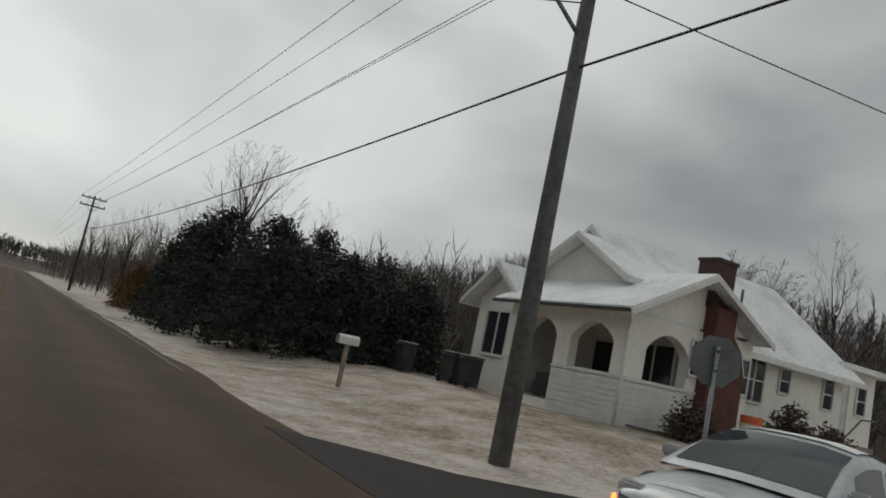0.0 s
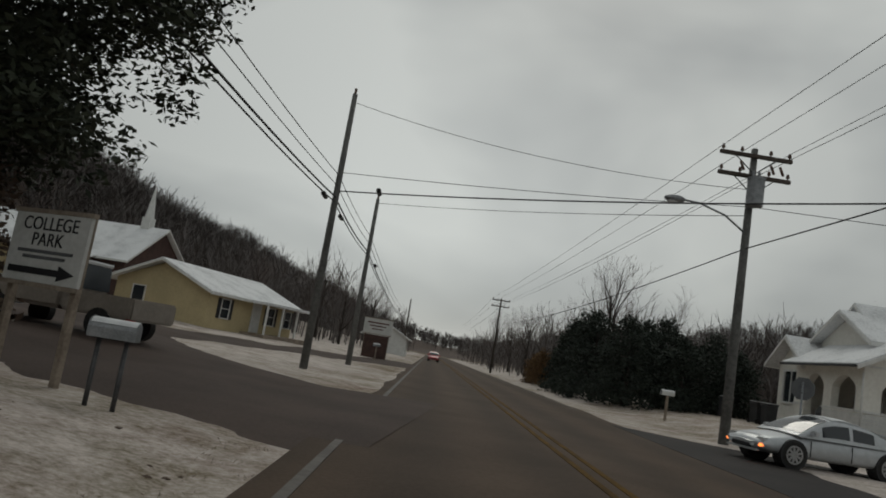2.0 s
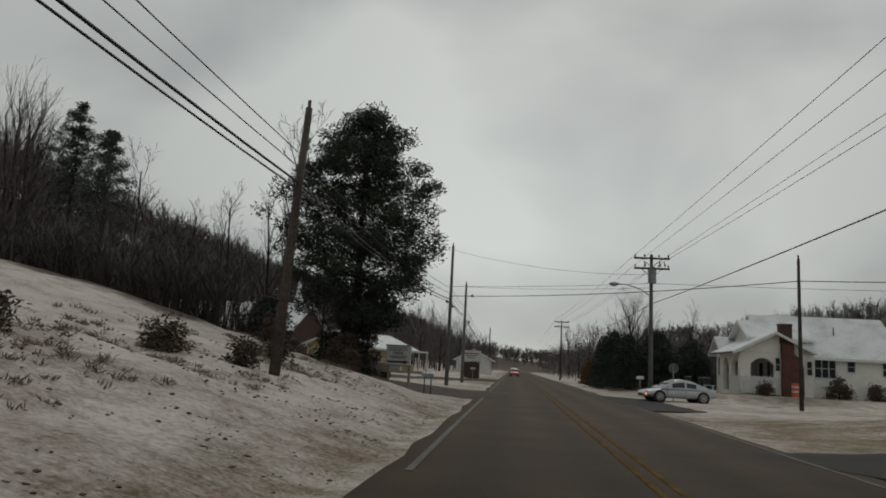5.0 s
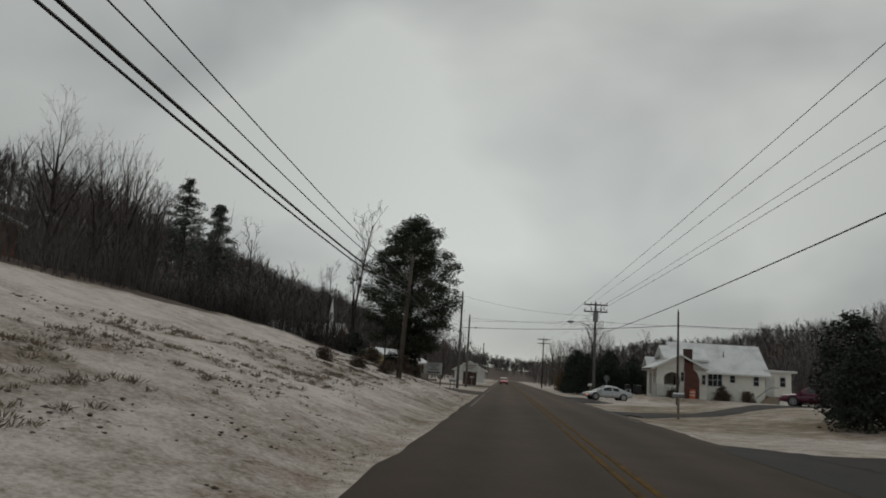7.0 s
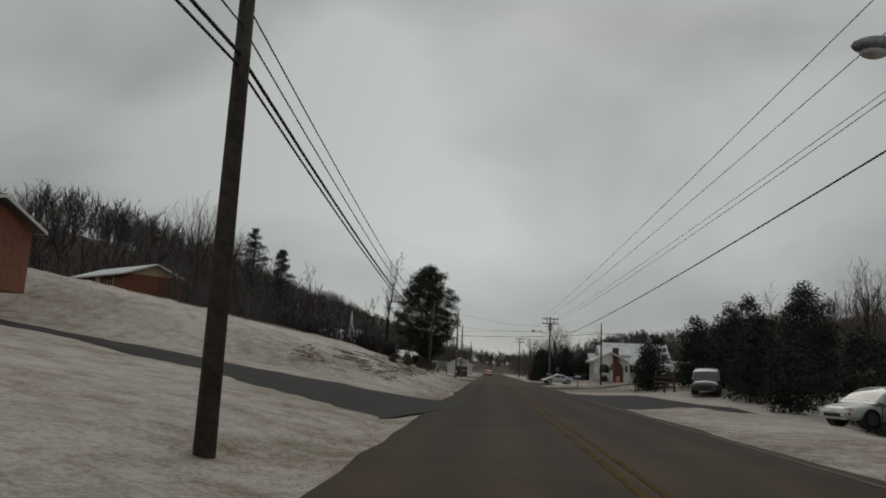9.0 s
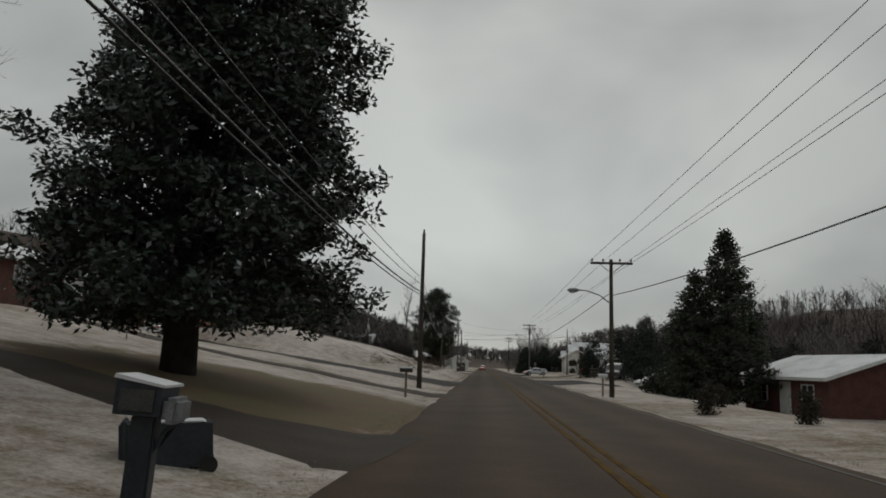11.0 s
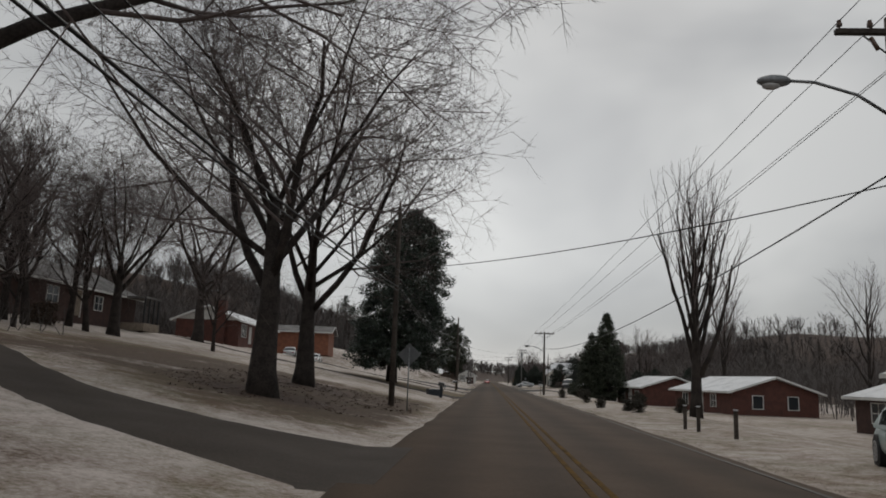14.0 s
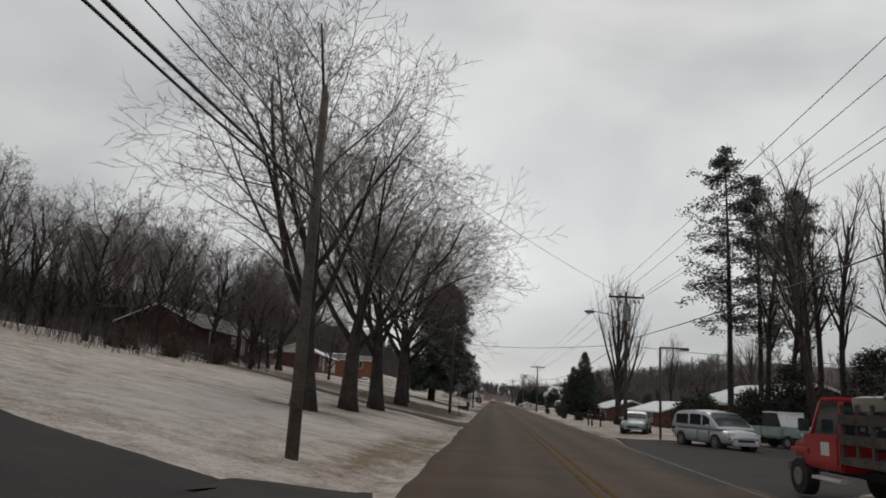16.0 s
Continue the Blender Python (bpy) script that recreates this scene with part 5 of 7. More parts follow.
    ch = part("chimney", bm, M["brick"], t, "stepped red brick chimney")
    part("stack", boxes((3.1, 4.0, -0.18, 0.50, 3.902, 5.25)), M["dark_brick"], ch, "sooty dark brick stack")
    part("cap", boxes((3.06, 4.04, -0.22, 0.54, 5.251, 5.34)), M["dark_brick"], ch)
    part("snow_cap", prism(bmesh.new(), [(4.77, 2.21), (4.52, 2.82), (4.07, 3.22), (4.07, 3.27), (4.55, 2.87), (4.80, 2.24)], "y", -0.38, 0.0), M["snow"], ch, "snow on the chimney shoulder")
    # windows and doors
    window(t, 2.9, 1.9, 0.36, 0.95, 0.0, 1), window(t, 5.35, 1.7, 0.4, 1.0, 0.05, 1)
    window(t, 6.9, 1.6, 1.6, 1.35, 0.9, 3), window(t, 8.9, 2.1, 0.55, 0.75, 0.9, 1), window(t, 11.6, 1.9, 0.6, 1.0, 0.9, 1)
    d = part("porch_window", boxes((2.9, 2.97, 0.7, 2.2, 1.2, 2.6)), M["glass"], t)
    part("frame", boxes((2.86, 2.985, 0.58, 0.7, 1.1, 2.72), (2.86, 2.985, 2.2, 2.32, 1.1, 2.72), (2.86, 2.985, 0.7, 2.2, 2.6, 2.72), (2.86, 2.985, 1.42, 1.48, 1.2, 2.6)), M["trim"], d)
    d = part("front_door", boxes((2.9, 2.97, 3.1, 4.0, 0.45, 2.5)), M["dark"], t)
    part("frame", boxes((2.86, 2.985, 3.0, 3.1, 0.45, 2.6), (2.86, 2.985, 4.0, 4.1, 0.45, 2.6), (2.86, 2.985, 3.1, 4.0, 2.5, 2.6)), M["trim"], d)
    w = part("window", boxes((0.46, 0.49, 5.9, 7.2, 1.4, 2.85)), M["glass"], t)
    part("frame", boxes((0.4, 0.51, 5.78, 5.9, 1.3, 2.95), (0.4, 0.51, 7.2, 7.32, 1.3, 2.95), (0.4, 0.51, 5.9, 7.2, 2.85, 2.95), (0.4, 0.51, 5.9, 7.2, 1.3, 1.4), (0.42, 0.505, 6.52, 6.58, 1.4, 2.85)), M["trim"], w)
    # low wing behind, stair and side door
    part("wing_wall", boxes((W, W + 3.2, 1.4, 6.6, z0, 3.5)), M["stucco"], t, "low flat-roofed rear wing")
    part("wing_roof", boxes((W - 0.02, W + 3.7, 0.9, 7.0, 3.502, 3.7)), M["shingle"], t)
    window(t, W + 2.2, 2.0, 0.6, 1.0, 1.4, 1)
    d = part("door", boxes((W + 0.35, W + 1.2, 1.33, 1.385, 0.95, 2.95)), M["door_white"], t, "white side door")
    part("frame", boxes((W + 0.27, W + 0.35, 1.3, 1.39, 0.95, 3.03), (W + 1.2, W + 1.28, 1.3, 1.39, 0.95, 3.03), (W + 0.35, W + 1.2, 1.3, 1.39, 2.95, 3.03)), M["trim"], d)
    for k in range(6):
        part("step", boxes((W - 1.1 + 0.26 * k, W + 1.4, 0.3, 1.3, -0.3 + 0.2 * k, -0.1 + 0.2 * k)), M["wood"], t)
    rod("handrail", [(W - 1.1, 0.32, 0.7), (W + 0.4, 0.32, 1.8), (W + 1.35, 0.32, 1.85)], 0.03, M["darkmetal"], t)
    rod("downpipe", [(-0.06, -0.06, 0.0), (-0.06, -0.06, 2.95)], 0.045, M["trim"], t)
    rod("vent_pipe", [(8.4, 2.6, 4.4), (8.4, 2.6, 5.4)], 0.05, M["darkmetal"], t)
    part("foundation", boxes((-0.05, W + 3.25, -0.05, D + 0.05, -1.0, 0.12)), M["stucco"], t)


bungalow()
grill = thing("covered_grill", "dark covered grill standing in the porch doorway", "grill", pose(14.9, 68.4, 0.845))
bm = bmesh.new()
prism(bm, [(-0.34, 0.0), (0.34, 0.0), (0.36, 0.70), (0.24, 0.98), (-0.24, 0.98), (-0.36, 0.70)], "y", -0.30, 0.30)
part("cover", bm, M["black_plastic"], grill)
part("hem", boxes((-0.36, 0.36, -0.32, 0.32, 0.004, 0.06), bevel=0.01), M["rubber"], grill)
for k, (py, pl) in enumerate(((64.72, 3.4), (64.45, 2.2))):
    plank = thing("plank", "dark wet plank lying along the bungalow's footing", "plank", pose(14.4 + 0.9 * k, py - 0.25, ground_z(14.6, py) + 0.05, 0, 2, -4 + 7 * k), group="loose planks")
    part("board", boxes((0, pl, -0.11, 0.11, 0.0, 0.05), bevel=0.008), M["pole"], plank)


def ranch(x, y, rot, L, D, wall_h, rise, wall, label, wins=(), doors=(), chimney=None, porch=None, z=None, back_wins=(), shutters=None, gable_wins=(), siding=None, roof="shingle", chimney_y=0.0, door="door_white", post="trim"):
    """A long low house; its front faces local -y. wins: (x, sill, width, height, panes)."""
    z0 = ground_z(x, y) if z is None else z
    t = thing("house", label, "house", pose(x, y, z0, 0, 0, rot))
    part("wall", gabled_walls(bmesh.new(), -L / 2, L / 2, -D / 2, D / 2, -1.2, wall_h, wall_h + rise - 0.1, "x"), M[wall], t)
    gable_roof(t, -L / 2, L / 2, -D / 2, D / 2, wall_h, wall_h + rise, axis="x", over=0.55, material=M[roof])
    if siding:
        for sd in (-1, 1):
            part("gable_siding", prism(bmesh.new(), [(-D / 2 + 0.05, wall_h + 0.02), (D / 2 - 0.05, wall_h + 0.02), (0, wall_h + rise - 0.14)], "x", *sorted((sd * (L / 2 + 0.003), sd * (L / 2 + 0.03)))), M[siding], t)
    for wx, s, w, h, p in wins:
        win = window(t, wx, s, w, h, -D / 2, p)
        if shutters:
            for k in (-1, 1):
                part("shutter", boxes((wx + k * (w / 2 + 0.24) - 0.16, wx + k * (w / 2 + 0.24) + 0.16, -D / 2 - 0.06, -D / 2 - 0.005, s - 0.05, s + h + 0.05)), M[shutters], win)
    for wx, s, w, h, p in back_wins:
        window(t, wx, s, w, h, D / 2, p, face=1)
    for dx, w, h in doors:
        d = part("door", boxes((dx - w / 2, dx + w / 2, -D / 2 - 0.05, -D / 2 - 0.01, 0.1, h)), M[door], t)
        part("frame", boxes((dx - w / 2 - 0.08, dx - w / 2, -D / 2 - 0.08, -D / 2 - 0.005, 0.0, h + 0.08), (dx + w / 2, dx + w / 2 + 0.08, -D / 2 - 0.08, -D / 2 - 0.005, 0.0, h + 0.08), (dx - w / 2, dx + w / 2, -D / 2 - 0.08, -D / 2 - 0.005, h, h + 0.08)), M["trim"], d)
    for side, yc, s, w, h in gable_wins:
        xx = side * L / 2
        g = part("window", boxes((*sorted((xx + side * 0.02, xx + side * 0.04)), yc - w / 2, yc + w / 2, s, s + h)), M["glass"], t)
        a, b = sorted((xx + side * 0.005, xx + side * 0.08))
        part("frame", boxes((a, b, yc - w / 2 - 0.07, yc - w / 2, s - 0.07, s + h + 0.07), (a, b, yc + w / 2, yc + w / 2 + 0.07, s - 0.07, s + h + 0.07), (a, b, yc - w / 2, yc + w / 2, s - 0.07, s), (a, b, yc - w / 2, yc + w / 2, s + h, s + h + 0.07)), M["trim"], g)
    if chimney is not None:
        foot = wall_h - 0.3 if abs(chimney) < L / 2 else -0.8
        ch = part("chimney", boxes((chimney - 0.45, chimney + 0.45, chimney_y - 0.45, chimney_y + 0.45, foot, wall_h + rise + 0.7)), M["brick"], t)
        part("cap", boxes((chimney - 0.51, chimney + 0.51, chimney_y - 0.51, chimney_y + 0.51, wall_h + rise + 0.7, wall_h + rise + 0.8)), M["dark"], ch)
    if porch:
        a, b, dep = porch
        part("porch_roof", boxes((a, b, -D / 2 - dep, -D / 2 - 0.56, wall_h - 0.25, wall_h - 0.08)), M[roof], t)
        for k in range(4):
            px = a + 0.15 + (b - a - 0.3) * k / 3
            part("porch_post", boxes((px - 0.06, px + 0.06, -D / 2 - dep + 0.08, -D / 2 - dep + 0.2, 0.0, wall_h - 0.25)), M[post], t)
        part("porch_floor", boxes((a, b, -D / 2 - dep, -D / 2 - 0.01, -0.6, 0.08)), M["wood"], t)
    return t


# cream-yellow house beyond the left street, church behind it, small white house further on
ranch(-18.5, 88.6, 72, 11.0, 7.2, 2.35, 1.45, "yellow_wall", "cream-yellow house with dark shutters, porch and snowy gable roof", wins=((-3.6, 0.75, 0.9, 1.2, 1), (2.2, 0.75, 0.9, 1.2, 1), (4.6, 0.75, 0.9, 1.2, 1)), doors=((0.2, 0.95, 2.05),), porch=(-1.4, 5.2, 1.9), shutters="dark", z=0.55, gable_wins=((-1, 1.7, 0.75, 0.9, 1.2),))
ranch(-33.5, 86, 10, 7, 6, 2.5, 1.7, "yellow_wall", "small cream house with snowy gable roof behind the street", wins=((0, 0.9, 1.0, 1.1, 2),), z=1.6, gable_wins=((1, 0, 0.9, 0.9, 1.0),))
ranch(-9.6, 152, 90, 8, 6.5, 2.4, 1.7, "trim", "small white house with snowy roof beside the road", wins=((1.5, 0.9, 1.0, 1.1, 2), (-2, 0.9, 1.0, 1.1, 2)), z=0.4, gable_wins=((-1, 0, 1.0, 1.0, 1.0),))


def church():
    """A brick church, its gable towards the road, with a slim white steeple."""
    t = thing("church", "brick church with snowy roof and slim white steeple", "church", pose(-41.7, 109.5, 1.5, 0, 0, -12))
    part("wall", gabled_walls(bmesh.new(), -12, 12, -5, 5, -6, 3.6, 7.0, "x"), M["dark_brick"], t)
    gable_roof(t, -12, 12, -5, 5, 3.6, 7.15, axis="x", over=0.5)
    part("wing_wall", boxes((-10, 9, -8.0, -5.02, -6, 2.4)), M["dark_brick"], t)
    bm = bmesh.new()
    prism(bm, [(-8.4, 2.35), (-5.02, 3.55), (-5.02, 3.7), (-8.4, 2.5)], "x", -10.3, 9.3)
    part("wing_roof", bm, M["shingle"], t, "lower roof under thin snow")
    st = part("steeple", boxes((9.55, 10.45, -0.45, 0.45, 6.2, 8.2)), M["trim"], t, "white steeple")
    bm = bmesh.new()
    bmesh.ops.create_cone(bm, segments=8, radius1=0.45, radius2=0.02, depth=3.4)
    part("spire", bm, M["trim"], st).location = (10.0, 0, 9.9)
    for k in range(4):
        window(t, -8 + 4.5 * k, 0.2, 1.0, 1.6, -8.0, 2)


church()
# houses up the left bank
ranch(-46.6, 36.5, -36, 13, 7.0, 2.2, 1.3, "orange_brick", "tan brick house with pale gable at the top of the bank", wins=((-3.4, 0.8, 1.4, 1.2, 2), (3.2, 0.8, 1.2, 1.1, 2)), doors=((0, 0.95, 2.0),), z=8.3, siding="yellow_wall")
ranch(-36.0, -38.0, 94, 19.5, 7.6, 2.6, 1.6, "brick", "long red brick ranch house with white picture window and garage", wins=((-7.6, 0.75, 2.3, 1.45, 3), (0.9, 1.15, 1.5, 0.95, 3)), doors=((-4.6, 0.95, 2.1), (5.3, 0.9, 2.1), (8.0, 2.7, 2.15)), chimney=-10.0, z=4.9, siding="trim", chimney_y=-1.7)

ranch(-38.6, -80.5, 90, 24, 9, 2.5, 2.1, "dark_brick", "long dark brick house with grey roof and carport behind maples", wins=((-8, 0.8, 1.4, 1.2, 2), (-1, 0.8, 1.4, 1.2, 2), (5.5, 0.8, 1.2, 1.1, 2)), doors=((2.4, 0.95, 2.1),), porch=(9.0, 12.0, 2.4), roof="grey_roof", door="wood", post="dark")
ranch(-39.5, -131.5, 8, 12, 8, 2.3, 1.9, "dark_brick", "low dark brick house at the top of the lawn", wins=((-3, 0.8, 1.4, 1.2, 2), (3, 0.8, 1.2, 1.1, 2)), doors=((0, 0.95, 2.1),), roof="grey_roof", z=4.6, door="wood")
ranch(-33.2, -16.0, 6, 12.0, 8, 2.4, 1.0, "orange_brick", "rusty brick house on the hill", wins=((-4, 0.8, 1.4, 1.3, 2), (3, 0.8, 1.4, 1.3, 2)), roof="grey_roof", z=5.6)
# brick houses on the right
ranch(20.9, -34.2, -80, 9, 8.2, 2.4, 1.3, "brick", "low red brick ranch house with snowy roof", wins=((-2.4, 0.8, 1.3, 1.1, 2), (2.6, 0.8, 1.1, 1.1, 2)), doors=((0.3, 0.95, 2.0),), z=-1.0, gable_wins=((-1, 0, 0.8, 1.1, 1.1),))
ranch(25.4, -52.0, -82, 14, 8.8, 2.4, 1.4, "brick", "long red brick ranch house with snowy roof and white windows", wins=((-4, 0.8, 1.4, 1.2, 2), (3, 0.8, 1.2, 1.2, 2)), doors=((0, 0.95, 2.1),), z=-1.05, gable_wins=((1, -1.8, 0.8, 1.0, 1.2), (1, 1.8, 0.8, 1.0, 1.2)))
ranch(27.0, -88.0, -84, 11, 8, 2.4, 1.2, "dark_brick", "low dark brick house with snowy roof among bushes", wins=((-3, 0.8, 1.4, 1.2, 2), (3, 0.8, 1.2, 1.2, 2)), z=-1.0)
ranch(20.3, -108.0, -86, 13, 9, 2.7, 1.5, "brick", "dark brick house with snowy roof behind evergreen bushes", wins=((-4, 0.8, 1.4, 1.2, 2), (3, 0.8, 1.2, 1.2, 2)), z=-0.2, gable_wins=((1, 0, 1.0, 1.2, 1.2),))
ranch(30.0, -150.0, -86, 14, 9, 2.7, 1.6, "brick", "dark house behind parked vehicles", wins=((-4, 0.8, 1.4, 1.2, 2), (3, 0.8, 1.2, 1.2, 2)), z=-0.2)


# ---- vehicles ----


def car(x, y, rot, paint, label, L=4.5, W=1.74, H=1.32, kind="coupe", lit=False, snow=True, group="parked cars", z=None, name="car"):
    """A car, nose towards local +x, with body, glasshouse, roof, wheels, lamps and mirrors."""
    t = thing(name, label, "car", pose(x, y, max(ground_z(x, y), 0.0) + 0.02 if z is None else z, 0, 0, rot), group=group)
    h, w = L / 2, W / 2
    belt, hood, deck = (0.60 * H + 0.02, 0.57 * H, 0.66 * H) if kind == "coupe" else ((0.60 * H, 0.58 * H, 0.62 * H) if kind == "sedan" else (0.55 * H, 0.56 * H, 0.56 * H))
    st = [(-h, 0.34, deck * 0.86, w * 0.80), (-h + 0.12, 0.24, deck * 0.97, w * 0.90), (-h + 0.7, 0.20, deck, w * 0.97), (-h * 0.35, 0.19, belt, w), (0.1 * h, 0.19, belt, w), (h * 0.42, 0.19, belt * 0.985, w), (h - 0.75, 0.20, hood * 0.97, w * 0.98), (h - 0.25, 0.22, hood * 0.86, w * 0.92), (h - 0.05, 0.27, hood * 0.72, w * 0.82), (h, 0.36, hood * 0.60, w * 0.72)]
    V, F = [], []
    for sx, zb, zt, hw in st:
        ring = [(-0.86, zb), (-0.98, zb + 0.14), (-1.0, zb + 0.55 * (zt - zb)), (-0.94, zb + 0.86 * (zt - zb)), (-0.80, zt - 0.01), (0.0, zt + 0.03), (0.80, zt - 0.01), (0.94, zb + 0.86 * (zt - zb)), (1.0, zb + 0.55 * (zt - zb)), (0.98, zb + 0.14), (0.86, zb)]
        V += [(sx, hw * u, zz) for u, zz in ring]
    n = 11
    for i in range(len(st) - 1):
        for k in range(n):
            a, b = i * n + k, i * n + (k + 1) % n
            F.append((a, b, b + n, a + n))
    F += [tuple(range(n)), tuple(range(len(V) - 1, len(V) - n - 1, -1))]
    body = part("body", mesh_from("body", V, F), M[paint], t, smooth=True)
    sub = body.modifiers.new("rounding", "SUBSURF")
    sub.levels = sub.render_levels = 2
    # roofline: stations of x and height, from the rear deck to the foot of the windscreen
    if kind == "coupe":
        line = [(-h + 0.50, deck - 0.02), (-h * 0.62, deck + 0.14), (-h * 0.36, H * 0.93), (-0.08 * h, H), (0.10 * h, H * 0.985), (0.30 * h, H * 0.86), (0.56 * h, belt - 0.03)]
    elif kind == "sedan":
        line = [(-h + 0.60, deck - 0.02), (-h * 0.60, deck + 0.20), (-h * 0.46, H * 0.94), (-0.1 * h, H), (0.10 * h, H * 0.985), (0.28 * h, H * 0.86), (0.52 * h, belt - 0.03)]
    else:
        line = [(-h + 0.06, belt), (-h + 0.14, H * 0.80), (-h + 0.40, H * 0.96), (-0.2 * h, H), (0.22 * h, H * 0.97), (0.42 * h, H * 0.84), (0.72 * h, belt - 0.02)]

    def top_at(x):
        for (a, za), (c, zc) in zip(line, line[1:]):
            if x <= c:
                k = (x - a) / (c - a)
                return za + (zc - za) * k
        return line[-1][1]

    def smooth_top(x):
        return (top_at(x - 0.10) + top_at(x) * 2 + top_at(x + 0.10)) / 4 if line[0][0] + 0.1 < x < line[-1][0] - 0.1 else top_at(x)

    x_lo, x_hi, n_st = line[0][0], line[-1][0], 26
    tuck = 0.80 if kind != "van" else 0.88

    def ring_at(x, grow=0.0):
        zt = smooth_top(x) + grow
        rise = max(zt - belt, 0.0) / (H - belt)
        wt = w * (0.95 - (0.95 - tuck) * min(rise, 1)) + grow
        return [(x, -w * 0.96 - grow, belt - 0.06), (x, -wt - 0.02, zt - 0.11 * rise), (x, -wt + 0.07, zt - 0.03 * rise), (x, -wt * 0.5, zt + 0.015), (x, 0, zt + 0.025), (x, wt * 0.5, zt + 0.015), (x, wt - 0.07, zt - 0.03 * rise), (x, wt + 0.02, zt - 0.11 * rise), (x, w * 0.96 + grow, belt - 0.06)]

    def shell(xs, k0, k1, grow):
        V, F = [], []
        m = k1 - k0 + 1
        for x in xs:
            V += ring_at(x, grow)[k0:k1 + 1]
        for i in range(len(xs) - 1):
            for k in range(m - 1):
                a = i * m + k
                F.append((a, a + 1, a + m + 1, a + m))
        return V, F

    stations = [x_lo + (x_hi - x_lo) * i / n_st for i in range(n_st + 1)]
    part("cabin", mesh_from("cabin", *shell(stations, 0, 8, 0.0)), M[paint], t, smooth=True)
    x_front, x_rear = line[4][0] + 0.04, line[2][0] - 0.02
    ws = [x for x in stations if x_front <= x <= x_hi - 0.06]
    part("windscreen", mesh_from("windscreen", *shell(ws, 2, 6, 0.008)), M["glass"], t, smooth=True)
    rw = [x for x in stations if x_lo + 0.06 <= x <= x_rear]
    if len(rw) > 1:
        part("rear_window", mesh_from("rear_window", *shell(rw, 2, 6, 0.008)), M["glass"], t, smooth=True)
    roof_x = [x for x in stations if x_rear < x < x_front]
    if snow:
        part("roof_snow", mesh_from("roof_snow", *shell(roof_x, 2, 6, 0.014)), M["snow"], t, "film of snow on the roof", smooth=True)
    # side windows with a pillar between
    mid = -0.12 * h if kind != "van" else 0.0
    spans = [(x_rear - (0.10 if kind != "van" else -0.1), mid - 0.05), (mid + 0.05, x_front + (0.30 if kind != "van" else 0.42))]
    if kind == "van":
        spans = [(x_rear + 0.05, -0.36 * h), (-0.30 * h, 0.10 * h), (0.15 * h, x_front + 0.40)]
    for s in (-1, 1):
        for a, c in spans:
            V, F = [], []
            for i in range(7):
                x = a + (c - a) * i / 6
                rg = ring_at(x, 0.006)
                lo, hi = Vector(rg[0]), Vector(rg[1])
                p, q = lo.lerp(hi, 0.22), lo.lerp(hi, 0.90)
                if q.z < p.z + 0.02:
                    q = p + Vector((0, 0, 0.02))
                V += [(p.x, s * abs(p.y), p.z), (q.x, s * abs(q.y), q.z)]
            for i in range(6):
                F.append((2 * i, 2 * i + 1, 2 * i + 3, 2 * i + 2))
            part("side_window", mesh_from("side_window", V, F), M["glass"], t)
        part("mirror", boxes((0.36 * h, 0.36 * h + 0.16, *sorted((s * (w - 0.02), s * (w + 0.17))), belt + 0.01, belt + 0.14), bevel=0.03), M[paint], t)
        for sx in (mid, 0.40 * h):
            part("door_seam", boxes((sx - 0.006, sx + 0.006, *sorted((s * (w - 0.03), s * (w + 0.002))), 0.3, belt - 0.11)), M["dark"], t)
    for sx in (-h * 0.60, h * 0.60):
        for s in (-1, 1):
            r0 = 0.315 if kind != "van" else 0.33
            # black disc on the flank stands in for the shaded wheel hollow
            bm = bmesh.new()
            disc(bm, "y", (0, 0), r0 + 0.055, s * (w * 0.6), s * (w + 0.004), 20)
            part("wheel_arch", bm, M["dark"], t).location = (sx, 0, r0 - 0.02)
            bm = bmesh.new()
            disc(bm, "y", (0, 0), r0, s * (w - 0.19), s * (w + 0.012), 22)
            wh = part("wheel", bm, M["rubber"], t, smooth=False)
            wh.location = (sx, 0, r0 - 0.02)
            bm = bmesh.new()
            disc(bm, "y", (0, 0), r0 * 0.18, s * (w + 0.012), s * (w + 0.030), 12)
            for k in range(20):
                an, bn = 2 * math.pi * k / 20, 2 * math.pi * (k + 1) / 20
                prism(bm, [(math.cos(an) * r0 * 0.60, math.sin(an) * r0 * 0.60), (math.cos(an) * r0 * 0.72, math.sin(an) * r0 * 0.72), (math.cos(bn) * r0 * 0.72, math.sin(bn) * r0 * 0.72), (math.cos(bn) * r0 * 0.60, math.sin(bn) * r0 * 0.60)], "y", *sorted((s * (w + 0.010), s * (w + 0.022))))
            for k in range(9):
                an = 2 * math.pi * k / 9
                c, d = math.cos(an), math.sin(an)
                prism(bm, [(c * 0.04 - d * 0.030, d * 0.04 + c * 0.030), (c * 0.04 + d * 0.030, d * 0.04 - c * 0.030), (c * r0 * 0.62 + d * 0.026, d * r0 * 0.62 - c * 0.026), (c * r0 * 0.62 - d * 0.026, d * r0 * 0.62 + c * 0.026)], "y", *sorted((s * (w + 0.010), s * (w + 0.018))))
            part("rim", bm, M["rim"], wh)
    for s in (-1, 1):
        part("headlight", boxes((h - 0.30, h - 0.09, *sorted((s * w * 0.50, s * w * 0.83)), hood * 0.62, hood * 0.80), bevel=0.03), M["lamp_clear"], t)
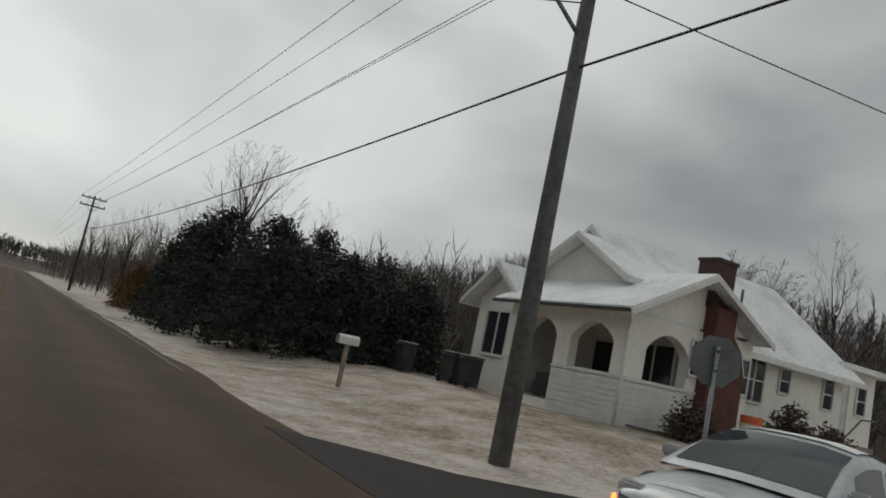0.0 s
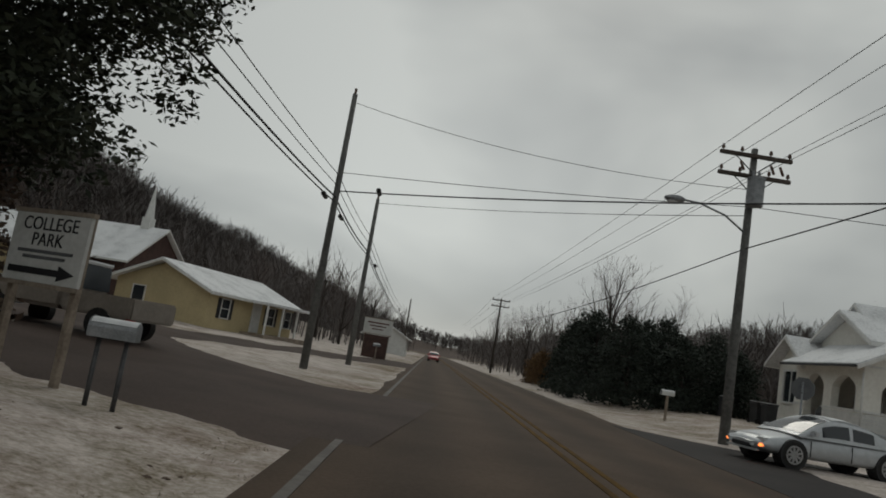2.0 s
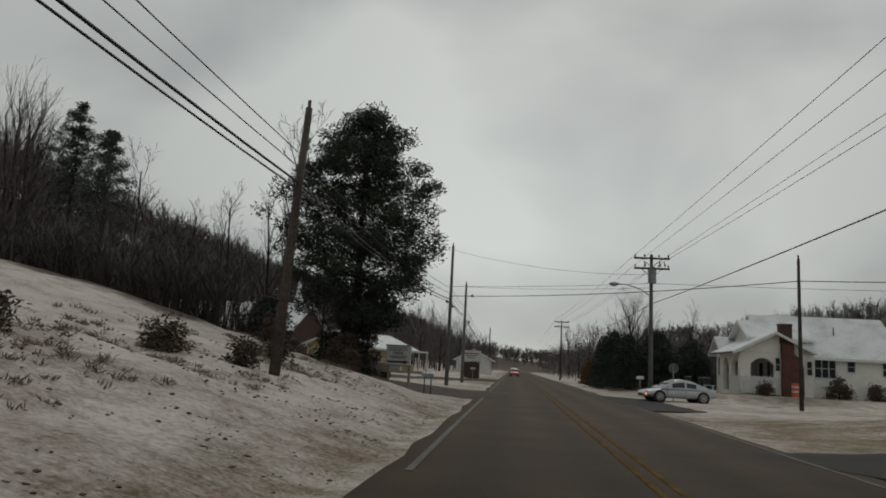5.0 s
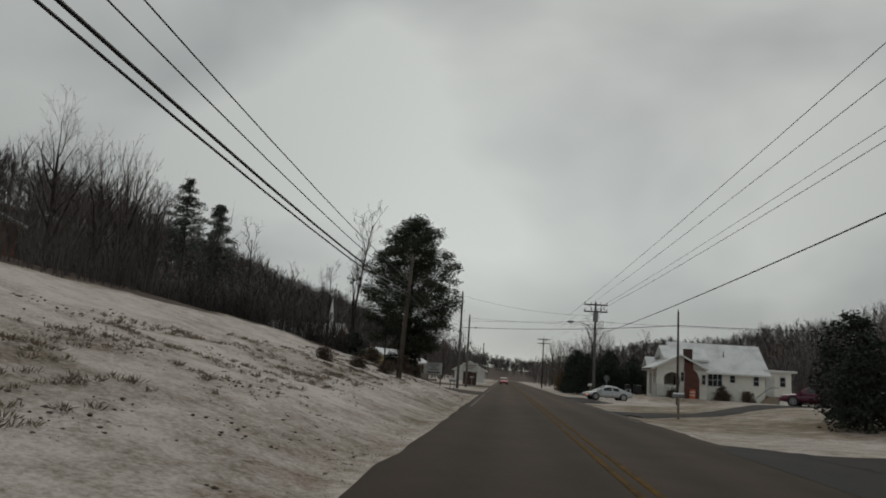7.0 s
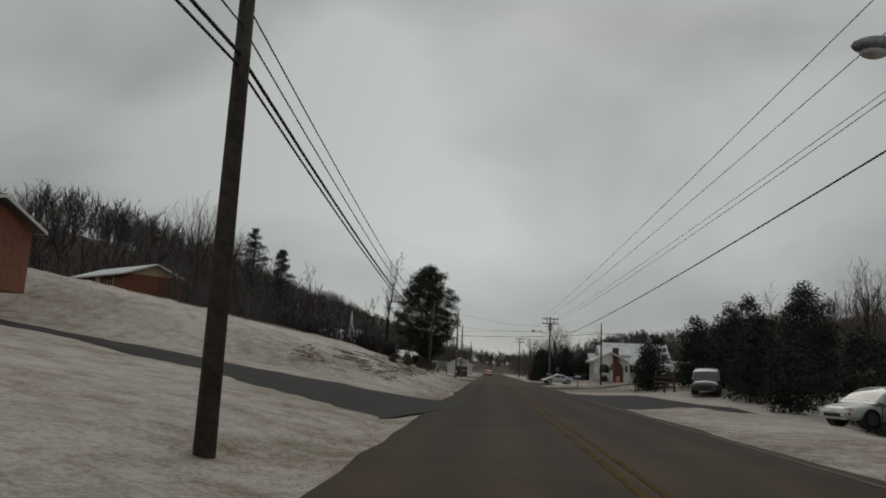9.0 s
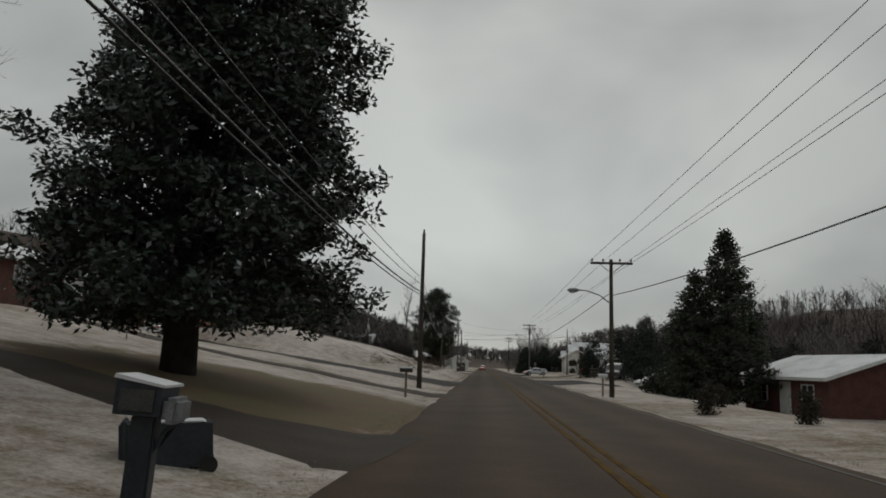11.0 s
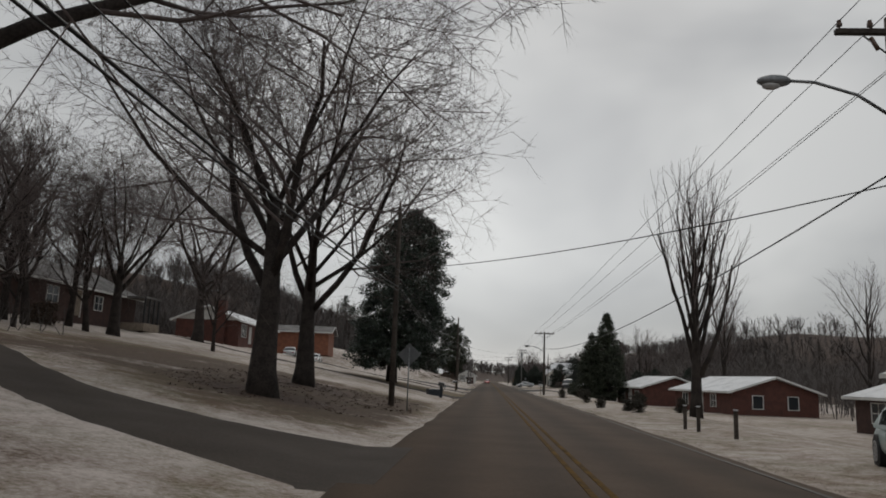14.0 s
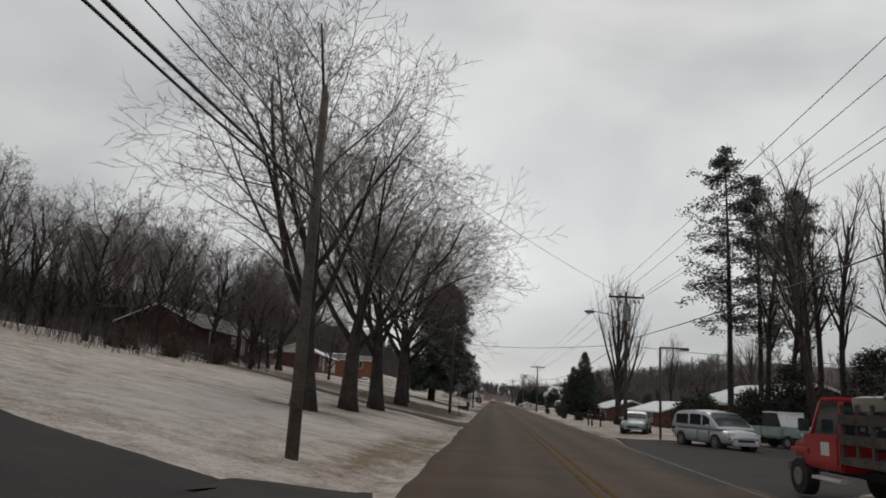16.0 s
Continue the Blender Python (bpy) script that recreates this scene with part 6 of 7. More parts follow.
        part("indicator", boxes((h - 0.20, h - 0.04, *sorted((s * w * 0.62, s * w * 0.84)), hood * 0.50, hood * 0.60), bevel=0.015), M["lamp_lit"] if lit else M["lamp_red"], t, "lit amber lamp" if lit else "")
        part("tail_light", boxes((-h - 0.005, -h + 0.1, *sorted((s * w * 0.48, s * w * 0.80)), deck * 0.66, deck * 0.82), bevel=0.02), M["lamp_red"], t)
    part("grille", boxes((h - 0.06, h + 0.012, -w * 0.45, w * 0.45, hood * 0.40, hood * 0.56), bevel=0.02), M["dark"], t)
    part("front_bumper", boxes((h - 0.14, h + 0.03, -w * 0.70, w * 0.70, 0.24, hood * 0.39), bevel=0.04), M[paint], t)
    part("rear_bumper", boxes((-h - 0.03, -h + 0.14, -w * 0.76, w * 0.76, 0.30, deck * 0.55), bevel=0.04), M[paint], t)
    part("number_plate", boxes((-h - 0.045, -h - 0.031, -0.16, 0.16, deck * 0.40, deck * 0.40 + 0.15)), M["sign_white"], t)
    if snow:
        V, F = [], []
        for i in range(7):
            sx = h * 0.60 + (h - 0.22 - h * 0.60) * i / 6
            zt = next(za + (zb - za) * (sx - xa) / (xb - xa) for (xa, _, za, _), (xb, _, zb, _) in zip(st, st[1:]) if sx <= xb)
            V += [(sx, w * 0.74 * u, zt + 0.012 - 0.05 * u * u) for u in (-1, -0.6, -0.2, 0.2, 0.6, 1)]
        F = [(i * 6 + k, i * 6 + k + 1, i * 6 + k + 7, i * 6 + k + 6) for i in range(6) for k in range(5)]
        part("snow_layer", mesh_from("snow_layer", V, F), M["snow"], t, "thin snow on the bonnet", smooth=True)
    return t


c = car(7.8, 55.6, 190, "silver", "silver sports coupe with snow on bonnet waiting at the side street", L=4.45, W=1.75, H=1.31, kind="coupe", lit=True)
bm = boxes((-2.12, -1.98, -0.72, 0.72, 1.06, 1.10), (-2.1, -2.0, -0.6, -0.54, 0.85, 1.07), (-2.1, -2.0, 0.54, 0.6, 0.85, 1.07), bevel=0.01)
part("spoiler", bm, M["silver"], c, "raised rear spoiler")
car(19.2, 36.3, 150, "maroon", "maroon sedan with snowy roof parked beside bushes", L=4.7, H=1.42, kind="sedan")
car(24.6, 39.0, 150, "darkcar", "dark sedan parked behind a maroon car", L=4.6, H=1.45, kind="sedan")
car(13.0, 1.8, -108, "darkcar", "dark sport utility car with snow on its roof", L=4.5, W=1.85, H=1.72, kind="van")

car(-29.6, -31, 100, "silver", "silver sedan under snow parked on a sloping driveway", L=4.6, H=1.42, kind="sedan")
car(-27, -27, 95, "white_paint", "snow-covered car parked beyond the brick house", L=4.6, H=1.45, kind="sedan")
car(12.6, -21.5, 200, "white_paint", "white sedan parked behind the roadside", L=4.6, H=1.42, kind="sedan")
car(7.5, -117.6, -106, "green", "pale green sedan with snowy windscreen parked by dark bushes", L=4.5, H=1.42, kind="sedan")
car(8.4, -132.5, -74, "silver", "silver minivan with snowy roof parked beside the road", L=4.9, W=1.92, H=1.72, kind="van")


car(-1.9, 150, -90, "red", "small red car on the road far away", L=4.4, H=1.45, kind="sedan", snow=False, z=0.03)


def red_truck(x, y, rot):
    """A flatbed truck, nose towards local +x, with a heap of scrap metal in stake sides."""
    t = thing("truck", "red flatbed truck loaded with grey and rusty scrap metal", "truck", pose(x, y, 0.05, 0, 0, rot))
    cab = bmesh.new()
    prism(cab, [(0.6, 0.62), (2.25, 0.62), (2.25, 1.32), (2.05, 1.36), (0.6, 1.36)], "y", -0.98, 0.98)
    bmesh.ops.bevel(cab, geom=list(cab.edges), offset=0.05, segments=2, affect="EDGES")
    part("cab", cab, M["red"], t)
    bm = bmesh.new()
    prism(bm, [(0.68, 1.34), (1.98, 1.34), (1.55, 2.05), (0.74, 2.05)], "y", -0.9, 0.9)
    part("glasshouse", bm, M["glass"], t)
    part("roof", boxes((0.66, 1.6, -0.92, 0.92, 2.052, 2.16), bevel=0.04), M["red"], t)
    for s in (-1, 1):
        rod("pillar", [(1.98, s * 0.9, 1.34), (1.55, s * 0.88, 2.06)], 0.05, M["red"], t, n=6)
        rod("pillar", [(0.70, s * 0.9, 1.34), (0.74, s * 0.88, 2.06)], 0.06, M["red"], t, n=6)
        d = part("door", boxes((0.75, 1.8, *sorted((s * 0.984, s * 1.0)), 0.72, 1.33), bevel=0.006), M["red"], t)
        part("emblem", boxes((1.05, 1.4, *sorted((s * 1.003, s * 1.008)), 0.92, 1.2)), M["sign_white"], d, "pale rectangular emblem")
        part("mirror", boxes((1.75, 1.85, *sorted((s * 1.05, s * 1.28)), 1.4, 1.68), bevel=0.02), M["darkmetal"], t)
        part("running_board", boxes((0.55, 1.75, *sorted((s * 0.8, s * 1.06)), 0.40, 0.47), bevel=0.01), M["sign_white"], t, "pale running board")
        part("fender", boxes((1.85, 2.9, *sorted((s * 0.62, s * 1.02)), 0.8, 1.14), bevel=0.12), M["red"], t)
        part("headlight", boxes((2.98, 3.06, *sorted((s * 0.45, s * 0.75)), 0.85, 1.05), bevel=0.02), M["lamp_clear"], t)
    part("hood", boxes((2.2, 3.0, -0.66, 0.66, 0.62, 1.28), bevel=0.12), M["red"], t)
    part("bumper", boxes((3.0, 3.15, -0.95, 0.95, 0.45, 0.68), bevel=0.03), M["metal"], t)
    part("chassis", boxes((-3.8, 2.2, -0.45, 0.45, 0.5, 0.68)), M["dark"], t)
    part("flatbed", boxes((-4.0, 0.5, -1.1, 1.1, 0.8, 0.95), bevel=0.01), M["pole"], t)
    for i in range(9):
        for s in (-1, 1):
            part("stake", boxes((-3.95 + i * 0.54, -3.87 + i * 0.54, *sorted((s * 1.0, s * 1.06)), 0.95, 2.0)), M["pole"], t)
    for zz in (1.2, 1.6):
        for s in (-1, 1):
            part("side_board", boxes((-4.0, 0.48, *sorted((s * 1.061, s * 1.09)), zz, zz + 0.2)), M["pole"], t)
    q = random.Random(61)
    for i in range(46):
        ln, th = q.uniform(0.4, 1.5), q.uniform(0.03, 0.28)
        ob = part("scrap", boxes((-ln / 2, ln / 2, -q.uniform(0.05, 0.3), q.uniform(0.05, 0.3), -th / 2, th / 2), bevel=0.01), M[q.choice(("sign_back", "darkmetal", "darkmetal", "dark_brick", "tan", "dark"))], t)
        px = q.uniform(-3.4, -0.1)
        ob.matrix_local = pose(px, q.uniform(-0.72, 0.72), 1.05 + q.random() * (1.35 - 0.2 * abs(px + 1.6)), q.uniform(-50, 50), q.uniform(-50, 50), q.uniform(0, 360))
    for sx in (-2.6, 2.4):
        for s in (-1, 1):
            bm = bmesh.new()
            disc(bm, "y", (0, 0), 0.40, s * 0.74, s * 1.03, 24)
            bmesh.ops.bevel(bm, geom=[e for e in bm.edges if e.is_manifold and e.calc_face_angle() > 1.0], offset=0.04, segments=2, affect="EDGES")
            wh = part("wheel", bm, M["rubber"], t)
            wh.location = (sx, 0, 0.38)
            bm = bmesh.new()
            disc(bm, "y", (0, 0), 0.2, s * 1.032, s * 1.05, 14)
            part("rim", bm, M["rim"], wh)


red_truck(6.0, -153.6, 94)


def pickup(x, y, rot, paint, label):
    """An old rounded pickup, nose towards local +x."""
    t = thing("pickup_truck", label, "pickup truck", pose(x, y, max(ground_z(x, y), 0) + 0.03, 0, 0, rot))
    part("cab", boxes((-0.4, 1.1, -0.92, 0.92, 0.5, 1.15), bevel=0.1), M[paint], t)
    bm = bmesh.new()
    prism(bm, [(-0.35, 1.1), (1.0, 1.1), (0.72, 1.78), (-0.28, 1.78)], "y", -0.84, 0.84)
    part("glasshouse", bm, M["glass"], t)
    part("roof", boxes((-0.36, 0.8, -0.86, 0.86, 1.76, 1.86), bevel=0.04), M["snow"], t, "roof under snow")
    bm = bmesh.new()
    prism(bm, [(1.02, 1.12), (1.06, 1.12), (0.78, 1.76), (0.74, 1.76)], "y", -0.78, 0.78)
    part("windscreen_snow", bm, M["snow"], t, "snow lying on the windscreen")
    part("hood", boxes((1.05, 2.35, -0.8, 0.8, 0.5, 1.1), bevel=0.12), M[paint], t)
    part("hood_snow", boxes((1.15, 2.2, -0.66, 0.66, 1.102, 1.14), bevel=0.015), M["snow"], t)
    part("bed", boxes((-2.5, -0.42, -0.9, 0.9, 0.5, 1.05), bevel=0.05), M[paint], t)
    part("grille", boxes((2.33, 2.38, -0.55, 0.55, 0.62, 0.92), bevel=0.015), M["metal"], t)
    part("bumper", boxes((2.36, 2.5, -0.9, 0.9, 0.42, 0.58), bevel=0.03), M["metal"], t)
    for s in (-1, 1):
        part("headlight", boxes((2.33, 2.40, *sorted((s * 0.58, s * 0.76)), 0.7, 0.88), bevel=0.02), M["lamp_clear"], t)
        for sx in (-1.6, 1.65):
            bm = bmesh.new()
            disc(bm, "y", (0, 0), 0.36, s * 0.7, s * 0.93, 22)
            wh = part("wheel", bm, M["rubber"], t)
            wh.location = (sx, 0, 0.34)
            bm = bmesh.new()
            disc(bm, "y", (0, 0), 0.18, s * 0.932, s * 0.95, 14)
            part("rim", bm, M["rim"], wh)


pickup(12.9, -128.6, -72, "green", "old pale green pickup under snow beside a minivan")
pickup(-12.0, 55.6, 165, "tan", "brownish grey pickup standing on the side street")


def yard_lamp(x, y, h):
    t = thing("street_lamp", "thin square-armed yard lamp on a dark pole", "street lamp", pose(x, y, ground_z(x, y)))
    rod("pole", [(0, 0, -0.3), (0, 0, h)], 0.07, M["darkmetal"], t, n=8)
    rod("arm", [(0, 0, h), (1.3, 0, h)], 0.05, M["darkmetal"], t, n=8)
    part("lamp_head", boxes((1.1, 1.6, -0.12, 0.12, h - 0.12, h + 0.04), bevel=0.02), M["darkmetal"], t)


yard_lamp(7.15, -126.5, 5.1)


def rail_fence(x, y, rot, n):
    """A low rail fence of round posts and two weathered boards."""
    t = thing("fence", "weathered grey wooden rail fence before evergreens", "fence", pose(x, y, ground_z(x, y), 0, 0, rot))
    for i in range(n + 1):
        part("post", boxes((i * 2.0 - 0.06, i * 2.0 + 0.06, -0.06, 0.06, -0.2, 1.25), bevel=0.01), M["pole"], t)
    for i in range(n):
        for zz in (0.4, 0.75, 1.1):
            part("rail", boxes((i * 2.0 + 0.03, i * 2.0 + 1.97, -0.09, -0.062, zz, zz + 0.13)), M["pole"], t)


rail_fence(11.4, 10.4, -82, 2)

# ---- signs, mailboxes and other street things ----


def mailbox(x, y, label, posts=1, height=1.05, paint="metal", rot=0.0, snow=True):
    t = thing("mailbox", label, "mailbox", pose(x, y, ground_z(x, y), 0, 0, rot), group="mailboxes")
    if posts == 1:
        part("post", boxes((-0.05, 0.05, -0.05, 0.05, -0.3, height), bevel=0.008), M["wood"], t)
    else:
        for s in (-0.16, 0.16):
            rod("post", [(s, 0, -0.3), (s, 0, height)], 0.03, M["darkmetal"], t, n=8)
    prof = [(-0.1, 0.0), (0.1, 0.0), (0.1, 0.12)] + [(0.1 * math.cos(a), 0.12 + 0.1 * math.sin(a)) for a in [math.pi * k / 8 for k in range(1, 8)]] + [(-0.1, 0.12)]
    b = part("box", prism(bmesh.new(), prof, "x", -0.27, 0.27), M[paint], t)
    b.location = (0, 0, height)
    part("door", prism(bmesh.new(), [(u * 0.94, v * 0.96 + 0.005) for u, v in prof], "x", -0.285, -0.271), M["metal"], b)
    part("flag", boxes((0.05, 0.08, 0.101, 0.115, 0.05, 0.24), (0.05, 0.16, 0.101, 0.115, 0.17, 0.24)), M["lamp_red"], b)
    if snow:
        part("snow_cap", prism(bmesh.new(), [(u * 1.02, v + 0.012) for u, v in prof[3:10]], "x", -0.26, 0.26), M["snow"], b)
    return t


mailbox(7.6, 67.4, "white metal mailbox on a wooden post capped by snow", paint="sign_white")
mailbox(-6.2, 44.9, "wide grey mailbox on two thin posts", posts=2, height=0.80, rot=4)
mailbox(6.6, 21.6, "metal mailbox on a wooden post by the driveway", rot=0)
mailbox(-5.3, -50.8, "dark mailbox on a wooden post by the driveway", paint="black_plastic", rot=0)
mailbox(5.0, -39.0, "white mailbox on a post at the road's edge", paint="sign_white")
mailbox(-6.6, 92.0, "small mailbox on a post at the verge", paint="metal")


def newspaper_post(x, y):
    """A stout dark post with a large mailbox under a sloping snowy lid and a newspaper tube on its side."""
    t = thing("mailbox", "large dark mailbox on a stout post with a snowy lid", "mailbox", pose(x, y, ground_z(x, y), 0, 3, 6), group="mailboxes")
    part("post", boxes((-0.12, 0.12, -0.10, 0.10, -0.3, 0.86), bevel=0.02), M["blue_bin"], t)
    b = part("box", prism(bmesh.new(), [(-0.24, 0.864), (0.20, 0.864), (0.20, 1.14), (-0.24, 1.20)], "y", -0.27, 0.27), M["blue_bin"], t)
    part("door", boxes((-0.19, 0.14, -0.288, -0.272, 0.90, 1.12), bevel=0.008), M["darkmetal"], b, "dull grey mailbox door")
    part("snow_cap", prism(bmesh.new(), [(-0.26, 1.206), (0.23, 1.14), (0.23, 1.165), (-0.25, 1.245)], "y", -0.29, 0.29), M["snow"], t)
    part("newspaper_tube", boxes((0.205, 0.36, -0.25, 0.22, 0.80, 1.05), bevel=0.04), M["metal"], t, "weathered grey newspaper tube")
    part("brace", prism(bmesh.new(), [(0.122, 0.50), (0.122, 0.62), (0.30, 0.796), (0.24, 0.796)], "y", -0.04, 0.04), M["blue_bin"], t)


newspaper_post(-5.35, -75.5)


def bin_box(x, y, rot, label, paint="blue_bin", w=0.55, h=0.95, tip=0.0):
    """A wheeled refuse bin."""
    t = thing("refuse_bin", label, "refuse bin", pose(x + (0.5 if tip else 0.0), y, ground_z(x + (0.5 if tip else 0.0), y) + (0.34 if tip else 0.0), 0, tip, rot), group="refuse bins")
    bm = bmesh.new()
    prism(bm, [(-w * 0.40, 0.05), (w * 0.40, 0.05), (w * 0.5, h), (-w * 0.5, h)], "y", -w * 0.52, w * 0.52)
    part("body", bm, M[paint], t)
    part("lid", boxes((-w * 0.55, w * 0.58, -w * 0.56, w * 0.56, h + 0.004, h + 0.07), bevel=0.02), M[paint], t)
    part("snow_cap", boxes((-w * 0.5, w * 0.5, -w * 0.5, w * 0.5, h + 0.072, h + 0.10), bevel=0.01), M["snow" if not tip else paint], t)
    for s in (-1, 1):
        bm = bmesh.new()
        disc(bm, "y", (-w * 0.42, 0.11), 0.11, s * w * 0.53, s * w * 0.6, 14)
        part("wheel", bm, M["rubber"], t)
    if tip:
        part("snow_layer", prism(bmesh.new(), [(w * 0.425, 0.12), (w * 0.505, h - 0.06), (w * 0.545, h - 0.08), (w * 0.455, 0.16)], "y", -w * 0.48, w * 0.30), M["snow"], t, "snow on the upturned side")
    rod("handle", [(-w * 0.62, -w * 0.4, h - 0.02), (-w * 0.62, w * 0.4, h - 0.02)], 0.02, M["black_plastic"], t)


bin_box(-6.0, -73.0, 24, "dark blue refuse bin lying on its side under snow", tip=-95, w=0.62, h=1.05)
bin_box(13.4, 70.6, 0, "black refuse bin with snow on its lid", "black_plastic"), bin_box(13.3, 71.5, 10, "black refuse bin with snow on its lid", "black_plastic"), bin_box(12.6, 73.6, 0, "black refuse bin with snow on its lid", "black_plastic")


def board(x, y, rot, w, h, z0, label, posts=2, lines=(), name="sign"):
    """A painted board on posts; it faces local -y."""
    g = ground_z(x, y)
    t = thing(name, label, "sign", pose(x, y, g, 0, 0, rot))
    part("panel", boxes((-w / 2, w / 2, -0.03, 0.03, z0, z0 + h), bevel=0.006), M["sign_white"], t)
    for zz in (z0 - 0.06, z0 + h):
        part("rail", boxes((-w / 2 - 0.04, w / 2 + 0.04, -0.04, 0.04, zz, zz + 0.06)), M["wood"], t)
    for s in ((-1, 1) if posts == 2 else (0,)):
        part("post", boxes((s * w * 0.42 - 0.05, s * w * 0.42 + 0.05, 0.031, 0.13, -0.3, z0 + h + 0.02), bevel=0.008), M["wood"], t)
    return t


def lettering(parent, text, size, x, y, z, material):
    cu = bpy.data.curves.new("lettering", "FONT")
    cu.body, cu.size, cu.align_x, cu.extrude = text, size, "CENTER", 0.004
    tmp = new("lettering", cu)
    me = bpy.data.meshes.new_from_object(tmp)
    bpy.data.objects.remove(tmp)
    ob = part("lettering", me, material, parent)
    if not me.materials or me.materials[0] is None:
        me.materials.clear()
        me.materials.append(material)
    ob.matrix_local = pose(x, y, z, 90, 0, 0)
    return ob


s = board(-7.9, 46.2, -25, 1.5, 0.95, 1.30, "white board sign with black lettering and arrow on two posts")
lettering(s, "COLLEGE", 0.26, 0, -0.036, 2.02, M["sign_black"]), lettering(s, "PARK", 0.26, 0, -0.036, 1.80, M["sign_black"])
for zz, hw in ((1.70, 0.55), (1.62, 0.42)):
    part("small_print", boxes((-hw, hw, -0.038, -0.032, zz, zz + 0.045)), M["sign_back"], s)
bm = boxes((-0.66, 0.34, -0.038, -0.032, 1.41, 1.50))
prism(bm, [(0.34, 1.35), (0.66, 1.455), (0.34, 1.56)], "y", -0.038, -0.032)
part("arrow", bm, M["sign_black"], s)
s = board(-7.2, 98.0, 0, 2.4, 1.25, 2.0, "white roadside board with unreadable print on a brick base")
part("print", boxes((-0.9, 0.9, -0.038, -0.032, 2.85, 2.97), (-0.7, 0.7, -0.038, -0.032, 2.6, 2.7), (-0.5, 0.5, -0.038, -0.032, 2.35, 2.43)), M["brick"], s)
part("base", boxes((-1.0, 1.0, -0.15, 0.15, -0.3, 1.9)), M["dark_brick"], s)


def road_sign(x, y, rot, shape, label, h=2.0, size=0.76, tilt=0.0):
    """A metal road sign on a post, its plain back towards local -y."""
    t = thing("road_sign", label, "road sign", pose(x, y, ground_z(x, y), 0, tilt, rot), group="road signs")
    rod("post", [(0, 0, -0.3), (0, 0, h + size * 0.3)], 0.03, M["metal"], t, n=8)
    n = {"octagon": 8, "diamond": 4}[shape]
    a0 = math.pi / 8 if n == 8 else 0
    part("plate", prism(bmesh.new(), [(size / 2 * math.cos(a0 + 2 * math.pi * k / n) * (1.08 if n == 8 else 1.0), h + size / 2 * math.sin(a0 + 2 * math.pi * k / n) * (1.08 if n == 8 else 1.0)) for k in range(n)], "y", 0.032, 0.038), M["sign_back"], t, "grey metal back")
    for k in (-0.12, 0.12):
        part("bolt", boxes((-0.015, 0.015, -0.04, 0.0315, h + k - 0.015, h + k + 0.015)), M["darkmetal"], t)


road_sign(7.9, 56.9, -35, "octagon", "grey back of an octagonal stop sign on a metal post", h=2.05, size=0.62)
road_sign(-5.4, -99.2, 0, "diamond", "grey back of a diamond road sign on a metal post", h=2.55, size=1.1)
rod_post = thing("construction_barrel", "orange and white traffic barrel by the bungalow", "traffic barrel", pose(17.6, 63.3, ground_z(17.6, 63.3)))
bm = bmesh.new()
disc(bm, "z", (0, 0), 0.28, 0, 0.95, 18)
part("body", bm, M["orange"], rod_post)
for zz in (0.3, 0.62):
    bm = bmesh.new()
    disc(bm, "z", (0, 0), 0.287, zz, zz + 0.12, 18)
    part("band", bm, M["sign_white"], rod_post)

for i, (x, y) in enumerate(((6.1, -103.5), (6.2, -105.0), (6.4, -108.6))):
    t = thing("marker_post", "short wooden marker post at the lawn's edge", "post", pose(x, y, ground_z(x, y)), group="marker posts")
    part("post", boxes((-0.06, 0.06, -0.06, 0.06, -0.2, 0.9), bevel=0.01), M["pole"], t)
    part("cap", boxes((-0.07, 0.07, -0.07, 0.07, 0.901, 0.94), bevel=0.01), M["snow"], t)


def bush(x, y, w, h, label, seed, material="bushleaf", group="bushes", name="bush"):
    leafy(name, x, y, h, 0.0, w / 2, lambda t: (1 - t ** 2.2) ** 0.5 * min(1, 0.7 + 2 * t), int((30 if w < 2.5 else 26) * (w * h) ** 0.7) + 22, 38 if w < 2.5 else 23, (0.085 + 0.035 * w) if w < 2.5 else 0.22, M[material], seed, label, r0=0.05, spread=0.24 + 0.06 * w, group=group, category="bush")


for i, (x, y, w, h) in enumerate(((6.5, -70.8, 0.9, 1.1), (6.1, -55.2, 0.9, 1.0), (7.6, -60.1, 0.8, 0.9), (6.1, -81.8, 0.7, 0.6), (7.0, -87.0, 0.8, 0.7), (7.0, -89.7, 0.7, 0.7), (11.2, -68.8, 1.3, 1.2), (9.3, -77.8, 0.8, 1.0), (14, -57, 1.6, 1.3), (16.5, -62, 1.6, 1.4), (8.6, -49, 0.9, 0.9))):
    bush(x, y, w * 0.75, h * 0.95, "small spindly dark shrub on a snowy lawn", 400 + i, material="shrubleaf")
for i, (x, y, w, h) in enumerate(((15.6, 63.6, 1.4, 0.8), (20.9, 64.4, 2.0, 1.3), (23.6, 64.6, 1.6, 1.0))):
    bush(x, y, w, h, "low brown bush against the bungalow wall", 420 + i, material="brownleaf")
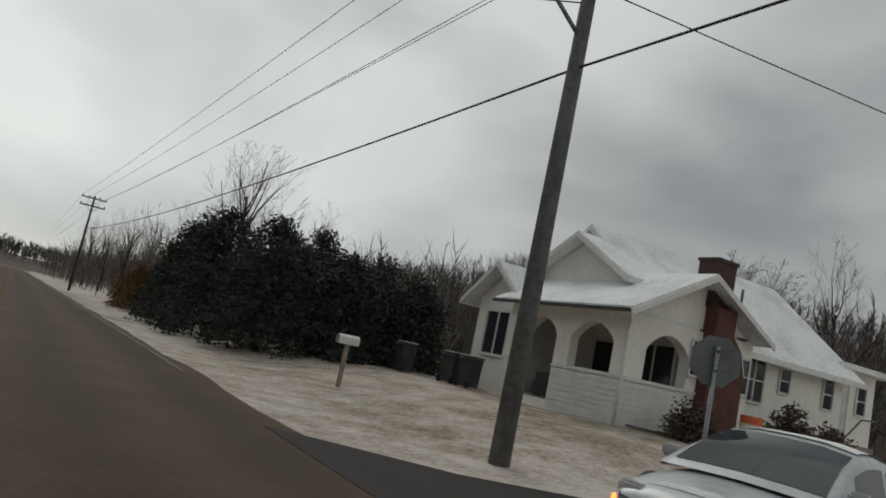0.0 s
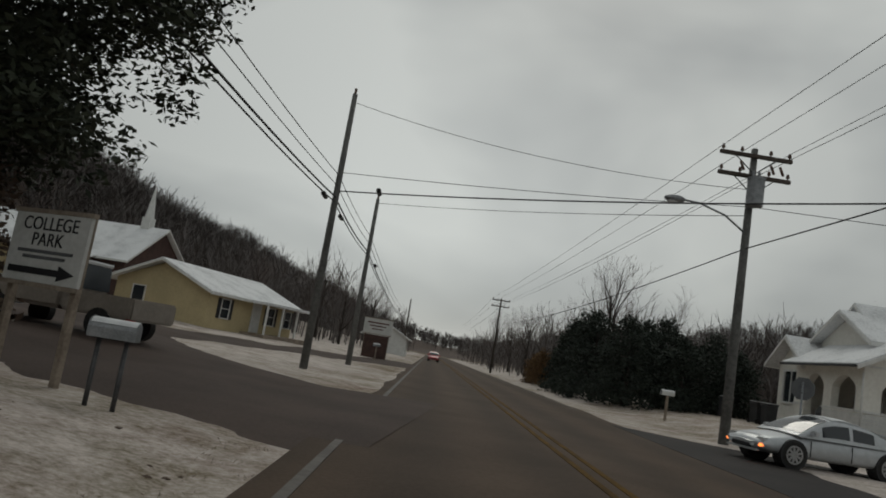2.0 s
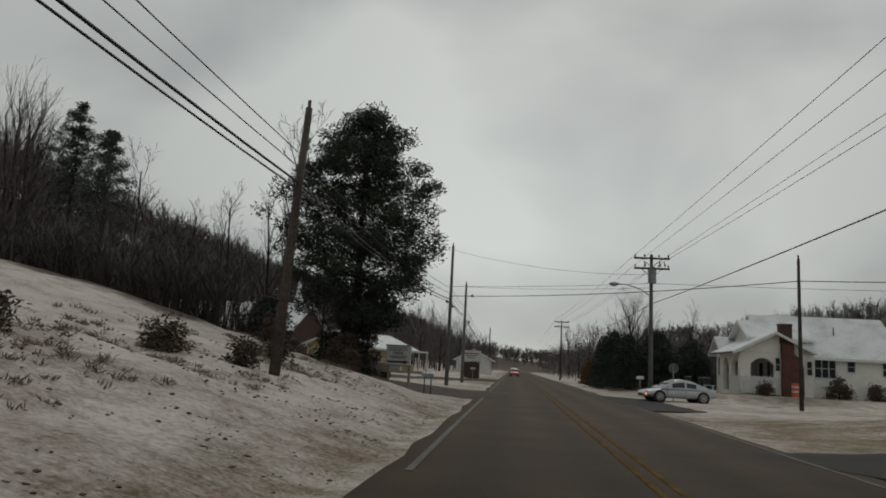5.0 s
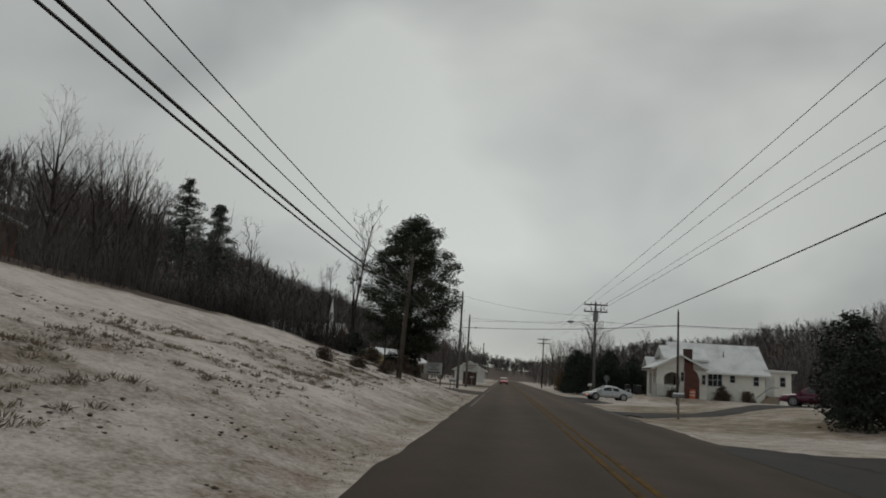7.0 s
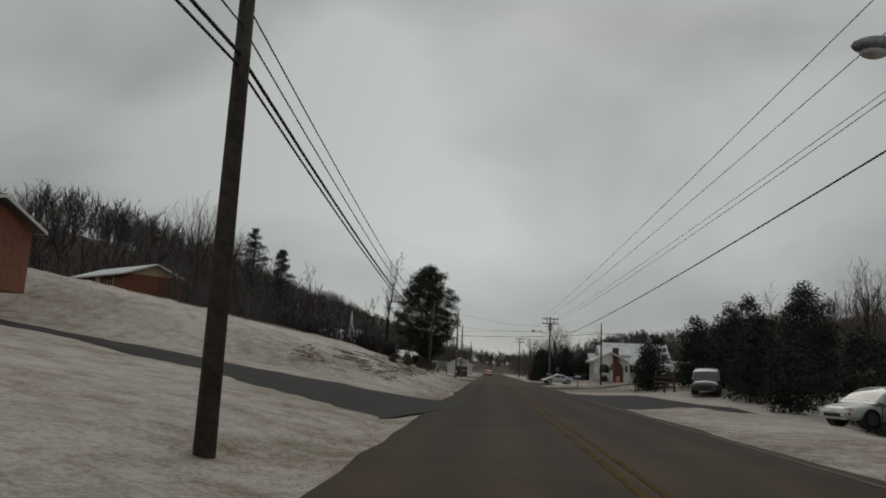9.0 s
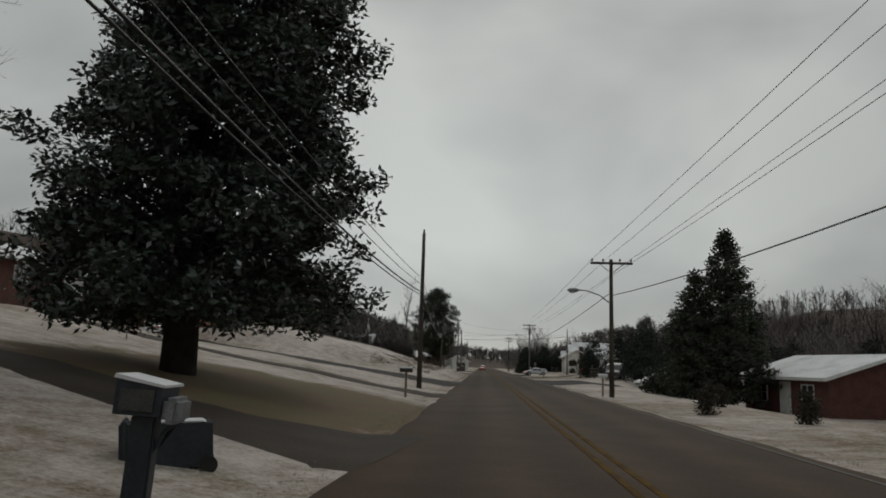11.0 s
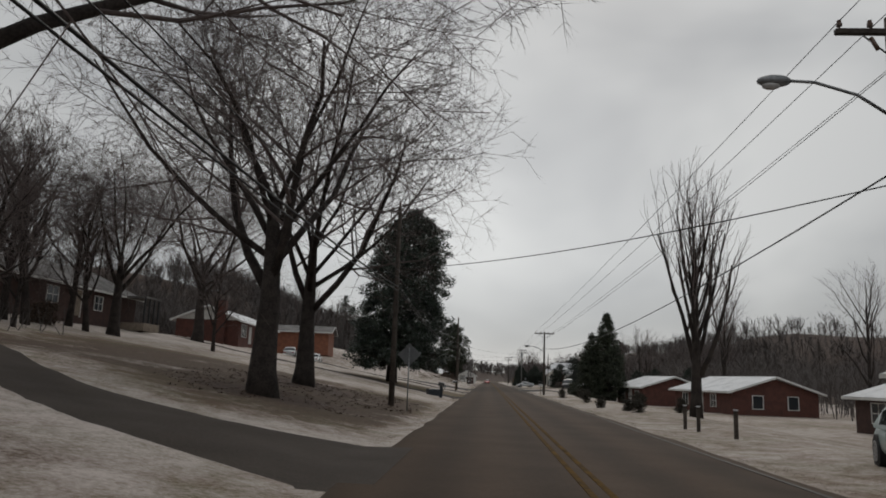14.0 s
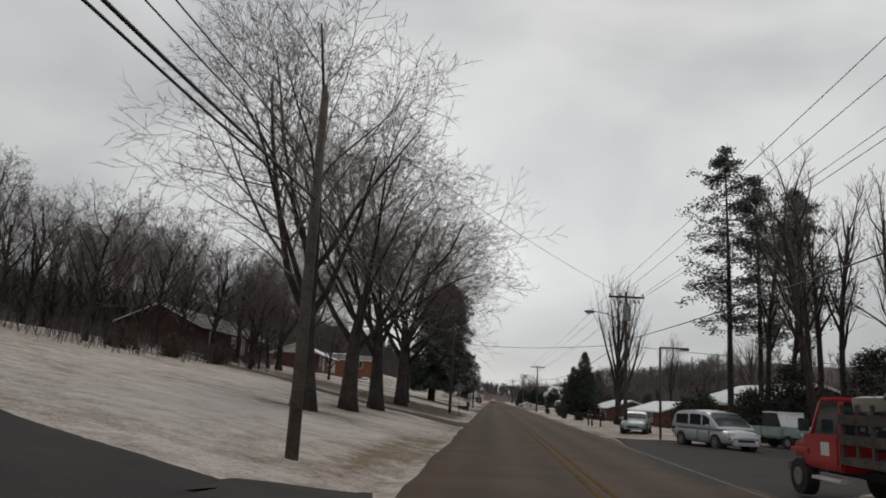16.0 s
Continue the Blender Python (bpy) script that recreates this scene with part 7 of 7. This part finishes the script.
for i, (x, y, w, h) in enumerate(((11.6, 13.4, 3.0, 3.6), (12.8, 17.0, 3.6, 4.6), (15.6, 5.0, 3.8, 4.8), (14.6, 10.0, 4.2, 5.6), (16.4, 17.0, 3.6, 4.8), (16.2, 0.5, 4.2, 5.2), (17.8, 7.5, 4.6, 7.0), (14.2, -3.0, 3.4, 4.2), (17.0, -6.5, 4.0, 5.0), (13.6, -10.5, 3.0, 3.4), (15.5, -14.5, 3.6, 4.2), (18.5, 14.0, 4.6, 7.0), (20.0, 2.5, 4.8, 7.6), (22.5, 9.0, 4.8, 8.0))):
    bush(x, y, w, h, "large dark evergreen shrub beside the road", 430 + i, material="needles", name="evergreen_shrub")
for i, (x, y, w, h) in enumerate(((12.5, -111.5, 3.4, 2.8), (12.6, -115.6, 3.2, 3.2), (11.7, -119.2, 3.0, 2.7), (15.2, -118.0, 3.4, 3.2), (13.8, -121.5, 3.2, 3.2))):
    bush(x, y, w, h, "large dark evergreen bush by a parked car", 450 + i, material="evergreen")
for i, (x, y, w, h) in enumerate(((14, -30, 3, 2.4), (13, -24, 3.2, 2.8), (15, -18, 3.4, 3.0), (10.5, -29, 2.6, 1.8))):
    bush(x, y, w, h, "dark overgrown bush along the roadside", 470 + i, material="evergreen")
for i, (x, y, w, h) in enumerate(((-10.0, 47.2, 2.2, 3.2), (-11.0, 46.4, 2.2, 3.0), (-10.4, 45.0, 1.8, 2.4), (-10.4, 43.4, 1.6, 1.6), (-9.6, 42.4, 1.2, 1.0), (-9.2, 28.2, 1.0, 0.6), (-10.4, 26.0, 1.1, 0.6), (-9.4, 31.5, 0.9, 0.5), (-11.2, 21.0, 0.9, 0.45), (-11.6, 37.5, 1.4, 1.0))):
    bush(x, y, w, h, "tangled brown shrub on the roadside bank", 480 + i, material="brownleaf")

for i, (x, y, w, h) in enumerate(((7.2, 99.5, 2.4, 3.0), (7.0, 103.5, 2.2, 2.4), (8.0, 108.0, 2.6, 2.8))):
    bush(x, y, w, h, "rusty brown shrub at the hedge's end", 474 + i, material="rustleaf")

for i, (x, y, w, h) in enumerate(((15.0, -125.0, 4.2, 4.6), (18.0, -128.5, 4.6, 5.4), (22.0, -131.5, 4.8, 5.6), (26.5, -133.0, 5.0, 6.0), (19.0, -137.5, 3.6, 3.4), (18.5, -117.0, 3.6, 3.6), (19.5, -27.0, 3.6, 4.4), (23.0, -21.5, 4.0, 4.8), (27.0, -26.0, 4.0, 5.0), (16.0, -24.0, 3.2, 3.6))):
    bush(x, y, w, h, "dark overgrown evergreen behind parked cars and houses", 490 + i, material="needles", group="overgrown evergreens", name="evergreen_shrub")
for i, (x, y, w, h) in enumerate(((-25.5, -117.5, 2.2, 1.5), (-27.5, -121, 2.4, 1.6), (-24.5, -112, 2.0, 1.3), (-26.5, -106, 2.4, 1.5), (-29, -98, 2.6, 1.8), (-28.5, -91, 2.2, 1.4))):
    bush(x, y, w, h, "withered brown shrub along the top of the lawn", 510 + i, material="brownleaf", group="withered shrubs")

for i, (x, y, w, h) in enumerate(((-10.2, 46.4, 2.0, 3.4), (-11.4, 45.4, 2.0, 2.4))):
    bush(x, y, w, h, "dark tangled evergreen shrub under roadside trees", 530 + i, material="needles", group="bank shrubs", name="evergreen_shrub")
